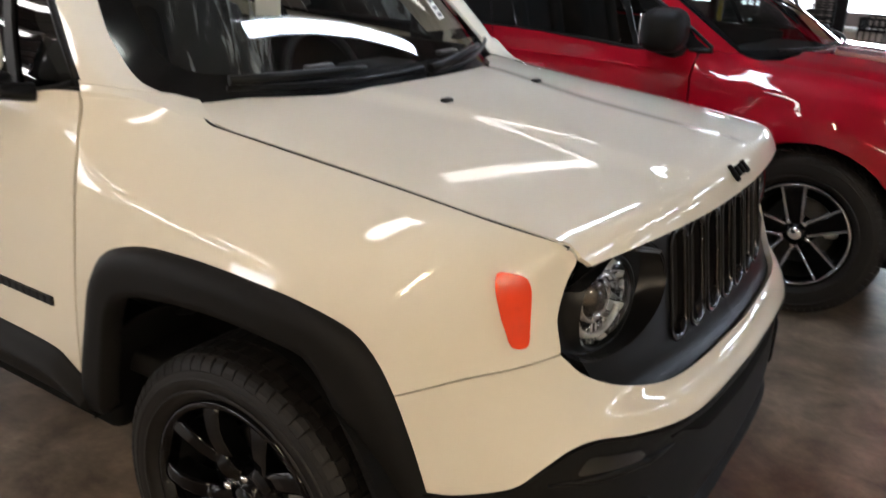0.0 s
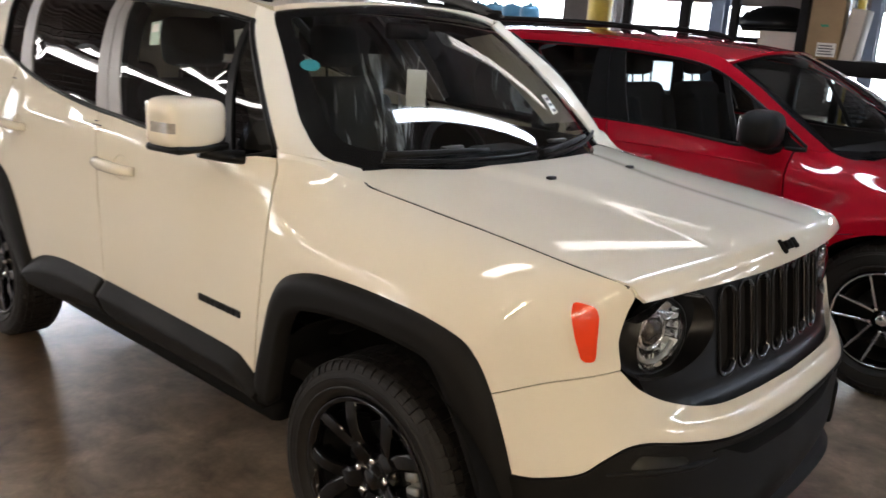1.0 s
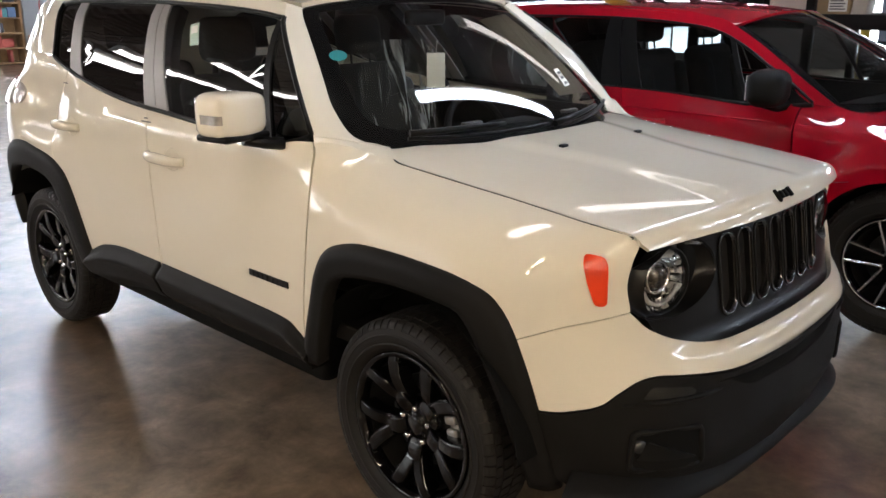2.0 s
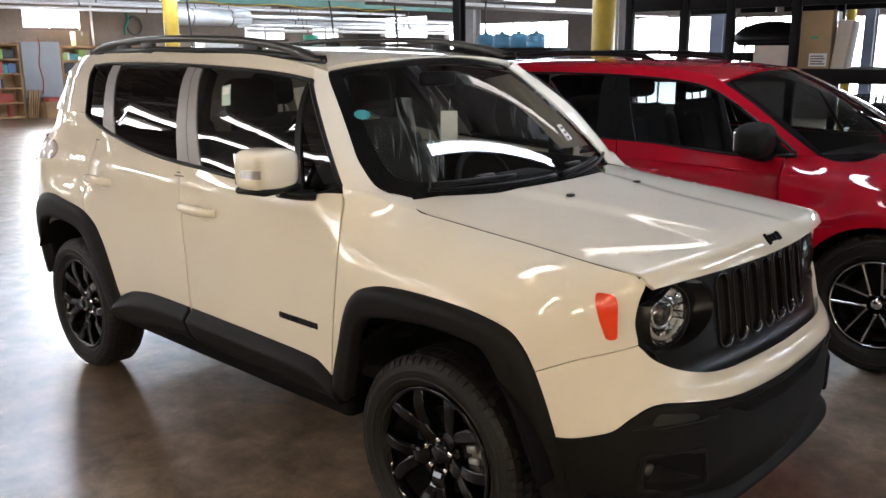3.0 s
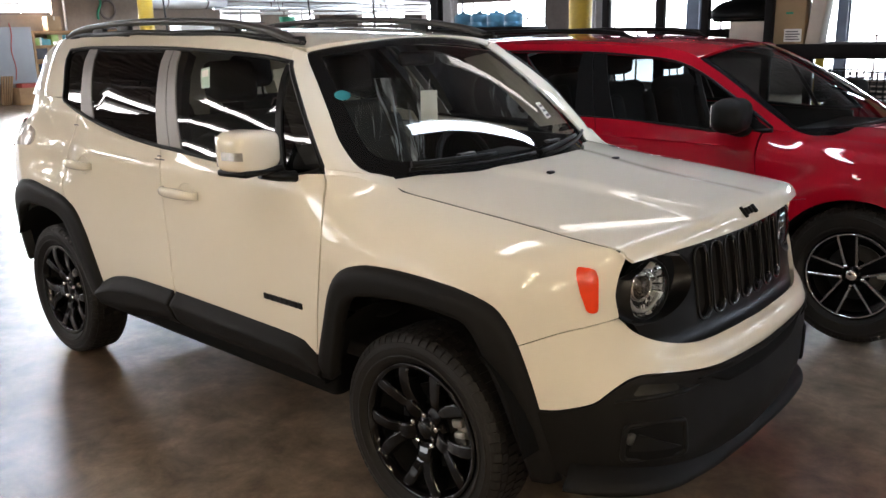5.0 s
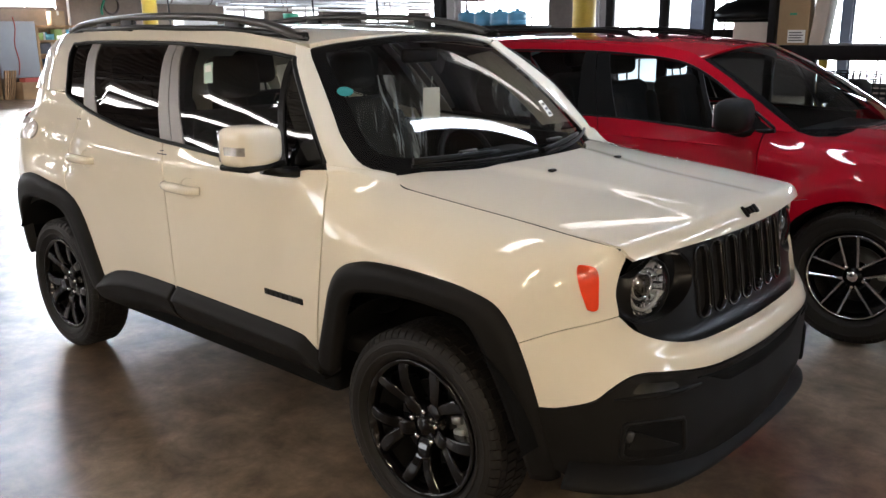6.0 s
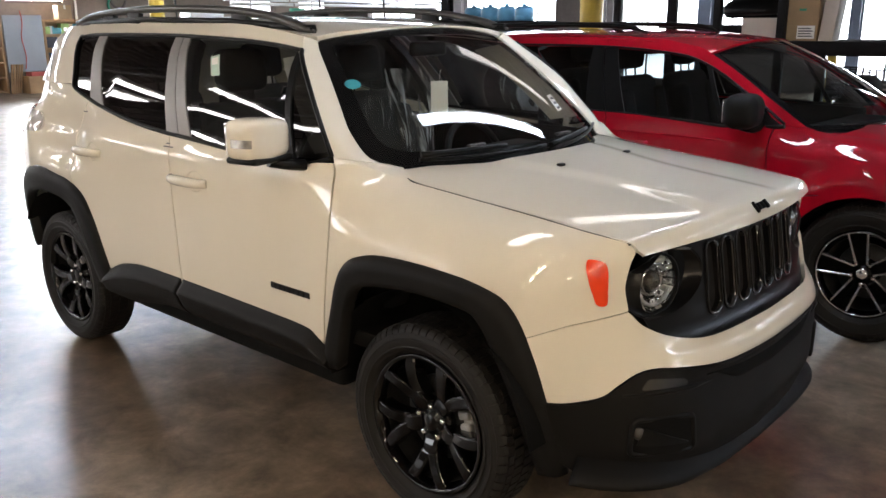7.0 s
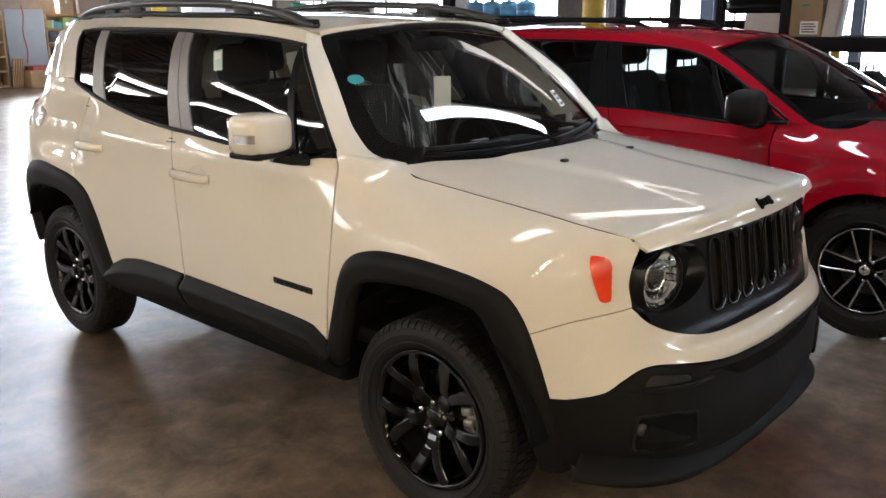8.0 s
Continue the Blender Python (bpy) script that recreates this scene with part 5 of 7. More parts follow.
def seat(x, y, parent, wide=0.5):
    s = new("seat")
    s.parent = parent
    s["label"] = "black cloth seat"
    part("cushion", box((x - 0.28, y - wide / 2, 0.56), (x + 0.26, y + wide / 2, 0.74), 0.06, 3), M_SEAT, s)
    bk = box((-0.075, -wide / 2 + 0.01, 0.0), (0.07, wide / 2 - 0.01, 0.64), 0.06, 3)
    for q in (-1, 1):
        box((-0.05, q * (wide / 2 - 0.05) - 0.05, 0.05), (0.12, q * (wide / 2 - 0.05) + 0.05, 0.55), 0.05, 3, bm=bk)
    part("backrest", moved(bk, Matrix.Translation((x - 0.28, y, 0.66)) @ Matrix.Rotation(radians(-14), 4, 'Y')), M_SEAT, s)
    hr = box((-0.05, -0.13, 0.0), (0.05, 0.13, 0.19), 0.045, 3)
    tube([(0, -0.06, -0.1), (0, -0.06, 0.05)], 0.006, 6, bm=hr)
    tube([(0, 0.06, -0.1), (0, 0.06, 0.05)], 0.006, 6, bm=hr)
    part("headrest", moved(hr, Matrix.Translation((x - 0.43, y, 1.325)) @ Matrix.Rotation(radians(-8), 4, 'Y')), M_SEAT, s)


for y in (-0.37, 0.37):
    seat(-1.15, y, jeep)
    seat(-2.0, y, jeep, 0.62)
def j_lining(s, t):
    """Inside of the screen pillar, turned in from the glass towards the door window."""
    p = Vector(j_pillar(0.72, t)) + Vector((-0.03, 0.03, -0.02))
    return tuple(p + Vector((-0.17, 0.03 - 0.05 * s, -0.03)) * s)


part("cabin_floor", box((-2.9, -0.78, 0.5), (-0.3, 0.78, 0.56), 0.01), M_CABIN, jeep)
part("headliner", sheet([(x - 0.02, y * 0.96) for x, y in roof_pts], lambda x, y: (x, y, j_roof(x, y)[2] - 0.04), (0.15, 0.15), centre=(-1.8, 0, 0.5), flange=0), M_LIGHTTRIM, jeep, "pale grey headliner")
for m in (False, True):
    part("pillar_lining", sheet([(0.0, 0.16), (1.0, 0.16), (1.0, 0.95), (0.0, 0.95)], j_lining, (0.2, 0.1), mirror=m, flange=0.0, centre=(-1.0, 0, 1.0)), M_LIGHTTRIM, jeep, "pale grey pillar lining")
    part("door_lining", sheet([(-0.5, 0.56), (-2.2, 0.56), (-2.2, 1.15), (-0.5, 1.13)], lambda x, z: (x, -0.80 + 0.03 * (z - 0.5), z), (0.3, 0.3), mirror=m, flange=0.02), M_CABIN, jeep)
    part("belt_pillar", sheet([(-1.36, 1.16), (-1.46, 1.16), (-1.66, 1.56), (-1.56, 1.56)], lambda x, z: (x, j_up(x, z)[1] + 0.06, z), (0.1, 0.1), mirror=m, flange=0.04), M_CABIN, jeep)
part("interior_mirror", moved(box((-0.02, -0.105, -0.03), (0.015, 0.105, 0.03), 0.015), Matrix.Translation((-0.76, 0.0, 1.515))), M_TRIM, jeep, "black interior mirror")
# stickers and papers
card = box((-0.002, -0.035, -0.065), (0.002, 0.035, 0.065), 0.001)
tube([(0, 0, 0.06), (0.0, 0.005, 0.11)], 0.0015, 4, bm=card)
solo("paper_tag", moved(card, Matrix.Rotation(radians(-35), 4, 'Z')), M_PAPER, "white paper tag hanging behind the clear windscreen", "tag", place=(-0.62, -0.085, 1.325))
lab = part("paper_label", sheet([(0.525, 0.372), (0.605, 0.376), (0.56, 0.255), (0.475, 0.25)], j_ws, (0.05, 0.05), centre=(-1.5, 0, 0.9), lift=0.0015, flange=0), M_PAPER, wscreen, "white printed paper label")
for k in range(3):
    e0, e1 = 0.352 - 0.036 * k, 0.335 - 0.036 * k
    part("printed_bar", sheet([(0.533 - 0.014 * k, e0), (0.583 - 0.015 * k, e0 + 0.002), (0.577 - 0.015 * k, e1 + 0.002), (0.527 - 0.014 * k, e1)], j_ws, (0.05, 0.05), centre=(-1.5, 0, 0.9), lift=0.003, flange=0), M_INK, lab)
dl = part("window_sticker", sheet([(-1.315, 1.495), (-1.262, 1.505), (-1.206, 1.426), (-1.262, 1.421)], j_up, (0.05, 0.05), lift=-0.004, flange=0), M_PALEGREEN, jeep, "pale green paper sticker on the door glass")
part("sticker_patch", sheet([(-1.30, 1.488), (-1.262, 1.495), (-1.243, 1.468), (-1.282, 1.462)], j_up, (0.05, 0.05), lift=-0.0025, flange=0), M_PAPER, dl)
for u, v, w in ((-1.478, 1.128, 0.075), (-1.462, 1.141, 0.03), (-2.255, 1.222, 0.05)):
    part("small_mark", sheet([(u, v), (u + w, v + 0.001), (u + w, v + 0.006), (u, v + 0.005)], j_low, (0.05, 0.05), lift=0.001, flange=0), M_INK, fd[0] if u > -1.6 else rd[0], "faint grey ink mark")
cover = [(0.08, 0.74), (0.58, 0.74), (0.56, 1.40), (0.10, 1.40)]
part("seat_film", sheet(cover, lambda y, z: (-1.17 - 0.23 * (z - 0.74) + 0.03 * math.sin(19 * y + 3 * z) * math.sin(5 * z + 2 * y) + 0.02 * math.sin(41 * y - 11 * z), y, z), (0.02, 0.03), centre=(-3.0, 0.4, 1.0), flange=0), M_FILM, jeep, "clear creased film over the front seat")
def disc(a, b, r, n=28):
    return [(a + r * math.cos(2 * math.pi * k / n) / 0.65, b + r * math.sin(2 * math.pi * k / n) / 0.72) for k in range(n)]
part("round_sticker", sheet(disc(-0.885, 0.585, 0.028), j_ws, (0.03, 0.03), centre=(-1.5, 0, 0.9), lift=0.002, flange=0), M_TEAL, wscreen, "round teal sticker")
add_wheels(jeep, 2.57, 0.764, 0.742, 0.345, 0.205, 0.238, jeep_spokes, (M_RIM, None, "gloss black alloy rim"), True)


# ---- the red car; its own axes, front axle at x = 0 ----
R_PLAN = Plan([(-3.80, 0), (-3.78, 0.5), (-3.70, 0.72), (-3.5, 0.84), (-2.89, 0.905), (-1.5, 0.915), (-0.5, 0.915), (0.0, 0.91), (0.3, 0.885), (0.55, 0.815), (0.74, 0.70), (0.86, 0.5), (0.92, 0.25), (0.94, 0)])
RU_NOSE, RU_TAIL = R_PLAN.u[-1], R_PLAN.u[0]
RV_HOOD = 1.15


def r_low(u, v):
    x, y, nx, ny = R_PLAN.at(u)
    q = u if u <= RU_NOSE else 2 * RU_NOSE - u
    side = cr([(0.2, 0.09), (0.35, 0.03), (0.5, 0.012), (0.68, 0.0), (0.8, 0.006), (0.9, 0.01), (0.955, 0.008), (0.985, 0.022), (1.05, 0.04), (1.15, 0.07)], v)
    nose = cr([(0.2, 0.02), (0.4, -0.03), (0.6, -0.02), (0.8, 0.0), (1.0, 0.06), (1.15, 0.12)], v)
    d = side + (nose - side) * smooth(0.45, 1.0, q)
    z = v
    f = smooth(-0.6, -0.3, q)
    arch = math.hypot(x, z - 0.36)
    d -= 0.030 * smooth(0.575, 0.49, arch) if q < 0.6 else 0
    if v > 0.9 and f > 0:
        a = min(1.0, (v - 0.9) / (RV_HOOD - 0.9))
        zh = cr([(-0.6, 1.06), (-0.3, 1.045), (0.1, 1.02), (0.5, 0.96), (0.8, 0.88), (1.1, 0.82)], q)
        z = v + f * (0.9 + (zh - 0.9) * (1 - (1 - a) ** 1.6) - v)
        d = d * (1 - f * smooth(0, 0.5, a)) + f * 0.2 * a ** 1.8
    return x - nx * d, -(y - ny * d), z


def r_up(x, z):
    y = cr([(1.0, 0.872), (1.08, 0.852), (1.2, 0.815), (1.35, 0.748), (1.45, 0.69), (1.505, 0.63), (1.54, 0.56), (1.56, 0.48)], z)
    if x < -2.6:
        y += R_PLAN.at(x)[1] - 0.908
    return x, -y, z


def r_ws(a, b):
    c = abs(a)
    xb, xt = -0.08 - 0.30 * c ** 2.5, -0.92 - 0.09 * c ** 2
    y = a * (0.775 + (0.60 - 0.775) * b)
    zb, zt = 1.03 + 0.02 * c, 1.515 - 0.075 * c ** 2
    h = 0.04 * math.sin(math.pi * b) * (1 - 0.3 * c)
    return xb + (xt - xb) * b + h * 0.5, y, zb + (zt - zb) * b + h * 0.8


def r_roof(x, y):
    zc = cr([(-3.7, 1.47), (-3.2, 1.54), (-2.4, 1.572), (-1.8, 1.572), (-1.3, 1.552), (-0.9, 1.512)], x)
    return x, y, zc - (0.045 + 0.035 * smooth(-1.4, -0.95, x)) * (abs(y) / 0.6) ** 2.6


def r_hood(x, y):
    a = abs(y)
    zc = cr([(-0.4, 1.07), (-0.1, 1.062), (0.3, 1.03), (0.6, 0.97), (0.8, 0.90), (0.95, 0.82)], x)
    return x, y, zc - 0.03 * (a / 0.7) ** 2.5 + 0.012 * (1 - smooth(0.4, 0.5, a)) - 0.03 * smooth(0.55, 0.7, a)


red = thing("crossover_suv", "glossy red crossover SUV with black mirrors and alloy wheels", "car", (0.54, 2.72, 0))
rbody = new("body")
rbody.parent = red
RC = (-1.4, 0, 0.7)


def rboth(name, pts, surf, mat, parent, label="", step=(0.08, 0.05), **kw):
    return [part(name, sheet(pts, surf, step, mirror=m, centre=RC, **kw), mat, parent, label) for m in (False, True)]


def arc(cx, cz, r, a0, a1, n=18):
    return [(cx + r * math.cos(radians(a0 + (a1 - a0) * k / n)), cz + r * math.sin(radians(a0 + (a1 - a0) * k / n))) for k in range(n + 1)]


RGF = [(-0.50, 0.32), (-0.50, 0.6), (-0.525, 0.8), (-0.535, 0.98), (-0.52, 1.085)]
RGM = [(-1.50, 0.32), (-1.50, 0.7), (-1.53, 0.95), (-1.56, 1.09)]
RGR = [(-2.45, 0.62), (-2.55, 0.85), (-2.62, 1.0), (-2.62, 1.12)]
rboth("front_wing", cat_([(u + G, v) for u, v in RGF]) + [(-0.45, RV_HOOD)] + [(-0.3 + 0.1 * k, RV_HOOD) for k in range(12)] + [(0.95, 0.95), (0.80, 0.78), (0.62, 0.64), (0.42, 0.60)] + arc(0, 0.36, 0.405, 32, 188), r_low, M_RED, rbody, step=(0.05, 0.035), flange=0.035)
rboth("front_door", cat_([(u - G, v) for u, v in RGF[::-1]]) + cat_([(u + G, v) for u, v in RGM]) + [(-1.3, 1.085), (-0.8, 1.05), (-0.6, 1.07)], r_low, M_RED, rbody)
rboth("rear_door", cat_([(u - G, v) for u, v in RGM[::-1]]) + [(-2.40, 0.32)] + arc(-2.89, 0.36, 0.42, 5, 40, 6) + cat_([(u + G, v) for u, v in RGR]) + [(-2.2, 1.105), (-1.7, 1.09)], r_low, M_RED, rbody)
rboth("rear_quarter", cat_([(u - G, v) for u, v in RGR[::-1]]) + arc(-2.89, 0.36, 0.42, 45, 175, 14) + [(-3.5, 0.36), (-3.95, 0.36), (-3.95, 1.15), (-2.62, 1.15)], r_low, M_RED, rbody)
rboth("side_frame", [(-0.52, 1.09), (-0.40, 1.075)] + cat_([(-0.36, 1.085), (-0.55, 1.20), (-0.78, 1.34), (-0.99, 1.448), (-1.08, 1.48)]) + cat_([(-1.3, 1.515), (-1.8, 1.54), (-2.6, 1.54), (-3.3, 1.50)]) + [(-3.62, 1.40), (-3.68, 1.15), (-3.2, 1.15)]
      + cat_([(-3.12, 1.2), (-3.2, 1.40), (-3.0, 1.455), (-2.5, 1.475), (-1.75, 1.472), (-1.32, 1.447), (-1.08, 1.412), (-0.90, 1.34), (-0.74, 1.25), (-0.59, 1.165)]), r_up, M_RED, rbody, step=(0.07, 0.035), flange=0.012)
rroof = [(-1.04, -0.65)] + cat_([(-1.0, -0.56), (-0.95, -0.35), (-0.92, 0), (-0.95, 0.35), (-1.0, 0.56), (-1.04, 0.65)]) + [(-1.4, 0.635), (-1.9, 0.59), (-3.4, 0.58), (-3.66, 0.45), (-3.70, 0), (-3.66, -0.45), (-3.4, -0.58), (-1.9, -0.59), (-1.4, -0.635)]
part("roof", sheet(rroof, r_roof, (0.12, 0.08), centre=(-2, 0, 0.5)), M_RED, rbody)
rh = cat_([(-0.09, 0.0), (-0.14, -0.3), (-0.26, -0.55), (-0.36, -0.69)]) + cat_([(-0.30, -0.705), (0.0, -0.70), (0.3, -0.675), (0.55, -0.60), (0.70, -0.50)]) + cat_([(0.80, -0.36), (0.86, -0.2), (0.88, 0.0)])
part("bonnet", sheet(rh[:-1] + [(x, -y) for x, y in rh[::-1]][:-1], r_hood, (0.06, 0.06), centre=(0.2, 0, 0.4), flange=0.03), M_RED, red)
for m in (1, -1):
    crease = catmull([r_low(u, v) for u, v in ((-3.1, 1.02), (-2.4, 1.005), (-1.6, 0.992), (-0.9, 0.985), (-0.45, 0.982))], 8)
    part("shoulder_crease", tube([(x, m * y, z) for x, y, z in crease], 0.004, 6), M_RED, rbody)
rn = [(0.42, 0.59), (0.62, 0.63), (0.80, 0.77), (0.95, 0.85), (RU_NOSE, 0.85)]
RF = 2 * RU_NOSE
part("bumper_cover", sheet(cat_(rn) + [(RF - u, v) for u, v in cat_(rn)[::-1]][1:] + [(RF - 0.40, 0.30), (RU_NOSE, 0.22), (0.40, 0.30)], r_low, (0.07, 0.05), centre=(0, 0, 0.5)), M_RED, rbody)
gr = rounded([(RU_NOSE - 0.42, 0.60), (RU_NOSE + 0.42, 0.60), (RU_NOSE + 0.5, 0.80), (RU_NOSE - 0.5, 0.80)], 0.05)
part("grille", sheet(gr, r_low, (0.07, 0.05), centre=(0, 0, 0.5), lift=0.006, flange=0.02), M_GLOSS, red, "black grille")
rboth("headlamp", rounded([(0.72, 0.74), (1.02, 0.70), (1.05, 0.84), (0.80, 0.87)], 0.03), r_low, M_LENS, red, "clear headlamp lens", lift=0.006)
part("tailgate", sheet([(-3.95, 0.36), (2 * RU_TAIL + 3.95, 0.36), (2 * RU_TAIL + 3.95, 1.15), (-3.95, 1.15)], r_low, (0.1, 0.1), centre=RC), M_RED, rbody)
part("rear_window", sheet([(-0.62, 1.15), (0.62, 1.15), (0.5, 1.50), (-0.5, 1.50)], lambda y, z: (-3.74 + 0.1 * (z - 1.15) + 0.16 * (abs(y) / 0.6) ** 2.5, y, z), (0.1, 0.08), centre=RC), M_GLOSS, red, "dark rear window")
rw = part("windscreen", sheet(outline([(-0.96, 0.99), (0.96, 0.99), (1.0, 0.5), (0.98, 0.0), (0, -0.03), (-0.98, 0.0), (-1.0, 0.5)], 6, (0, 1, 3, 5)), r_ws, (0.12, 0.08), centre=RC, flange=0), M_CLEAR, red, "clear windscreen")
rw.visible_shadow = False
for s in (-1, 1):
    part("black_border", sheet([(s * 0.95, 0.99), (s * 1.01, 0.99), (s * 1.03, 0.5), (s * 1.0, -0.02), (s * 0.94, 0.0), (s * 0.965, 0.5)], r_ws, (0.1, 0.05), centre=RC, flange=0, lift=-0.003), M_GLOSS, rw)
part("black_border", sheet([(-0.97, 0.0), (0, -0.03), (0.97, 0.0), (0.95, 0.07), (0, 0.06), (-0.95, 0.07)], r_ws, (0.1, 0.05), centre=RC, flange=0, lift=-0.003), M_GLOSS, rw)
for y0, y1 in ((-0.6, 0.0), (-0.02, 0.55)):
    pts = [Vector(r_ws((y0 + (y1 - y0) * k / 10) / 0.76, 0.03 + 0.004 * k)) + Vector((0.012, 0, 0.02)) for k in range(11)]
    part("wiper", tube(pts, 0.008, 6), M_TRIM, red, "black wiper")
for nm, pts, mt, lb in (("front_door_glass", [(-0.82, 1.065), (-1.43, 1.085), (-1.60, 1.462), (-1.32, 1.449), (-1.08, 1.414), (-0.985, 1.378)], M_DARKER, "tinted front door glass"),
                        ("quarter_light", [(-0.50, 1.085), (-0.79, 1.065), (-0.955, 1.365), (-0.90, 1.34), (-0.74, 1.25), (-0.59, 1.165)], M_DARKER, "clear quarter light"),
                        ("rear_door_glass", [(-1.71, 1.085), (-2.55, 1.11), (-2.62, 1.47), (-1.78, 1.472)], M_DARKER, "tinted rear door glass"),
                        ("rear_side_glass", [(-2.68, 1.12), (-3.1, 1.19), (-3.2, 1.39), (-3.0, 1.45), (-2.72, 1.468)], M_TINT, "dark rear side glass")):
    for o in rboth(nm, pts, r_up, mt, red, lb, flange=0, lift=-0.006):
        o.visible_shadow = False
rboth("pillar_trim", [(-1.43, 1.08), (-1.56, 1.085), (-1.69, 1.475), (-1.60, 1.468)], r_up, M_TRIM, red, "black door pillar trim", flange=0.008)
rboth("pillar_trim", [(-1.568, 1.085), (-1.71, 1.085), (-1.78, 1.475), (-1.698, 1.475)], r_up, M_TRIM, red, "black door pillar trim", flange=0.008)
rboth("pillar_trim", [(-2.55, 1.105), (-2.68, 1.115), (-2.72, 1.473), (-2.62, 1.475)], r_up, M_TRIM, red, "black door pillar trim", flange=0.008)
rboth("quarter_divider", [(-0.79, 1.06), (-0.82, 1.06), (-0.99, 1.385), (-0.952, 1.37)], r_up, M_TRIM, red, "black window divider", flange=0.008, lift=0.002)
rboth("mirror_sail", [(-0.47, 1.075), (-0.74, 1.045), (-0.78, 1.07), (-0.66, 1.17), (-0.60, 1.15)], r_up, M_TRIM, red, "black mirror sail panel", flange=0.008, lift=0.004)
for m in (-1, 1):
    line = [(x, m * y, z) for x, y, z in (r_up(a, b) for a, b in catmull([(-0.47, 1.078), (-0.76, 1.053), (-1.1, 1.07), (-1.5, 1.084), (-2.2, 1.10), (-3.05, 1.17)], 5))]
    part("window_seal", tube(line, 0.013, 6), M_TRIM, red, "black belt moulding")
    line = [(x, m * y, z) for x, y, z in (r_up(a, b) for a, b in catmull([(-0.47, 1.088), (-0.59, 1.168), (-0.74, 1.254), (-0.90, 1.344), (-1.08, 1.415), (-1.32, 1.450), (-1.75, 1.474), (-2.5, 1.477), (-3.0, 1.456)], 4))]
    part("window_seal", tube(line, 0.008, 6), M_TRIM, red)
    rl = catmull([(-1.5, 0.50, 1.548), (-1.62, 0.50, 1.585), (-1.9, 0.50, 1.602), (-2.4, 0.50, 1.605), (-3.0, 0.50, 1.59), (-3.2, 0.5, 1.545)], 6)
    part("roof_rail", tube([(x, m * y, z) for x, y, z in rl], [0.005 + 0.012 * smooth(0, 6, min(i, len(rl) - 1 - i)) for i in range(len(rl))], 8), M_TRIM, red, "black roof rail")
    mi = new("wing_mirror")
    mi.parent = red
    mi["label"] = "matt black wing mirror"
    b = box((-0.10, -0.115, -0.09), (0.085, 0.115, 0.09), 0.065, 5)
    part("mirror_shell", moved(b, Matrix.Translation((-0.63, m * 1.0, 1.16)) @ Matrix.Rotation(radians(m * -8), 4, 'Z')), M_CLAD, mi)
    part("mirror_foot", tube([(-0.66, m * 0.96, 1.08), (-0.63, m * 0.90, 1.06), (-0.62, m * 0.85, 1.07)], [0.04, 0.035, 0.05], 10, flat=0.7), M_CLAD, mi)
    part("mirror_glass", moved(box((-0.004, -0.08, -0.06), (0.004, 0.08, 0.06), 0.003), Matrix.Translation((-0.7285, m * 1.0, 1.16)) @ Matrix.Rotation(radians(m * -8), 4, 'Z')), M_CHROME, mi, "mirror glass")
    for u0, v0 in ((-1.36, 0.93), (-2.35, 0.96)):
        p = Vector(r_low(u0, v0))
        pts = [(p.x + 0.12 * t, m * -(p.y - 0.004 - 0.034 * (1 - t ** 4)), p.z) for t in [k / 6 - 1 for k in range(13)]]
        part("door_handle", tube(pts, 0.015, 8), M_RED, red, "body-coloured pull handle")
for nm, lo, hi in (("underbody", (-3.6, -0.62, 0.2), (0.7, 0.62, 0.55)), ("engine_block", (-0.6, -0.6, 0.5), (0.8, 0.6, 0.84)), ("boot_floor", (-3.6, -0.62, 0.5), (-2.4, 0.62, 0.95)), ("side_member", (-2.4, -0.85, 0.24), (-0.5, 0.85, 0.45))):
    part(nm, box(lo, hi, 0.03), M_UNDER, red)
for x in (0.0, -2.89):
    for s in (-1, 1):
        b = bmesh.new()
        a0 = [radians(-8 + 196 * k / 20) for k in range(21)]
        r1 = [b.verts.new((x + 0.42 * math.cos(a), s * 0.60, 0.36 + 0.42 * math.sin(a))) for a in a0]
        r2 = [b.verts.new((x + 0.42 * math.cos(a), s * 0.88, 0.36 + 0.42 * math.sin(a))) for a in a0]
        for k in range(20):
            b.faces.new((r1[k], r1[k + 1], r2[k + 1], r2[k])).smooth = True
        part("wheel_well_liner", b, M_UNDER, red)
rdash = box((-0.75, -0.72, 0.6), (-0.30, 0.72, 0.98), 0.06, 3)
box((-0.60, -0.70, 0.9), (-0.15, 0.70, 1.02), 0.05, 3, bm=rdash)
part("dashboard", rdash, M_CABIN, red, "charcoal dashboard")
for y in (-0.38, 0.38):
    seat(-1.25, y, red)
    seat(-2.1, y, red, 0.66)
part("cabin_floor", box((-3.4, -0.8, 0.46), (-0.4, 0.8, 0.52), 0.01), M_CABIN, red)
for m in (False, True):
    part("door_lining", sheet([(-0.55, 0.5), (-2.6, 0.5), (-2.6, 1.08), (-0.55, 1.05)], lambda x, z: (x, -0.83 + 0.03 * (z - 0.5), z), (0.3, 0.3), mirror=m, flange=0.02), M_CABIN, red)
part("headliner", sheet([(x - 0.02, y * 0.96) for x, y in rroof], lambda x, y: (x, y, r_roof(x, y)[2] - 0.04), (0.15, 0.15), centre=(-1.8, 0, 0.5), flange=0), M_CABIN, red)
add_wheels(red, 2.89, 0.795, 0.795, 0.36, 0.225, 0.228, red_spokes, (M_RIM, None, "black and machined alloy rim"))


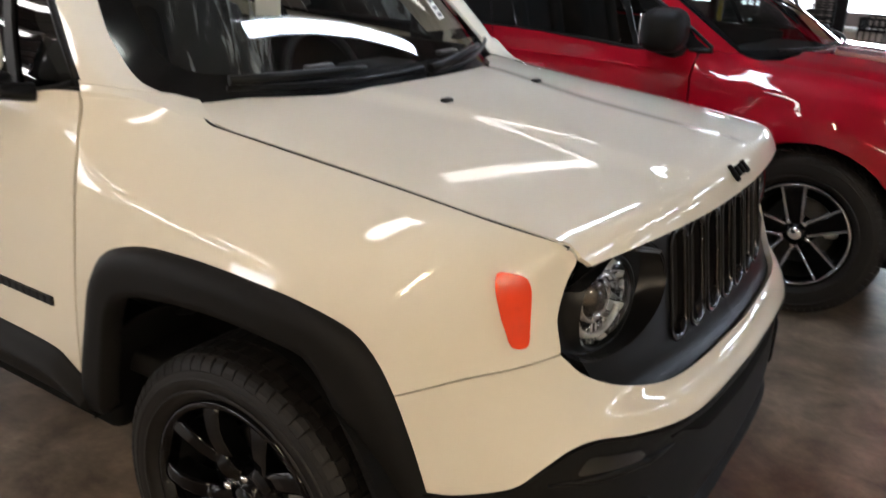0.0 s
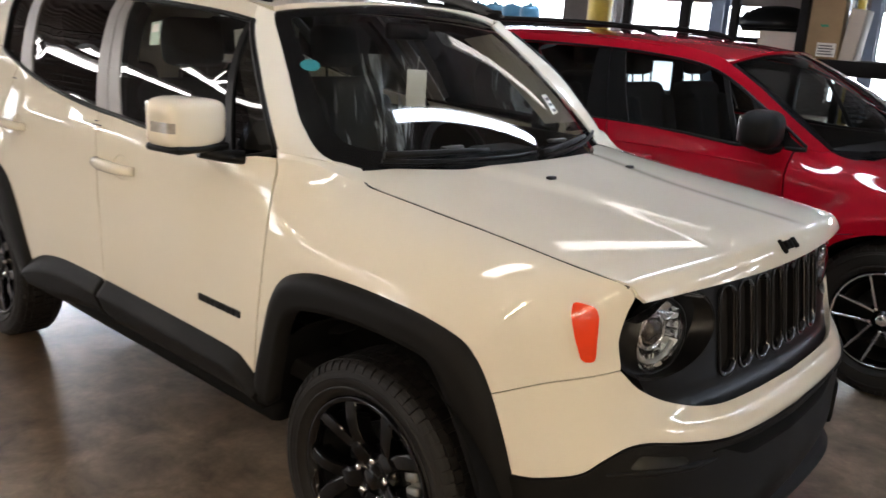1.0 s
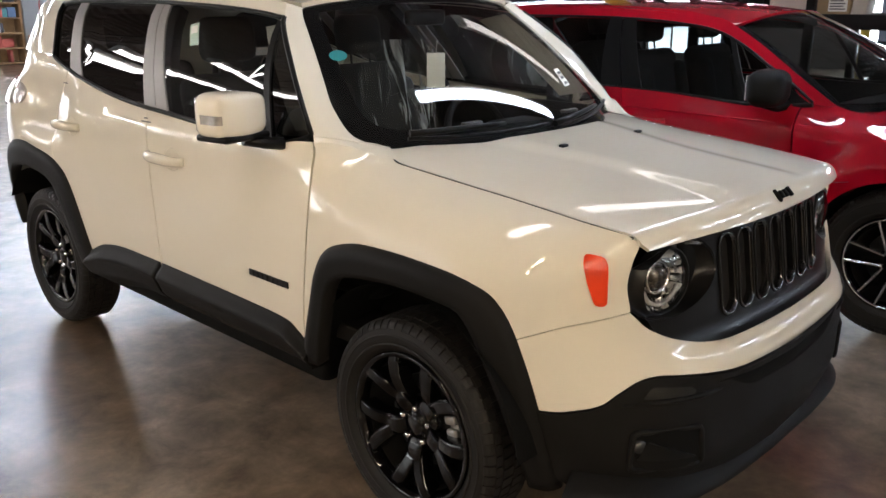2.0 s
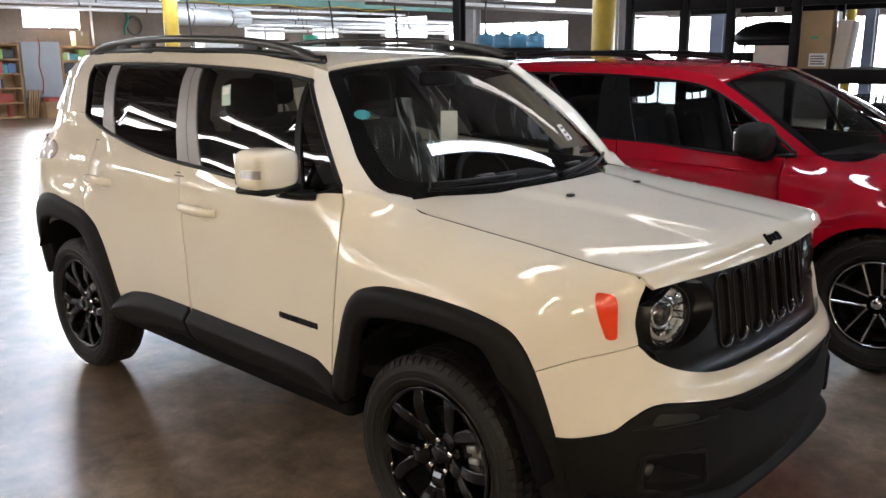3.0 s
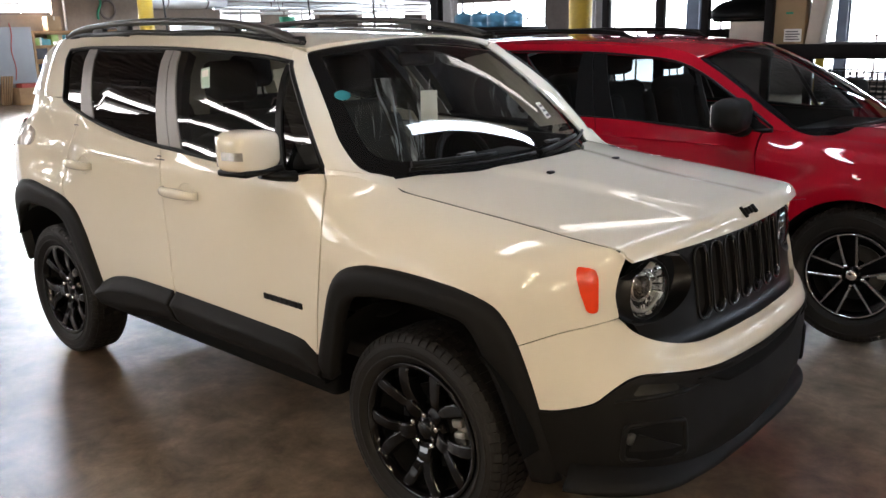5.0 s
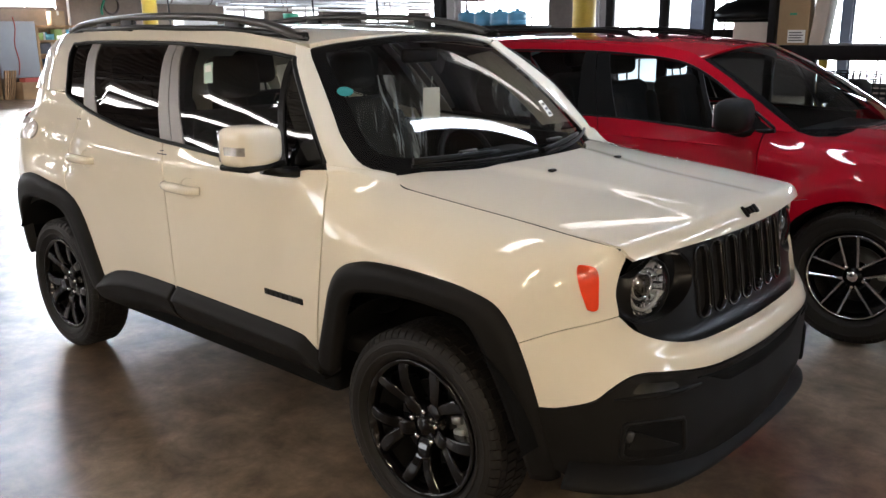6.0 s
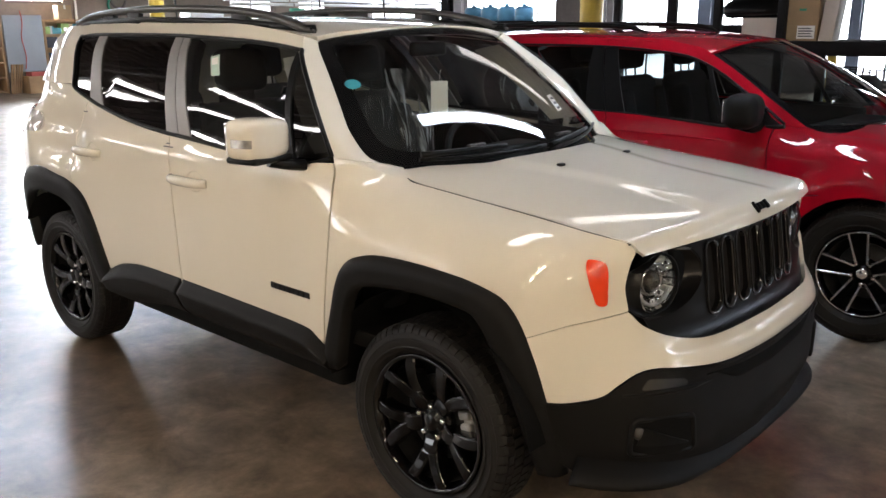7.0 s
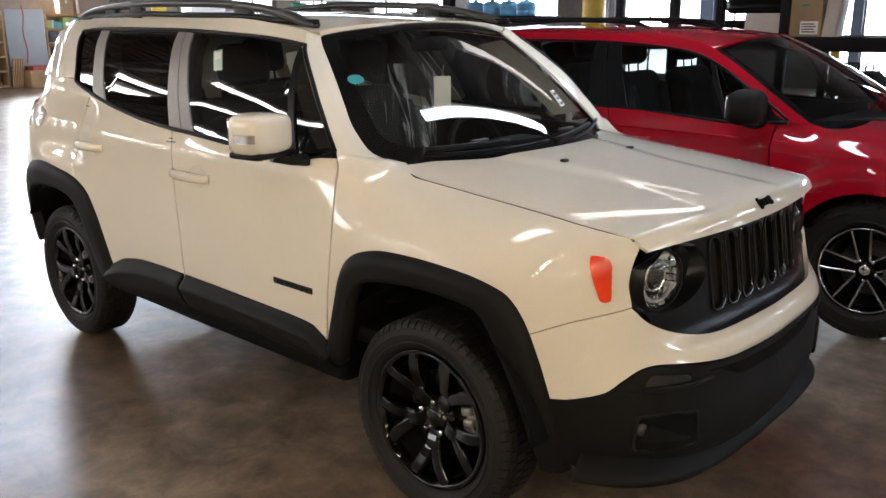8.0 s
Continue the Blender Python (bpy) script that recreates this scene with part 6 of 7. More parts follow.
# ---- the building ----
M_WALL = material("painted_block_wall", (0.24, 0.19, 0.15), 0.8, var=0.3, scale=1.2, bump=0.2, bscale=30)
M_CEIL = material("ceiling_deck", (0.175, 0.132, 0.122), 0.8, var=0.25, scale=1.5)
M_JOIST = material("joist_steel", (0.13, 0.10, 0.09), 0.6, var=0.25, scale=5)
M_TUBE = glowing("cool_fluorescent_tube", (0.73, 0.85, 1.0), 36.0)
M_DIM = glowing("ageing_fluorescent_tube", (1.0, 0.97, 0.95), 20.0)
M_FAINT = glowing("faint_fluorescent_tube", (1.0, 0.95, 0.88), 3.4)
M_WARM = glowing("warm_fluorescent_tube", (1.0, 0.84, 0.60), 74.0)
M_FIXTURE = material("white_lamp_housing", (0.75, 0.74, 0.72), 0.4, var=0.05, scale=9)
M_DOORDAY = glowing("bright_yard_haze", (0.95, 0.97, 1.0), 1.35)
M_DAY = glowing("hazy_daylight", (0.90, 0.95, 1.0), 10.0)


def concrete():
    """Sealed concrete: brown and grey patches, worn gloss, fine pits."""
    m = material("sealed_concrete", (0.2, 0.17, 0.14), 0.22)
    n, l = m.node_tree.nodes, m.node_tree.links
    b = n["Principled BSDF"]
    geo = n.new("ShaderNodeNewGeometry")
    def noise_at(scale, detail, rough=0.5, dist=0.0):
        t = n.new("ShaderNodeTexNoise")
        t.inputs["Scale"].default_value, t.inputs["Detail"].default_value = scale, detail
        t.inputs["Roughness"].default_value, t.inputs["Distortion"].default_value = rough, dist
        l.new(geo.outputs["Position"], t.inputs[0])
        return t.outputs[0]
    def ramp(src, stops):
        r = n.new("ShaderNodeValToRGB")
        while len(r.color_ramp.elements) < len(stops):
            r.color_ramp.elements.new(0.5)
        for e, (p, c) in zip(r.color_ramp.elements, stops):
            e.position, e.color = p, (*c, 1)
        l.new(src, r.inputs[0])
        return r.outputs[0]
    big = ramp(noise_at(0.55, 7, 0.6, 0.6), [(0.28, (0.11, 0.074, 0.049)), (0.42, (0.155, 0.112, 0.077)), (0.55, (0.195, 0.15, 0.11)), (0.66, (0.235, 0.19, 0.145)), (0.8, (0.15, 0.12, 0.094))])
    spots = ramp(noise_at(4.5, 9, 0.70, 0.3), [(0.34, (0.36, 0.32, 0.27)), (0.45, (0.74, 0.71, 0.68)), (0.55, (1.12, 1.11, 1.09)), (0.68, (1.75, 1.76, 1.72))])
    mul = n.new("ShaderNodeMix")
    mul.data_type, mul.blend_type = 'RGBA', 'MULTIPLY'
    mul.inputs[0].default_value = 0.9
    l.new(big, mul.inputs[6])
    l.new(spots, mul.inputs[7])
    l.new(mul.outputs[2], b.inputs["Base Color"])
    rr = ramp(noise_at(2.3, 5, 0.6, 0.3), [(0.3, (0.30,) * 3), (0.5, (0.34,) * 3), (0.68, (0.40,) * 3), (0.8, (0.46,) * 3)])
    l.new(rr, b.inputs["Roughness"])
    l.new(ramp(noise_at(3.1, 5, 0.6, 0.2), [(0.32, (0.20,) * 3), (0.5, (0.235,) * 3), (0.66, (0.255,) * 3), (0.78, (0.268,) * 3)]), b.inputs["Coat Roughness"])
    l.new(ramp(noise_at(11.0, 7, 0.68, 0.3), [(0.30, (0.25,) * 3), (0.40, (0.72,) * 3), (0.5, (0.92,) * 3), (0.66, (1.0,) * 3)]), b.inputs["Coat Weight"])
    bp = n.new("ShaderNodeBump")
    bp.inputs["Strength"].default_value, bp.inputs["Distance"].default_value = 0.10, 0.0006
    l.new(noise_at(70.0, 5, 0.6), bp.inputs["Height"])
    l.new(bp.outputs[0], b.inputs["Normal"])
    b.inputs["Coat Weight"].default_value, b.inputs["Coat Roughness"].default_value = 0.9, 0.15
    return m


M_FLOOR = concrete()
X0, X1, Y0, Y1, H = -21.6, 12.0, -12.0, 18.0, 3.3
floor = thing("floor", "worn brown sealed concrete floor slabs with saw-cut joints", "floor", kind="structure")
part("subfloor", box((X0 - 0.3, Y0 - 0.3, -0.2), (X1 + 0.3, Y1 + 0.3, -0.012)), M_UNDER, floor)
xs = [X0, -14.0, -5.6, 5.0, X1]
ys = [Y0, -6.0, 9.5, Y1]
for a, b_ in zip(xs, xs[1:]):
    for c, d in zip(ys, ys[1:]):
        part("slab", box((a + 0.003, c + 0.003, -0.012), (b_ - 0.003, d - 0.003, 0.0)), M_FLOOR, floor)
deck = box((X0 - 0.3, Y0 - 0.3, H + 0.05), (X1 + 0.3, Y1 + 0.3, H + 0.25))
x = X0
last = None
while x < X1:
    for dx, dz in ((0.0, 0.0), (0.07, 0.0), (0.1, 0.04), (0.17, 0.04)):
        pair_ = [deck.verts.new((x + dx, y, H + dz)) for y in (Y0, Y1)]
        if last:
            deck.faces.new((last[0], last[1], pair_[1], pair_[0]))
        last = pair_
    x += 0.2
solo("ceiling", deck, M_CEIL, "brown painted corrugated ceiling deck", "ceiling", kind="structure")


M_DARKWALL = material("dark_block_wall", (0.115, 0.095, 0.085), 0.8, var=0.35, scale=1.1, bump=0.2, bscale=30)


def wall(name, axis, at, lo, hi, holes, label, mat=M_WALL):
    """A wall across axis at that place, with rectangular openings (a0, a1, z0, z1)."""
    bm = bmesh.new()
    t = 0.25 if at > 0 else -0.25
    cuts = sorted({lo, hi, *[h[0] for h in holes], *[h[1] for h in holes]})
    for a, b in zip(cuts, cuts[1:]):
        spans = sorted((h[2], h[3]) for h in holes if h[0] <= a and h[1] >= b)
        z = 0.0
        for s0, s1 in spans + [(H, H)]:
            if s0 - z > 0.01:
                if axis == 0:
                    box((min(at, at + t), a, z), (max(at, at + t), b, s0), bm=bm)
                else:
                    box((a, min(at, at + t), z), (b, max(at, at + t), s0), bm=bm)
            z = s1
    return solo(name, bm, mat, label, "wall", kind="structure")


WEST = [(-3.4, 5.0, 0.0, 2.9), (6.55, 8.04, 2.22, 2.77), (13.3, 15.0, 1.95, 2.55), (16.0, 17.3, 1.9, 2.55)]
NORTH = [(-20.4, -18.2, 1.8, 2.75), (-17.4, -12.65, 1.35, 2.45), (-10.5, -8.3, 0.15, 2.45), (-8.05, -6.3, 1.2, 2.4), (-5.3, -4.7, 0.3, 2.35), (-4.5, -2.6, 0.3, 2.35), (-2.0, 0.5, 0.3, 2.35)]
wall("wall_west", 0, X0, Y0, Y1, WEST, "stained block wall with a wide open doorway")
wall("wall_east", 0, X1, Y0, Y1, [], "plain block wall")
wall("wall_south", 1, Y0, X0, X1, [(-9.5, -6.0, 1.2, 2.7)], "block wall with one added window, out of view")
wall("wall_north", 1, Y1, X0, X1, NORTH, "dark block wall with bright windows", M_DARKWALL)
solo("ground", box((-80, -80, -0.4), (80, 80, -0.25)), material("asphalt", (0.06, 0.06, 0.06), 0.9, var=0.2, scale=3), "grey asphalt yard", "ground", kind="structure")
for nm, lo, hi in (("backdrop", (X0 - 3.2, -8, -0.2), (X0 - 3.1, 22, 5)), ("backdrop", (X0 - 3, 21.1, -0.2), (6, 21.2, 5))):
    solo(nm, box(lo, hi), M_DAY if lo[1] > 0 else M_DOORDAY, "hazy bright daylight outside", "backdrop", kind="structure")


def window(name, axis, at, a0, a1, z0, z1, panes):
    ob = thing(name, "dusty window with dark metal bars", "window", kind="structure")
    bm = bmesh.new()
    d = 0.12 if at > 0 else -0.12
    def bar(p0, p1, q0, q1):
        if axis == 0:
            box((at + d - 0.03, p0, q0), (at + d + 0.03, p1, q1), bm=bm)
        else:
            box((p0, at + d - 0.03, q0), (p1, at + d + 0.03, q1), bm=bm)
    bar(a0, a1, z0, z0 + 0.05)
    bar(a0, a1, z1 - 0.05, z1)
    for k in range(panes + 1):
        a = a0 + (a1 - a0) * k / panes
        bar(max(a0, a - 0.014), min(a1, a + 0.014), z0 + 0.05, z1 - 0.05)
    bar(a0, a1, (z0 + z1) / 2 - 0.015, (z0 + z1) / 2 + 0.015)
    part("window_frame", bm, M_JOIST, ob)


for k, h in enumerate(WEST[1:]):
    window("window_%d" % (k + 1), 0, X0, *h, 2)
for k, h in enumerate(NORTH):
    window("window_%d" % (k + 5), 1, Y1, *h, max(1, round((h[1] - h[0]) / 0.65)))
k = 0
y = Y0 + 0.7
while y < Y1:
    bm = box((X0, y - 0.04, H - 0.05), (X1, y + 0.04, H + 0.01))
    box((X0, y - 0.04, H - 0.32), (X1, y + 0.04, H - 0.28), bm=bm)
    x, up = X0, True
    while x < X1 - 0.35:
        tube([(x, y, H - 0.30 if up else H - 0.03), (x + 0.32, y, H - 0.03 if up else H - 0.30)], 0.012, 4, bm=bm)
        x, up = x + 0.32, not up
    solo("roof_joist", bm, M_JOIST, "brown open-web steel roof joist", "joist", group="roof joists", kind="structure")
    y += 1.3


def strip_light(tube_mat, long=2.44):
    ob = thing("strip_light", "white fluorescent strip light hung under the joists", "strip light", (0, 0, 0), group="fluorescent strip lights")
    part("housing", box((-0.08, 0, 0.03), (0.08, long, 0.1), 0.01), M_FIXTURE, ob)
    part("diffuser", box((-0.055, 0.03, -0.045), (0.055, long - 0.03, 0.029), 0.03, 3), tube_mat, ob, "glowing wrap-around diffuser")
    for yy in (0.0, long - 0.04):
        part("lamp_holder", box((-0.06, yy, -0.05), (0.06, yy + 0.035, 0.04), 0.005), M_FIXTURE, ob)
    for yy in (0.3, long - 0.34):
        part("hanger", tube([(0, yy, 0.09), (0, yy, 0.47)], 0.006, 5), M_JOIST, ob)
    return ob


first_lamp, warm_lamp, dim_lamp = strip_light(M_TUBE), strip_light(M_WARM), strip_light(M_DIM)
LAMP_Z = H - 0.46
NORTH_Y = [0.2 + 3.3 * j for j in range(5)]
SOUTH_Y = [-4.64 - 3.3 * j for j in range(3)]
spots = [(x, y, LAMP_Z) for x in (-16.7, -11.6, -6.1, -0.07, 4.6, 9.4) for y in NORTH_Y if (x, y) != (-0.07, NORTH_Y[1])]
spots += [(x, y, LAMP_Z) for x in (-16.7, -12.5, -6.1, -4.4, 4.6, 9.4) for y in SOUTH_Y]
spots += [(0.7, y, LAMP_Z) for y in (-6.15, -9.45)]
spots += [(-9.0, -7.6, LAMP_Z), (-9.0, -2.9, LAMP_Z), (-7.4, -0.7, LAMP_Z)]
warm = [s for s in spots if s[1] < -0.9 and s[0] > -3]
dim = [s for s in spots if s[1] < -2.5 and s[0] <= -3]
cool = [s for s in spots if s not in warm and s not in dim]
# unseen lamps, added for the bonnet's V streak and the wing's bright blob
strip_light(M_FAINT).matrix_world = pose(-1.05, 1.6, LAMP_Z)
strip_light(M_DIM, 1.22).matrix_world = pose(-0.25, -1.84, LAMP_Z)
for lamp0, places in ((first_lamp, cool), (warm_lamp, warm), (dim_lamp, dim)):
    lamp0.matrix_world = pose(*places[0])
    for s in places[1:]:
        copy_thing(lamp0, pose(*s))

# unseen lamp, added to put a bright patch in the rear glass
bay = thing("high_bay_light", "white four-tube lamp, added out of view under the joists", "ceiling light", (-7.15, -2.85, LAMP_Z))
part("housing", box((-0.30, -0.48, 0.04), (0.30, 0.48, 0.12), 0.012), M_FIXTURE, bay)
for x in (-0.21, -0.07, 0.07, 0.21):
    part("tube", tube([(x, -0.44, 0.0), (x, 0.0, 0.0), (x, 0.44, 0.0)], 0.025, 10), M_DIM, bay, "glowing fluorescent tube")
for y in (-0.45, 0.45):
    part("hanger", tube([(0, y, 0.11), (0, y, 0.47)], 0.006, 5), M_JOIST, bay)

# ---- things in the background ----
M_YELLOW = material("yellow_safety_paint", (0.50, 0.33, 0.03), 0.5, var=0.25, scale=5)
M_COLGREY = material("grey_column_paint", (0.30, 0.28, 0.27), 0.6, var=0.2, scale=4)
M_DARKST = material("dark_rack_steel", (0.007, 0.006, 0.006), 0.6, spec=0.12, var=0.3, scale=6)
M_CARD = material("brown_cardboard", (0.33, 0.23, 0.13), 0.8, var=0.12, scale=6, bump=0.15, bscale=80)
M_CARD2 = material("pale_cardboard", (0.52, 0.46, 0.40), 0.8, var=0.1, scale=6)
M_TAPE = material("packing_tape", (0.62, 0.58, 0.48), 0.35, var=0.05, scale=9)
M_BLUE = material("blue_plastic", (0.05, 0.17, 0.27), 0.35, var=0.1, scale=6)
M_GREEN = material("green_beam_paint", (0.09, 0.22, 0.18), 0.5, var=0.2, scale=4)
M_PIPE = material("galvanised_pipe", (0.62, 0.62, 0.63), 0.35, metal=0.4, var=0.12, scale=7)
M_WOOD = material("raw_wood", (0.36, 0.22, 0.11), 0.7, var=0.25, scale=5)
M_BOARD = material("grey_painted_sheet_steel", (0.30, 0.32, 0.34), 0.45, var=0.07, scale=3)
M_CABLE = material("black_cable", (0.015, 0.015, 0.015), 0.6, var=0.1, scale=9)
M_CORD = material("red_cord", (0.42, 0.05, 0.04), 0.6, var=0.1, scale=9)
M_GREENP = material("green_plastic", (0.03, 0.28, 0.16), 0.4, var=0.1, scale=9)
BOOKS = [material("carton_%s" % n, c, 0.6, var=0.12, scale=9) for n, c in (("white", (0.7, 0.68, 0.64)), ("blue", (0.12, 0.2, 0.36)), ("teal", (0.1, 0.3, 0.33)), ("red", (0.45, 0.09, 0.07)), ("tan", (0.45, 0.32, 0.2)), ("green", (0.3, 0.42, 0.12)), ("black", (0.05, 0.05, 0.06)))]


def column(x, y, r, mat, label, paint=None):
    ob = thing("column", label, "column", (x, y, 0))
    part("shaft", lathe([(0.0, 0.0), (r, 0.0), (r, H), (0.0, H)], 20, "z"), mat, ob)
    part("base_plate", box((-r * 1.7, -r * 1.7, 0), (r * 1.7, r * 1.7, 0.02), 0.004), M_DARKST, ob)
    if paint:
        part("upper_shaft", lathe([(r + 0.004, 2.55), (r + 0.004, H)], 20, "z"), paint, ob)


def h_column(x, y, w, mat, label):
    ob = thing("steel_column", label, "column", (x, y, 0))
    bm = box((-w / 2, -w / 2, 0), (w / 2, -w / 2 + 0.015, H))
    box((-w / 2, w / 2 - 0.015, 0), (w / 2, w / 2, H), bm=bm)
    box((-0.008, -w / 2 + 0.015, 0), (0.008, w / 2 - 0.015, H), bm=bm)
    part("shaft", bm, mat, ob)
    part("base_plate", box((-w, -w, 0), (w, w, 0.02), 0.004), M_DARKST, ob)


column(-4.68, 7.4, 0.155, M_YELLOW, "round column in yellow safety paint", None)
column(-11.93, 5.2, 0.125, M_YELLOW, "round column in yellow safety paint", None)
h_column(-7.9, 8.1, 0.15, M_DARKST, "dark brown steel H column")
h_column(-8.9, 14.5, 0.32, M_COLGREY, "grey steel H column")
h_column(-13.6, 15.0, 0.3, M_COLGREY, "grey steel H column")
M_COLBLUE = material("slate_blue_column_paint", (0.11, 0.13, 0.175), 0.6, var=0.25, scale=4)
h_column(-5.23, 12.0, 0.24, M_COLBLUE, "blue-grey painted steel column")
h_column(-2.72, 12.0, 0.16, M_COLBLUE, "blue-grey painted steel column")
column(-1.53, 7.4, 0.05, M_YELLOW, "slim yellow painted column", None)

# pallet rack behind the red car
rack = thing("pallet_rack", "dark steel pallet rack loaded with boxes", "storage rack", (0, 0, 0))
RX = (-2.84, -2.24, -1.79, -1.2, 0.05, 1.2, 2.4)
for x in RX:
    for y in (5.0, 6.1):
        if y > 6 and x in (-2.24, -1.79, 0.05):
            continue
        bm = box((x - 0.035, y - 0.035, 0), (x + 0.035, y + 0.035, 2.25), 0.006)
        part("post", bm, M_DARKST, rack)
        part("foot", box((x - 0.08, y - 0.07, 0), (x + 0.08, y + 0.07, 0.012)), M_DARKST, rack)
for z, h in ((0.55, 0.12), (1.45, 0.12), (2.15, 0.17)):
    for y in (5.0, 6.1):
        for a, b_ in zip(RX, RX[1:]):
            part("beam", box((a + 0.045, y - 0.025, z - h), (b_ - 0.045, y + 0.025, z), 0.005), M_DARKST, rack)
    for a, b_ in zip(RX, RX[1:]):
        part("shelf_deck", box((a + 0.05, 5.026, z - 0.025), (b_ - 0.05, 6.074, z), 0.003), M_DARKST, rack)


def carton(name, x, y, z, w, d, h, mat, label, turn=0.0, tape=True, bars=False):
    ob = thing(name, label, "box", (x, y, z), turn)
    part("carton_body", box((-w / 2, -d / 2, 0), (w / 2, d / 2, h), 0.006), mat, ob)
    if tape:
        part("tape", box((-w / 2 - 0.002, -0.025, h * 0.72), (w / 2 + 0.002, 0.025, h + 0.002)), M_TAPE, ob)
    if bars:
        part("label_sheet", box((-w * 0.12, -d / 2 - 0.003, 0.02), (w * 0.42, -d / 2 - 0.0005, 0.13)), M_PAPER, ob, "white paper label")
        for k in range(4):
            part("label_bar", box((-w * 0.08, -d / 2 - 0.005, 0.035 + 0.022 * k), (w * (0.36 - 0.05 * (k % 2)), -d / 2 - 0.0035, 0.046 + 0.022 * k)), M_INK, ob)
        part("printed_mark", box((-w * 0.1, -d / 2 - 0.003, h * 0.52), (w * 0.12, -d / 2 - 0.0005, h * 0.56)), M_GREENP, ob)
    return ob


cb = carton("cardboard_box", -1.095, 5.3, 1.45, 0.27, 0.4, 0.49, M_CARD, "tall brown cardboard box with a paper label", 8, True, True)
fl = box((0.137, -0.18, 0.0), (0.255, 0.15, 0.43), 0.012)
part("open_flap", moved(fl, Matrix.Rotation(radians(6), 4, 'Y')), M_CARD2, cb, "pale open side flap")
carton("cardboard_box", -1.42, 5.3, 1.45, 0.36, 0.45, 0.2, M_CARD2, "low pale cardboard box on the rack", 3, False)
carton("cardboard_box", -2.05, 5.35, 1.45, 0.8, 0.5, 0.14, M_DARKST, "flat dark crate on the rack", 0, False)
dome = bmesh.new()
bmesh.ops.create_uvsphere(dome, u_segments=40, v_segments=20, radius=1)
for v in dome.verts:
    p = v.co
    k = (abs(p.x) ** 3 + abs(p.y) ** 3) ** (1 / 3) if abs(p.x) + abs(p.y) > 1e-6 else 1
    v.co = Vector((p.x * 0.34, p.y * 0.4, p.z * (0.17 if p.z > 0 else 0.05)))
for f in dome.faces:
    f.smooth = True
cargo = thing("roof_cargo_box", "black rounded plastic roof cargo box", "cargo box", (-1.56, 5.4, 1.70))
part("lid", dome, M_TRIM, cargo)
part("lower_tray", lathe([(0.30, -0.05), (0.335, -0.01), (0.34, 0.012), (0.33, 0.02)], 36, "z"), M_CLAD, cargo)
carton("cardboard_box", 0.2, 5.4, 1.45, 0.5, 0.5, 0.3, M_CARD, "brown cardboard box on the rack", 0)
for x in (-0.5, 0.1, -1.9, -2.4):
    carton("cardboard_box", x, 5.5, 0.55, 0.45, 0.5, 0.4, M_CARD if x < 0 else M_CARD2, "brown cardboard box on the lower shelf", 0)


def crate(x, y, z, w, d, h):
    ob = thing("plastic_crate", "black open-mesh plastic crate", "crate", (x, y, z))
    for s, (a, b_) in enumerate((((-w / 2, -d / 2), (w / 2, -d / 2)), ((-w / 2, d / 2), (w / 2, d / 2)), ((-w / 2, -d / 2), (-w / 2, d / 2)), ((w / 2, -d / 2), (w / 2, d / 2)))):
        bm = bmesh.new()
        n = 14
        for k in range(n + 1):
            px, py = a[0] + (b_[0] - a[0]) * k / n, a[1] + (b_[1] - a[1]) * k / n
            tube([(px, py, 0), (px, py, h)], 0.007, 4, bm=bm)
        for k in range(7):
            zz = h * k / 6
            tube([(a[0], a[1], zz), (b_[0], b_[1], zz)], 0.007, 4, bm=bm)
        part("side", bm, M_DARKST, ob)["kind"] = "stuff"
    part("bottom", box((-w / 2, -d / 2, 0), (w / 2, d / 2, 0.012)), M_DARKST, ob)


crate(-0.45, 5.45, 0.95, 0.8, 0.42, 0.26)
crate(0.45, 5.45, 0.55, 0.6, 0.45, 0.5)

# blue jugs on a cabinet
cab = thing("steel_cabinet", "dark steel storage cabinet", "cabinet", (-7.42, 9.0, 0))
part("cabinet_body", box((-0.9, -0.3, 0.0), (0.9, 0.3, 1.66), 0.01), M_DARKST, cab)
for s in (-1, 1):
    d = part("cabinet_door", box((min(0.008 * s, 0.87 * s), -0.318, 0.05), (max(0.008 * s, 0.87 * s), -0.301, 1.6), 0.004), M_DARKST, cab)
    part("handle", box((0.06 * s - 0.012, -0.345, 0.8), (0.06 * s + 0.012, -0.319, 0.95), 0.006), M_PIPE, d)


def jug():
    ob = thing("plastic_jug", "translucent blue plastic water jug on the cabinet", "jug", (0, 0, 0), group="blue jugs")
    part("jug_body", lathe([(0.0, 0.0), (0.145, 0.0), (0.156, 0.012), (0.156, 0.075), (0.149, 0.085), (0.156, 0.095), (0.156, 0.165), (0.148, 0.195), (0.112, 0.225), (0.035, 0.238), (0.035, 0.255), (0.0, 0.255)], 28, "z"), M_BLUE, ob)
    part("cap", lathe([(0.039, 0.242), (0.039, 0.27), (0.0, 0.27)], 16, "z"), M_BLUE, ob)
    return ob


j0 = jug()
j0.matrix_world = pose(-8.0, 8.9, 1.66)
for k in range(1, 4):
    copy_thing(j0, pose(-8.0 + 0.36 * k, 8.9, 1.66))

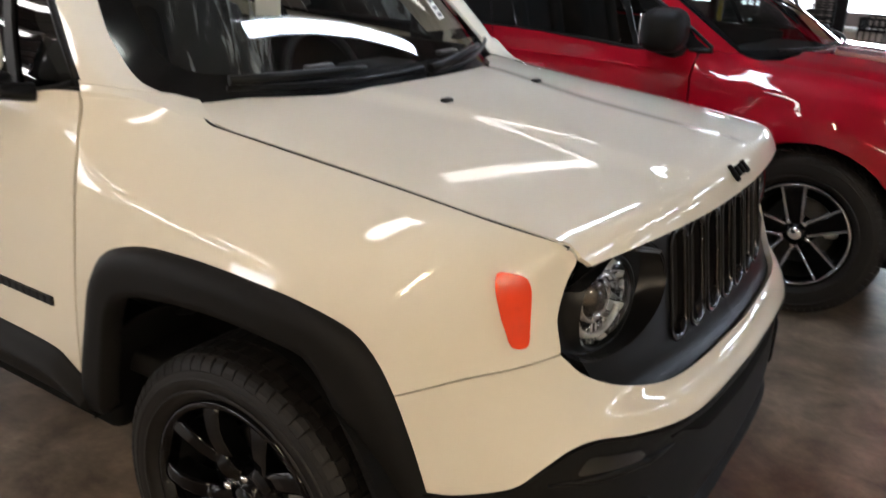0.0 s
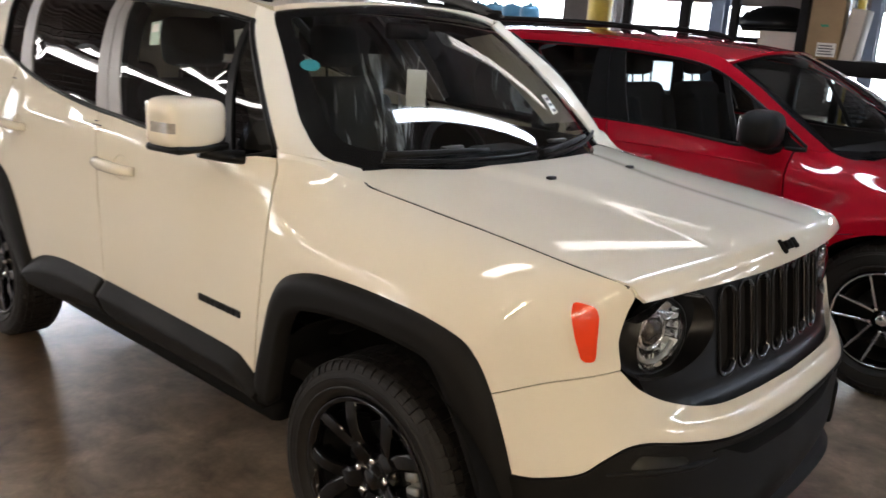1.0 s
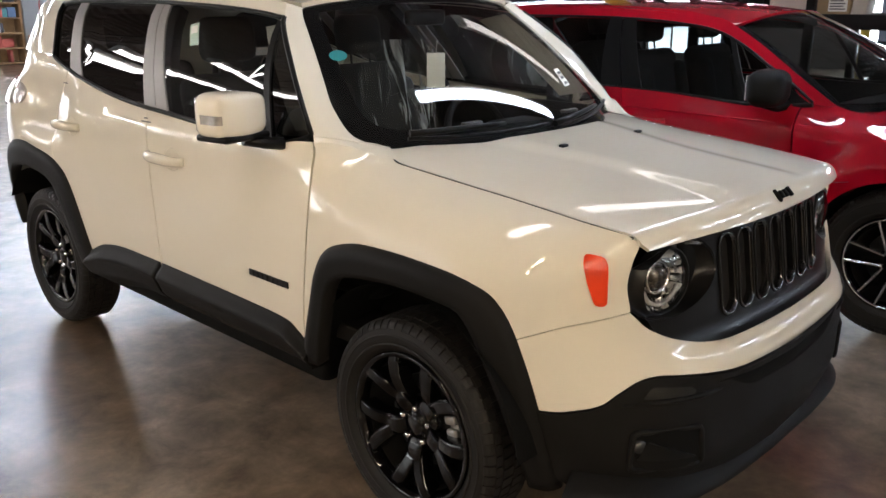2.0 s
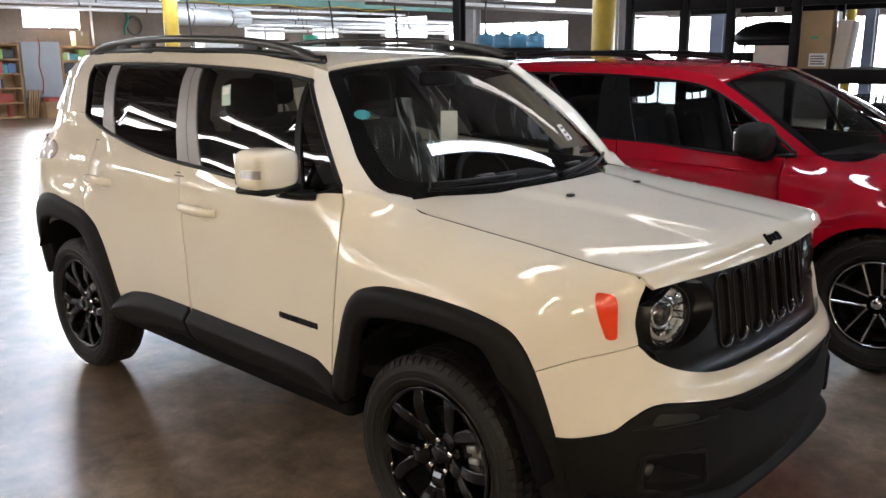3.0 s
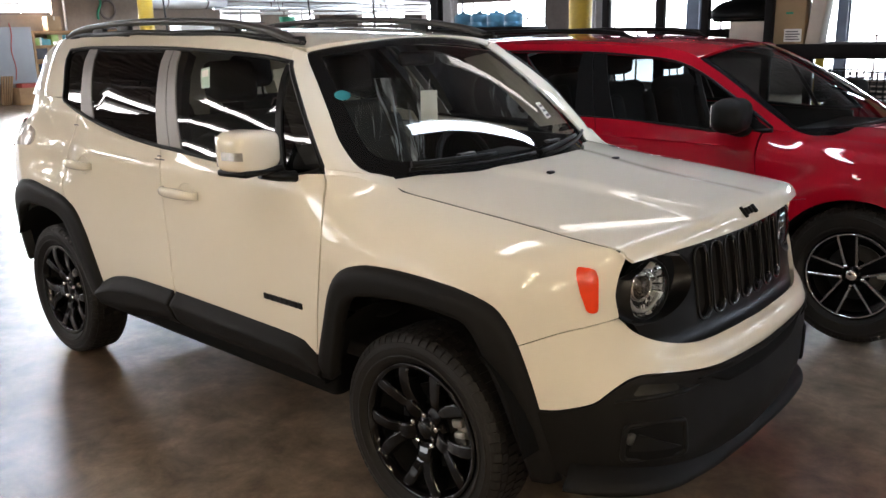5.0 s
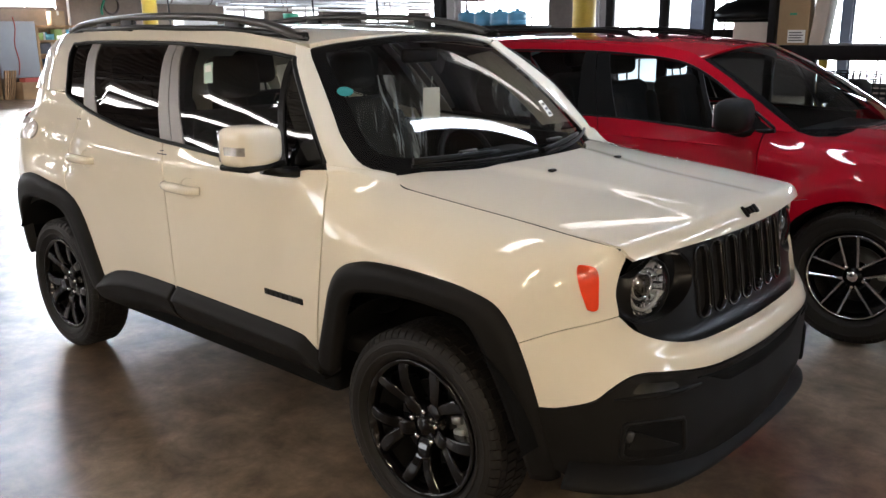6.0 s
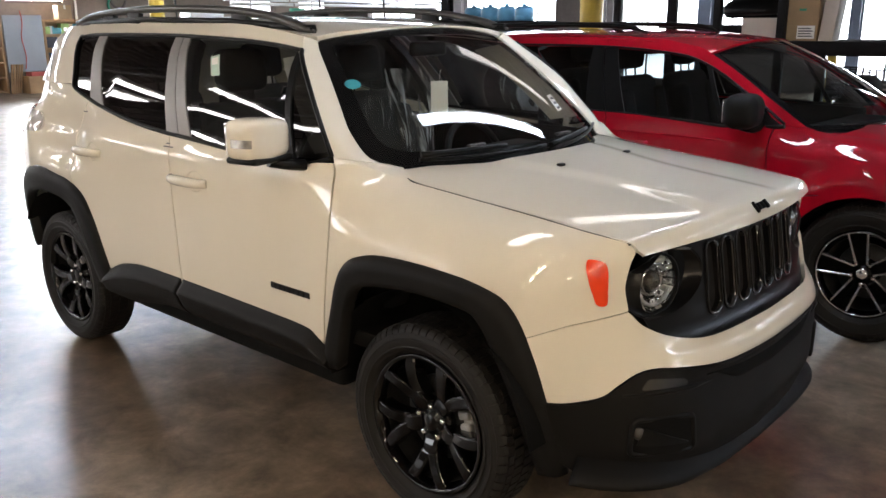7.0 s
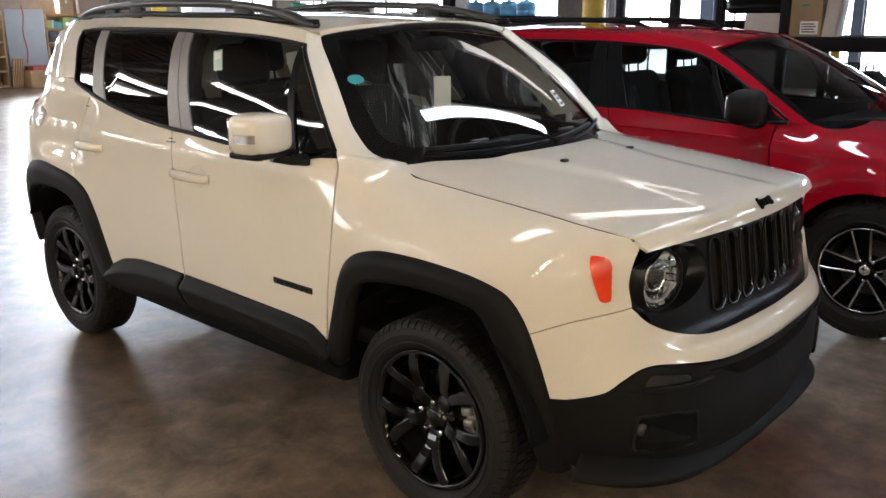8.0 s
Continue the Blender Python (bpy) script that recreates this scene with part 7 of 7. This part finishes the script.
# pipes, beam, duct under the ceiling, running across the hall
def run_y(name, x, z, y0, y1, r, mat, label, category, hang=True):
    ob = thing(name, label, category, (x, y0, z))
    part("pipe", tube([(0, 0, 0), (0, (y1 - y0) / 2, 0), (0, y1 - y0, 0)], r, 12), mat, ob)
    n = max(2, int((y1 - y0) / 3))
    for k in range(n):
        yy = (y1 - y0) * (k + 0.5) / n
        part("hanger", tube([(0, yy, r * 0.5), (0, yy, H - z)], 0.008, 5), M_JOIST, ob)
        part("pipe_clip", lathe([(r + 0.006, yy - 0.02), (r + 0.006, yy + 0.02)], 14, "y"), M_JOIST, ob)
    return ob


for x, z, y0, y1, r, mt in ((-17.0, 2.48, 9.8, 17.9, 0.05, M_PIPE), (-17.15, 2.36, 9.8, 17.9, 0.06, M_PIPE), (-16.9, 2.25, 9.9, 17.9, 0.045, M_PIPE), (-17.0, 2.14, 10.2, 17.9, 0.04, M_FIXTURE),
                             (-18.2, 2.72, 2.0, 17.0, 0.035, M_FIXTURE), (-18.6, 2.62, 2.0, 10.5, 0.04, M_FIXTURE), (-18.4, 2.80, 2.0, 12.0, 0.03, M_PIPE),
                             (-9.5, 2.42, 7.5, 17.9, 0.03, M_JOIST), (-10.5, 2.55, 7.0, 17.9, 0.045, M_FIXTURE), (-6.0, 2.55, 9.0, 17.9, 0.04, M_JOIST), (-3.0, 2.60, 8.0, 17.9, 0.05, M_JOIST)):
    run_y("ceiling_pipe", x, z, y0, y1, r, mt, "long pale ceiling pipe on hangers", "pipe")
run_y("air_duct", -17.2, 2.45, 8.2, 10.4, 0.2, M_PIPE, "round galvanised air duct", "duct")
gb = thing("crane_beam", "green painted steel crane beam", "beam", (-14.0, 6.6, 2.6))
bm = box((-0.08, 0, 0), (0.08, 8.0, 0.018))
box((-0.08, 0, 0.16), (0.08, 8.0, 0.178), bm=bm)
box((-0.01, 0, 0.018), (0.01, 8.0, 0.16), bm=bm)
part("beam_web", bm, M_GREEN, gb)
for yy in (0.5, 4.0, 7.5):
    part("hanger", box((-0.03, yy - 0.03, 0.178), (0.03, yy + 0.03, H - 2.6), 0.004), M_DARKST, gb)
solo("yellow_hose", tube([(-13.93, 6.6 + 0.32 * k, 2.585 + 0.03 * math.sin(k * 1.1)) for k in range(20)], 0.015, 6), M_YELLOW, "thin yellow air hose looped under the beam", "hose")


def cable(x, y, z1, sway):
    pts = [(x + sway * math.sin(0.4 * k) * 0.3, y + sway * 0.12 * k, H - 0.02 - (H - z1) * k / 10) for k in range(11)]
    bm = tube(pts, 0.018, 6)
    box((pts[-1][0] - 0.03, pts[-1][1] - 0.03, z1 - 0.1), (pts[-1][0] + 0.03, pts[-1][1] + 0.03, z1 + 0.02), 0.01, bm=bm)
    return solo("hanging_cable", bm, M_CABLE, "black power cable hanging from the ceiling", "cable", group="hanging cables")


cable(-12.5, 9.0, 1.2, 0.3)
cable(-10.55, 9.0, 1.3, 0.25)
cable(-13.2, 6.2, 1.3, 0.15)
cable(-9.2, 10.5, 1.6, -0.2)

# shelving along the west wall
def shelf_unit(y0, y1, height, levels, seedn):
    rnd = random.Random(seedn)
    ob = thing("shelving_unit", "wooden shelving unit filled with cartons and binders", "shelf", (-20.85, y0, 0))
    w = y1 - y0
    for y in (0.0, w - 0.05):
        part("side_panel", box((-0.4, y, 0), (0.0, y + 0.05, height), 0.003), M_WOOD, ob)
    part("back_panel", box((-0.42, 0, 0), (-0.4, w, height)), M_WOOD, ob)
    for k in range(levels + 1):
        z = 0.04 + (height - 0.08) * k / levels
        part("shelf_board", box((-0.4, 0.05, z - 0.02), (0.01, w - 0.05, z + 0.02)), M_WOOD, ob)
    for k in range(levels):
        z = 0.062 + (height - 0.08) * k / levels
        gap = (height - 0.08) / levels - 0.05
        y = 0.07
        while y < w - 0.2:
            t = rnd.choice((0.05, 0.07, 0.12, 0.2, 0.28))
            if y + t > w - 0.06:
                break
            h = gap * rnd.uniform(0.5, 0.95)
            if rnd.random() < 0.88:
                solo("carton", box((-0.34 + rnd.uniform(0, 0.1), 0, 0), (-0.03 - rnd.uniform(0, 0.06), t - 0.006, h), 0.004), rnd.choice(BOOKS), "small coloured carton standing on the shelf", "carton", group="shelf cartons", place=(-20.85, y0 + y, z))
            y += t


shelf_unit(4.85, 6.1, 1.87, 5, 1)
shelf_unit(7.12, 8.35, 1.8, 5, 2)
shelf_unit(8.4, 9.9, 1.8, 5, 3)
board = thing("sheet_panel", "large grey painted steel panel", "panel", (-20.82, 6.12, 0.52))
part("panel_face", box((-0.02, 0.0, 0.0), (0.02, 0.96, 1.38), 0.004), M_BOARD, board)
part("panel_foot", box((-0.03, 0.05, -0.52), (0.0, 0.1, 0.0)), M_DARKST, board)
part("panel_foot", box((-0.03, 0.86, -0.52), (0.0, 0.91, 0.0)), M_DARKST, board)
solo("red_cord", tube([(-20.785, 6.55 + 0.03 * math.sin(k), 2.0 - 0.14 * k) for k in range(11)], 0.012, 6), M_CORD, "red cord hanging over the grey panel", "cord")
for k in range(5):
    b = box((-0.02, 0, 0), (0.03, 0.035, 0.72), 0.003)
    solo("plank", moved(b, Matrix.Rotation(radians(-6 - k), 4, 'X')), M_WOOD, "short raw wood plank leaning upright", "plank", group="leaning planks", place=(-20.72, 6.08 + 0.05 * k, 0))
wc = thing("wooden_crate", "low open wooden crate on the floor", "crate", (-20.6, 6.75, 0))
for lo, hi in (((-0.25, -0.35, 0), (0.25, 0.35, 0.02)), ((0.23, -0.35, 0.02), (0.25, 0.35, 0.42)), ((-0.25, -0.35, 0.02), (-0.23, 0.35, 0.42)), ((-0.23, -0.35, 0.02), (0.23, -0.33, 0.42)), ((-0.23, 0.33, 0.02), (0.23, 0.35, 0.42))):
    part("crate_board", box(lo, hi, 0.003), M_WOOD, wc)
solo("carton", box((0, 0, 0), (0.35, 0.5, 0.1), 0.005), BOOKS[3], "flat red carton on the crate", "carton", place=(-20.75, 6.5, 0.42))
carton("cardboard_box", -21.05, 7.75, 1.8, 0.3, 0.35, 0.36, M_CARD, "brown cardboard box on the shelving", 0)
solo("wall_conduit", tube([(-21.55, 8.35, 1.0), (-21.55, 8.35, 2.9)], 0.035, 8), M_FIXTURE, "white vertical wall conduit", "conduit")
solo("hose_coil", tube([(-21.57, 9.6 + 0.22 * math.cos(0.5 * k), 2.35 + 0.25 * math.sin(0.5 * k)) for k in range(38)], 0.03, 6), M_JOIST, "dark hose coiled on the wall", "hose")
solo("green_hose", tube([(-21.565, 9.35 + 0.06 * math.sin(0.5 * k), 2.75 - 0.06 * k) for k in range(12)], 0.035, 6), M_GREENP, "green hose hanging on the wall", "hose")
tb = thing("machine_bench", "grey workbench with machine parts", "bench", (-15.8, 12.0, 0))
part("bench_top", box((-0.4, -1.2, 0.86), (0.4, 1.2, 0.92), 0.005), M_COLGREY, tb)
for x in (-0.34, 0.34):
    for y in (-1.1, 1.1):
        part("leg", box((x - 0.03, y - 0.03, 0), (x + 0.03, y + 0.03, 0.86)), M_DARKST, tb)
solo("green_bin", lathe([(0.0, 0.0), (0.15, 0.0), (0.2, 0.5), (0.2, 0.52), (0.0, 0.52)], 20, "z"), M_GREENP, "green plastic bin on a crate stack", "bin", place=(-15.8, 11.3, 1.5))
carton("cardboard_box", -15.8, 11.4, 0.92, 0.5, 0.6, 0.58, M_CARD2, "pale cardboard box on the bench", 0)
wb = thing("wall_heater", "white boxy wall unit", "heater", (-16.5, 9.0, 0))
part("casing", box((-0.25, -0.45, 0), (0.25, 0.45, 1.95), 0.03), M_FIXTURE, wb)
for k in range(7):
    part("louvre", box((0.25, -0.38, 1.2 + 0.08 * k), (0.262, 0.38, 1.24 + 0.08 * k)), M_COLGREY, wb)
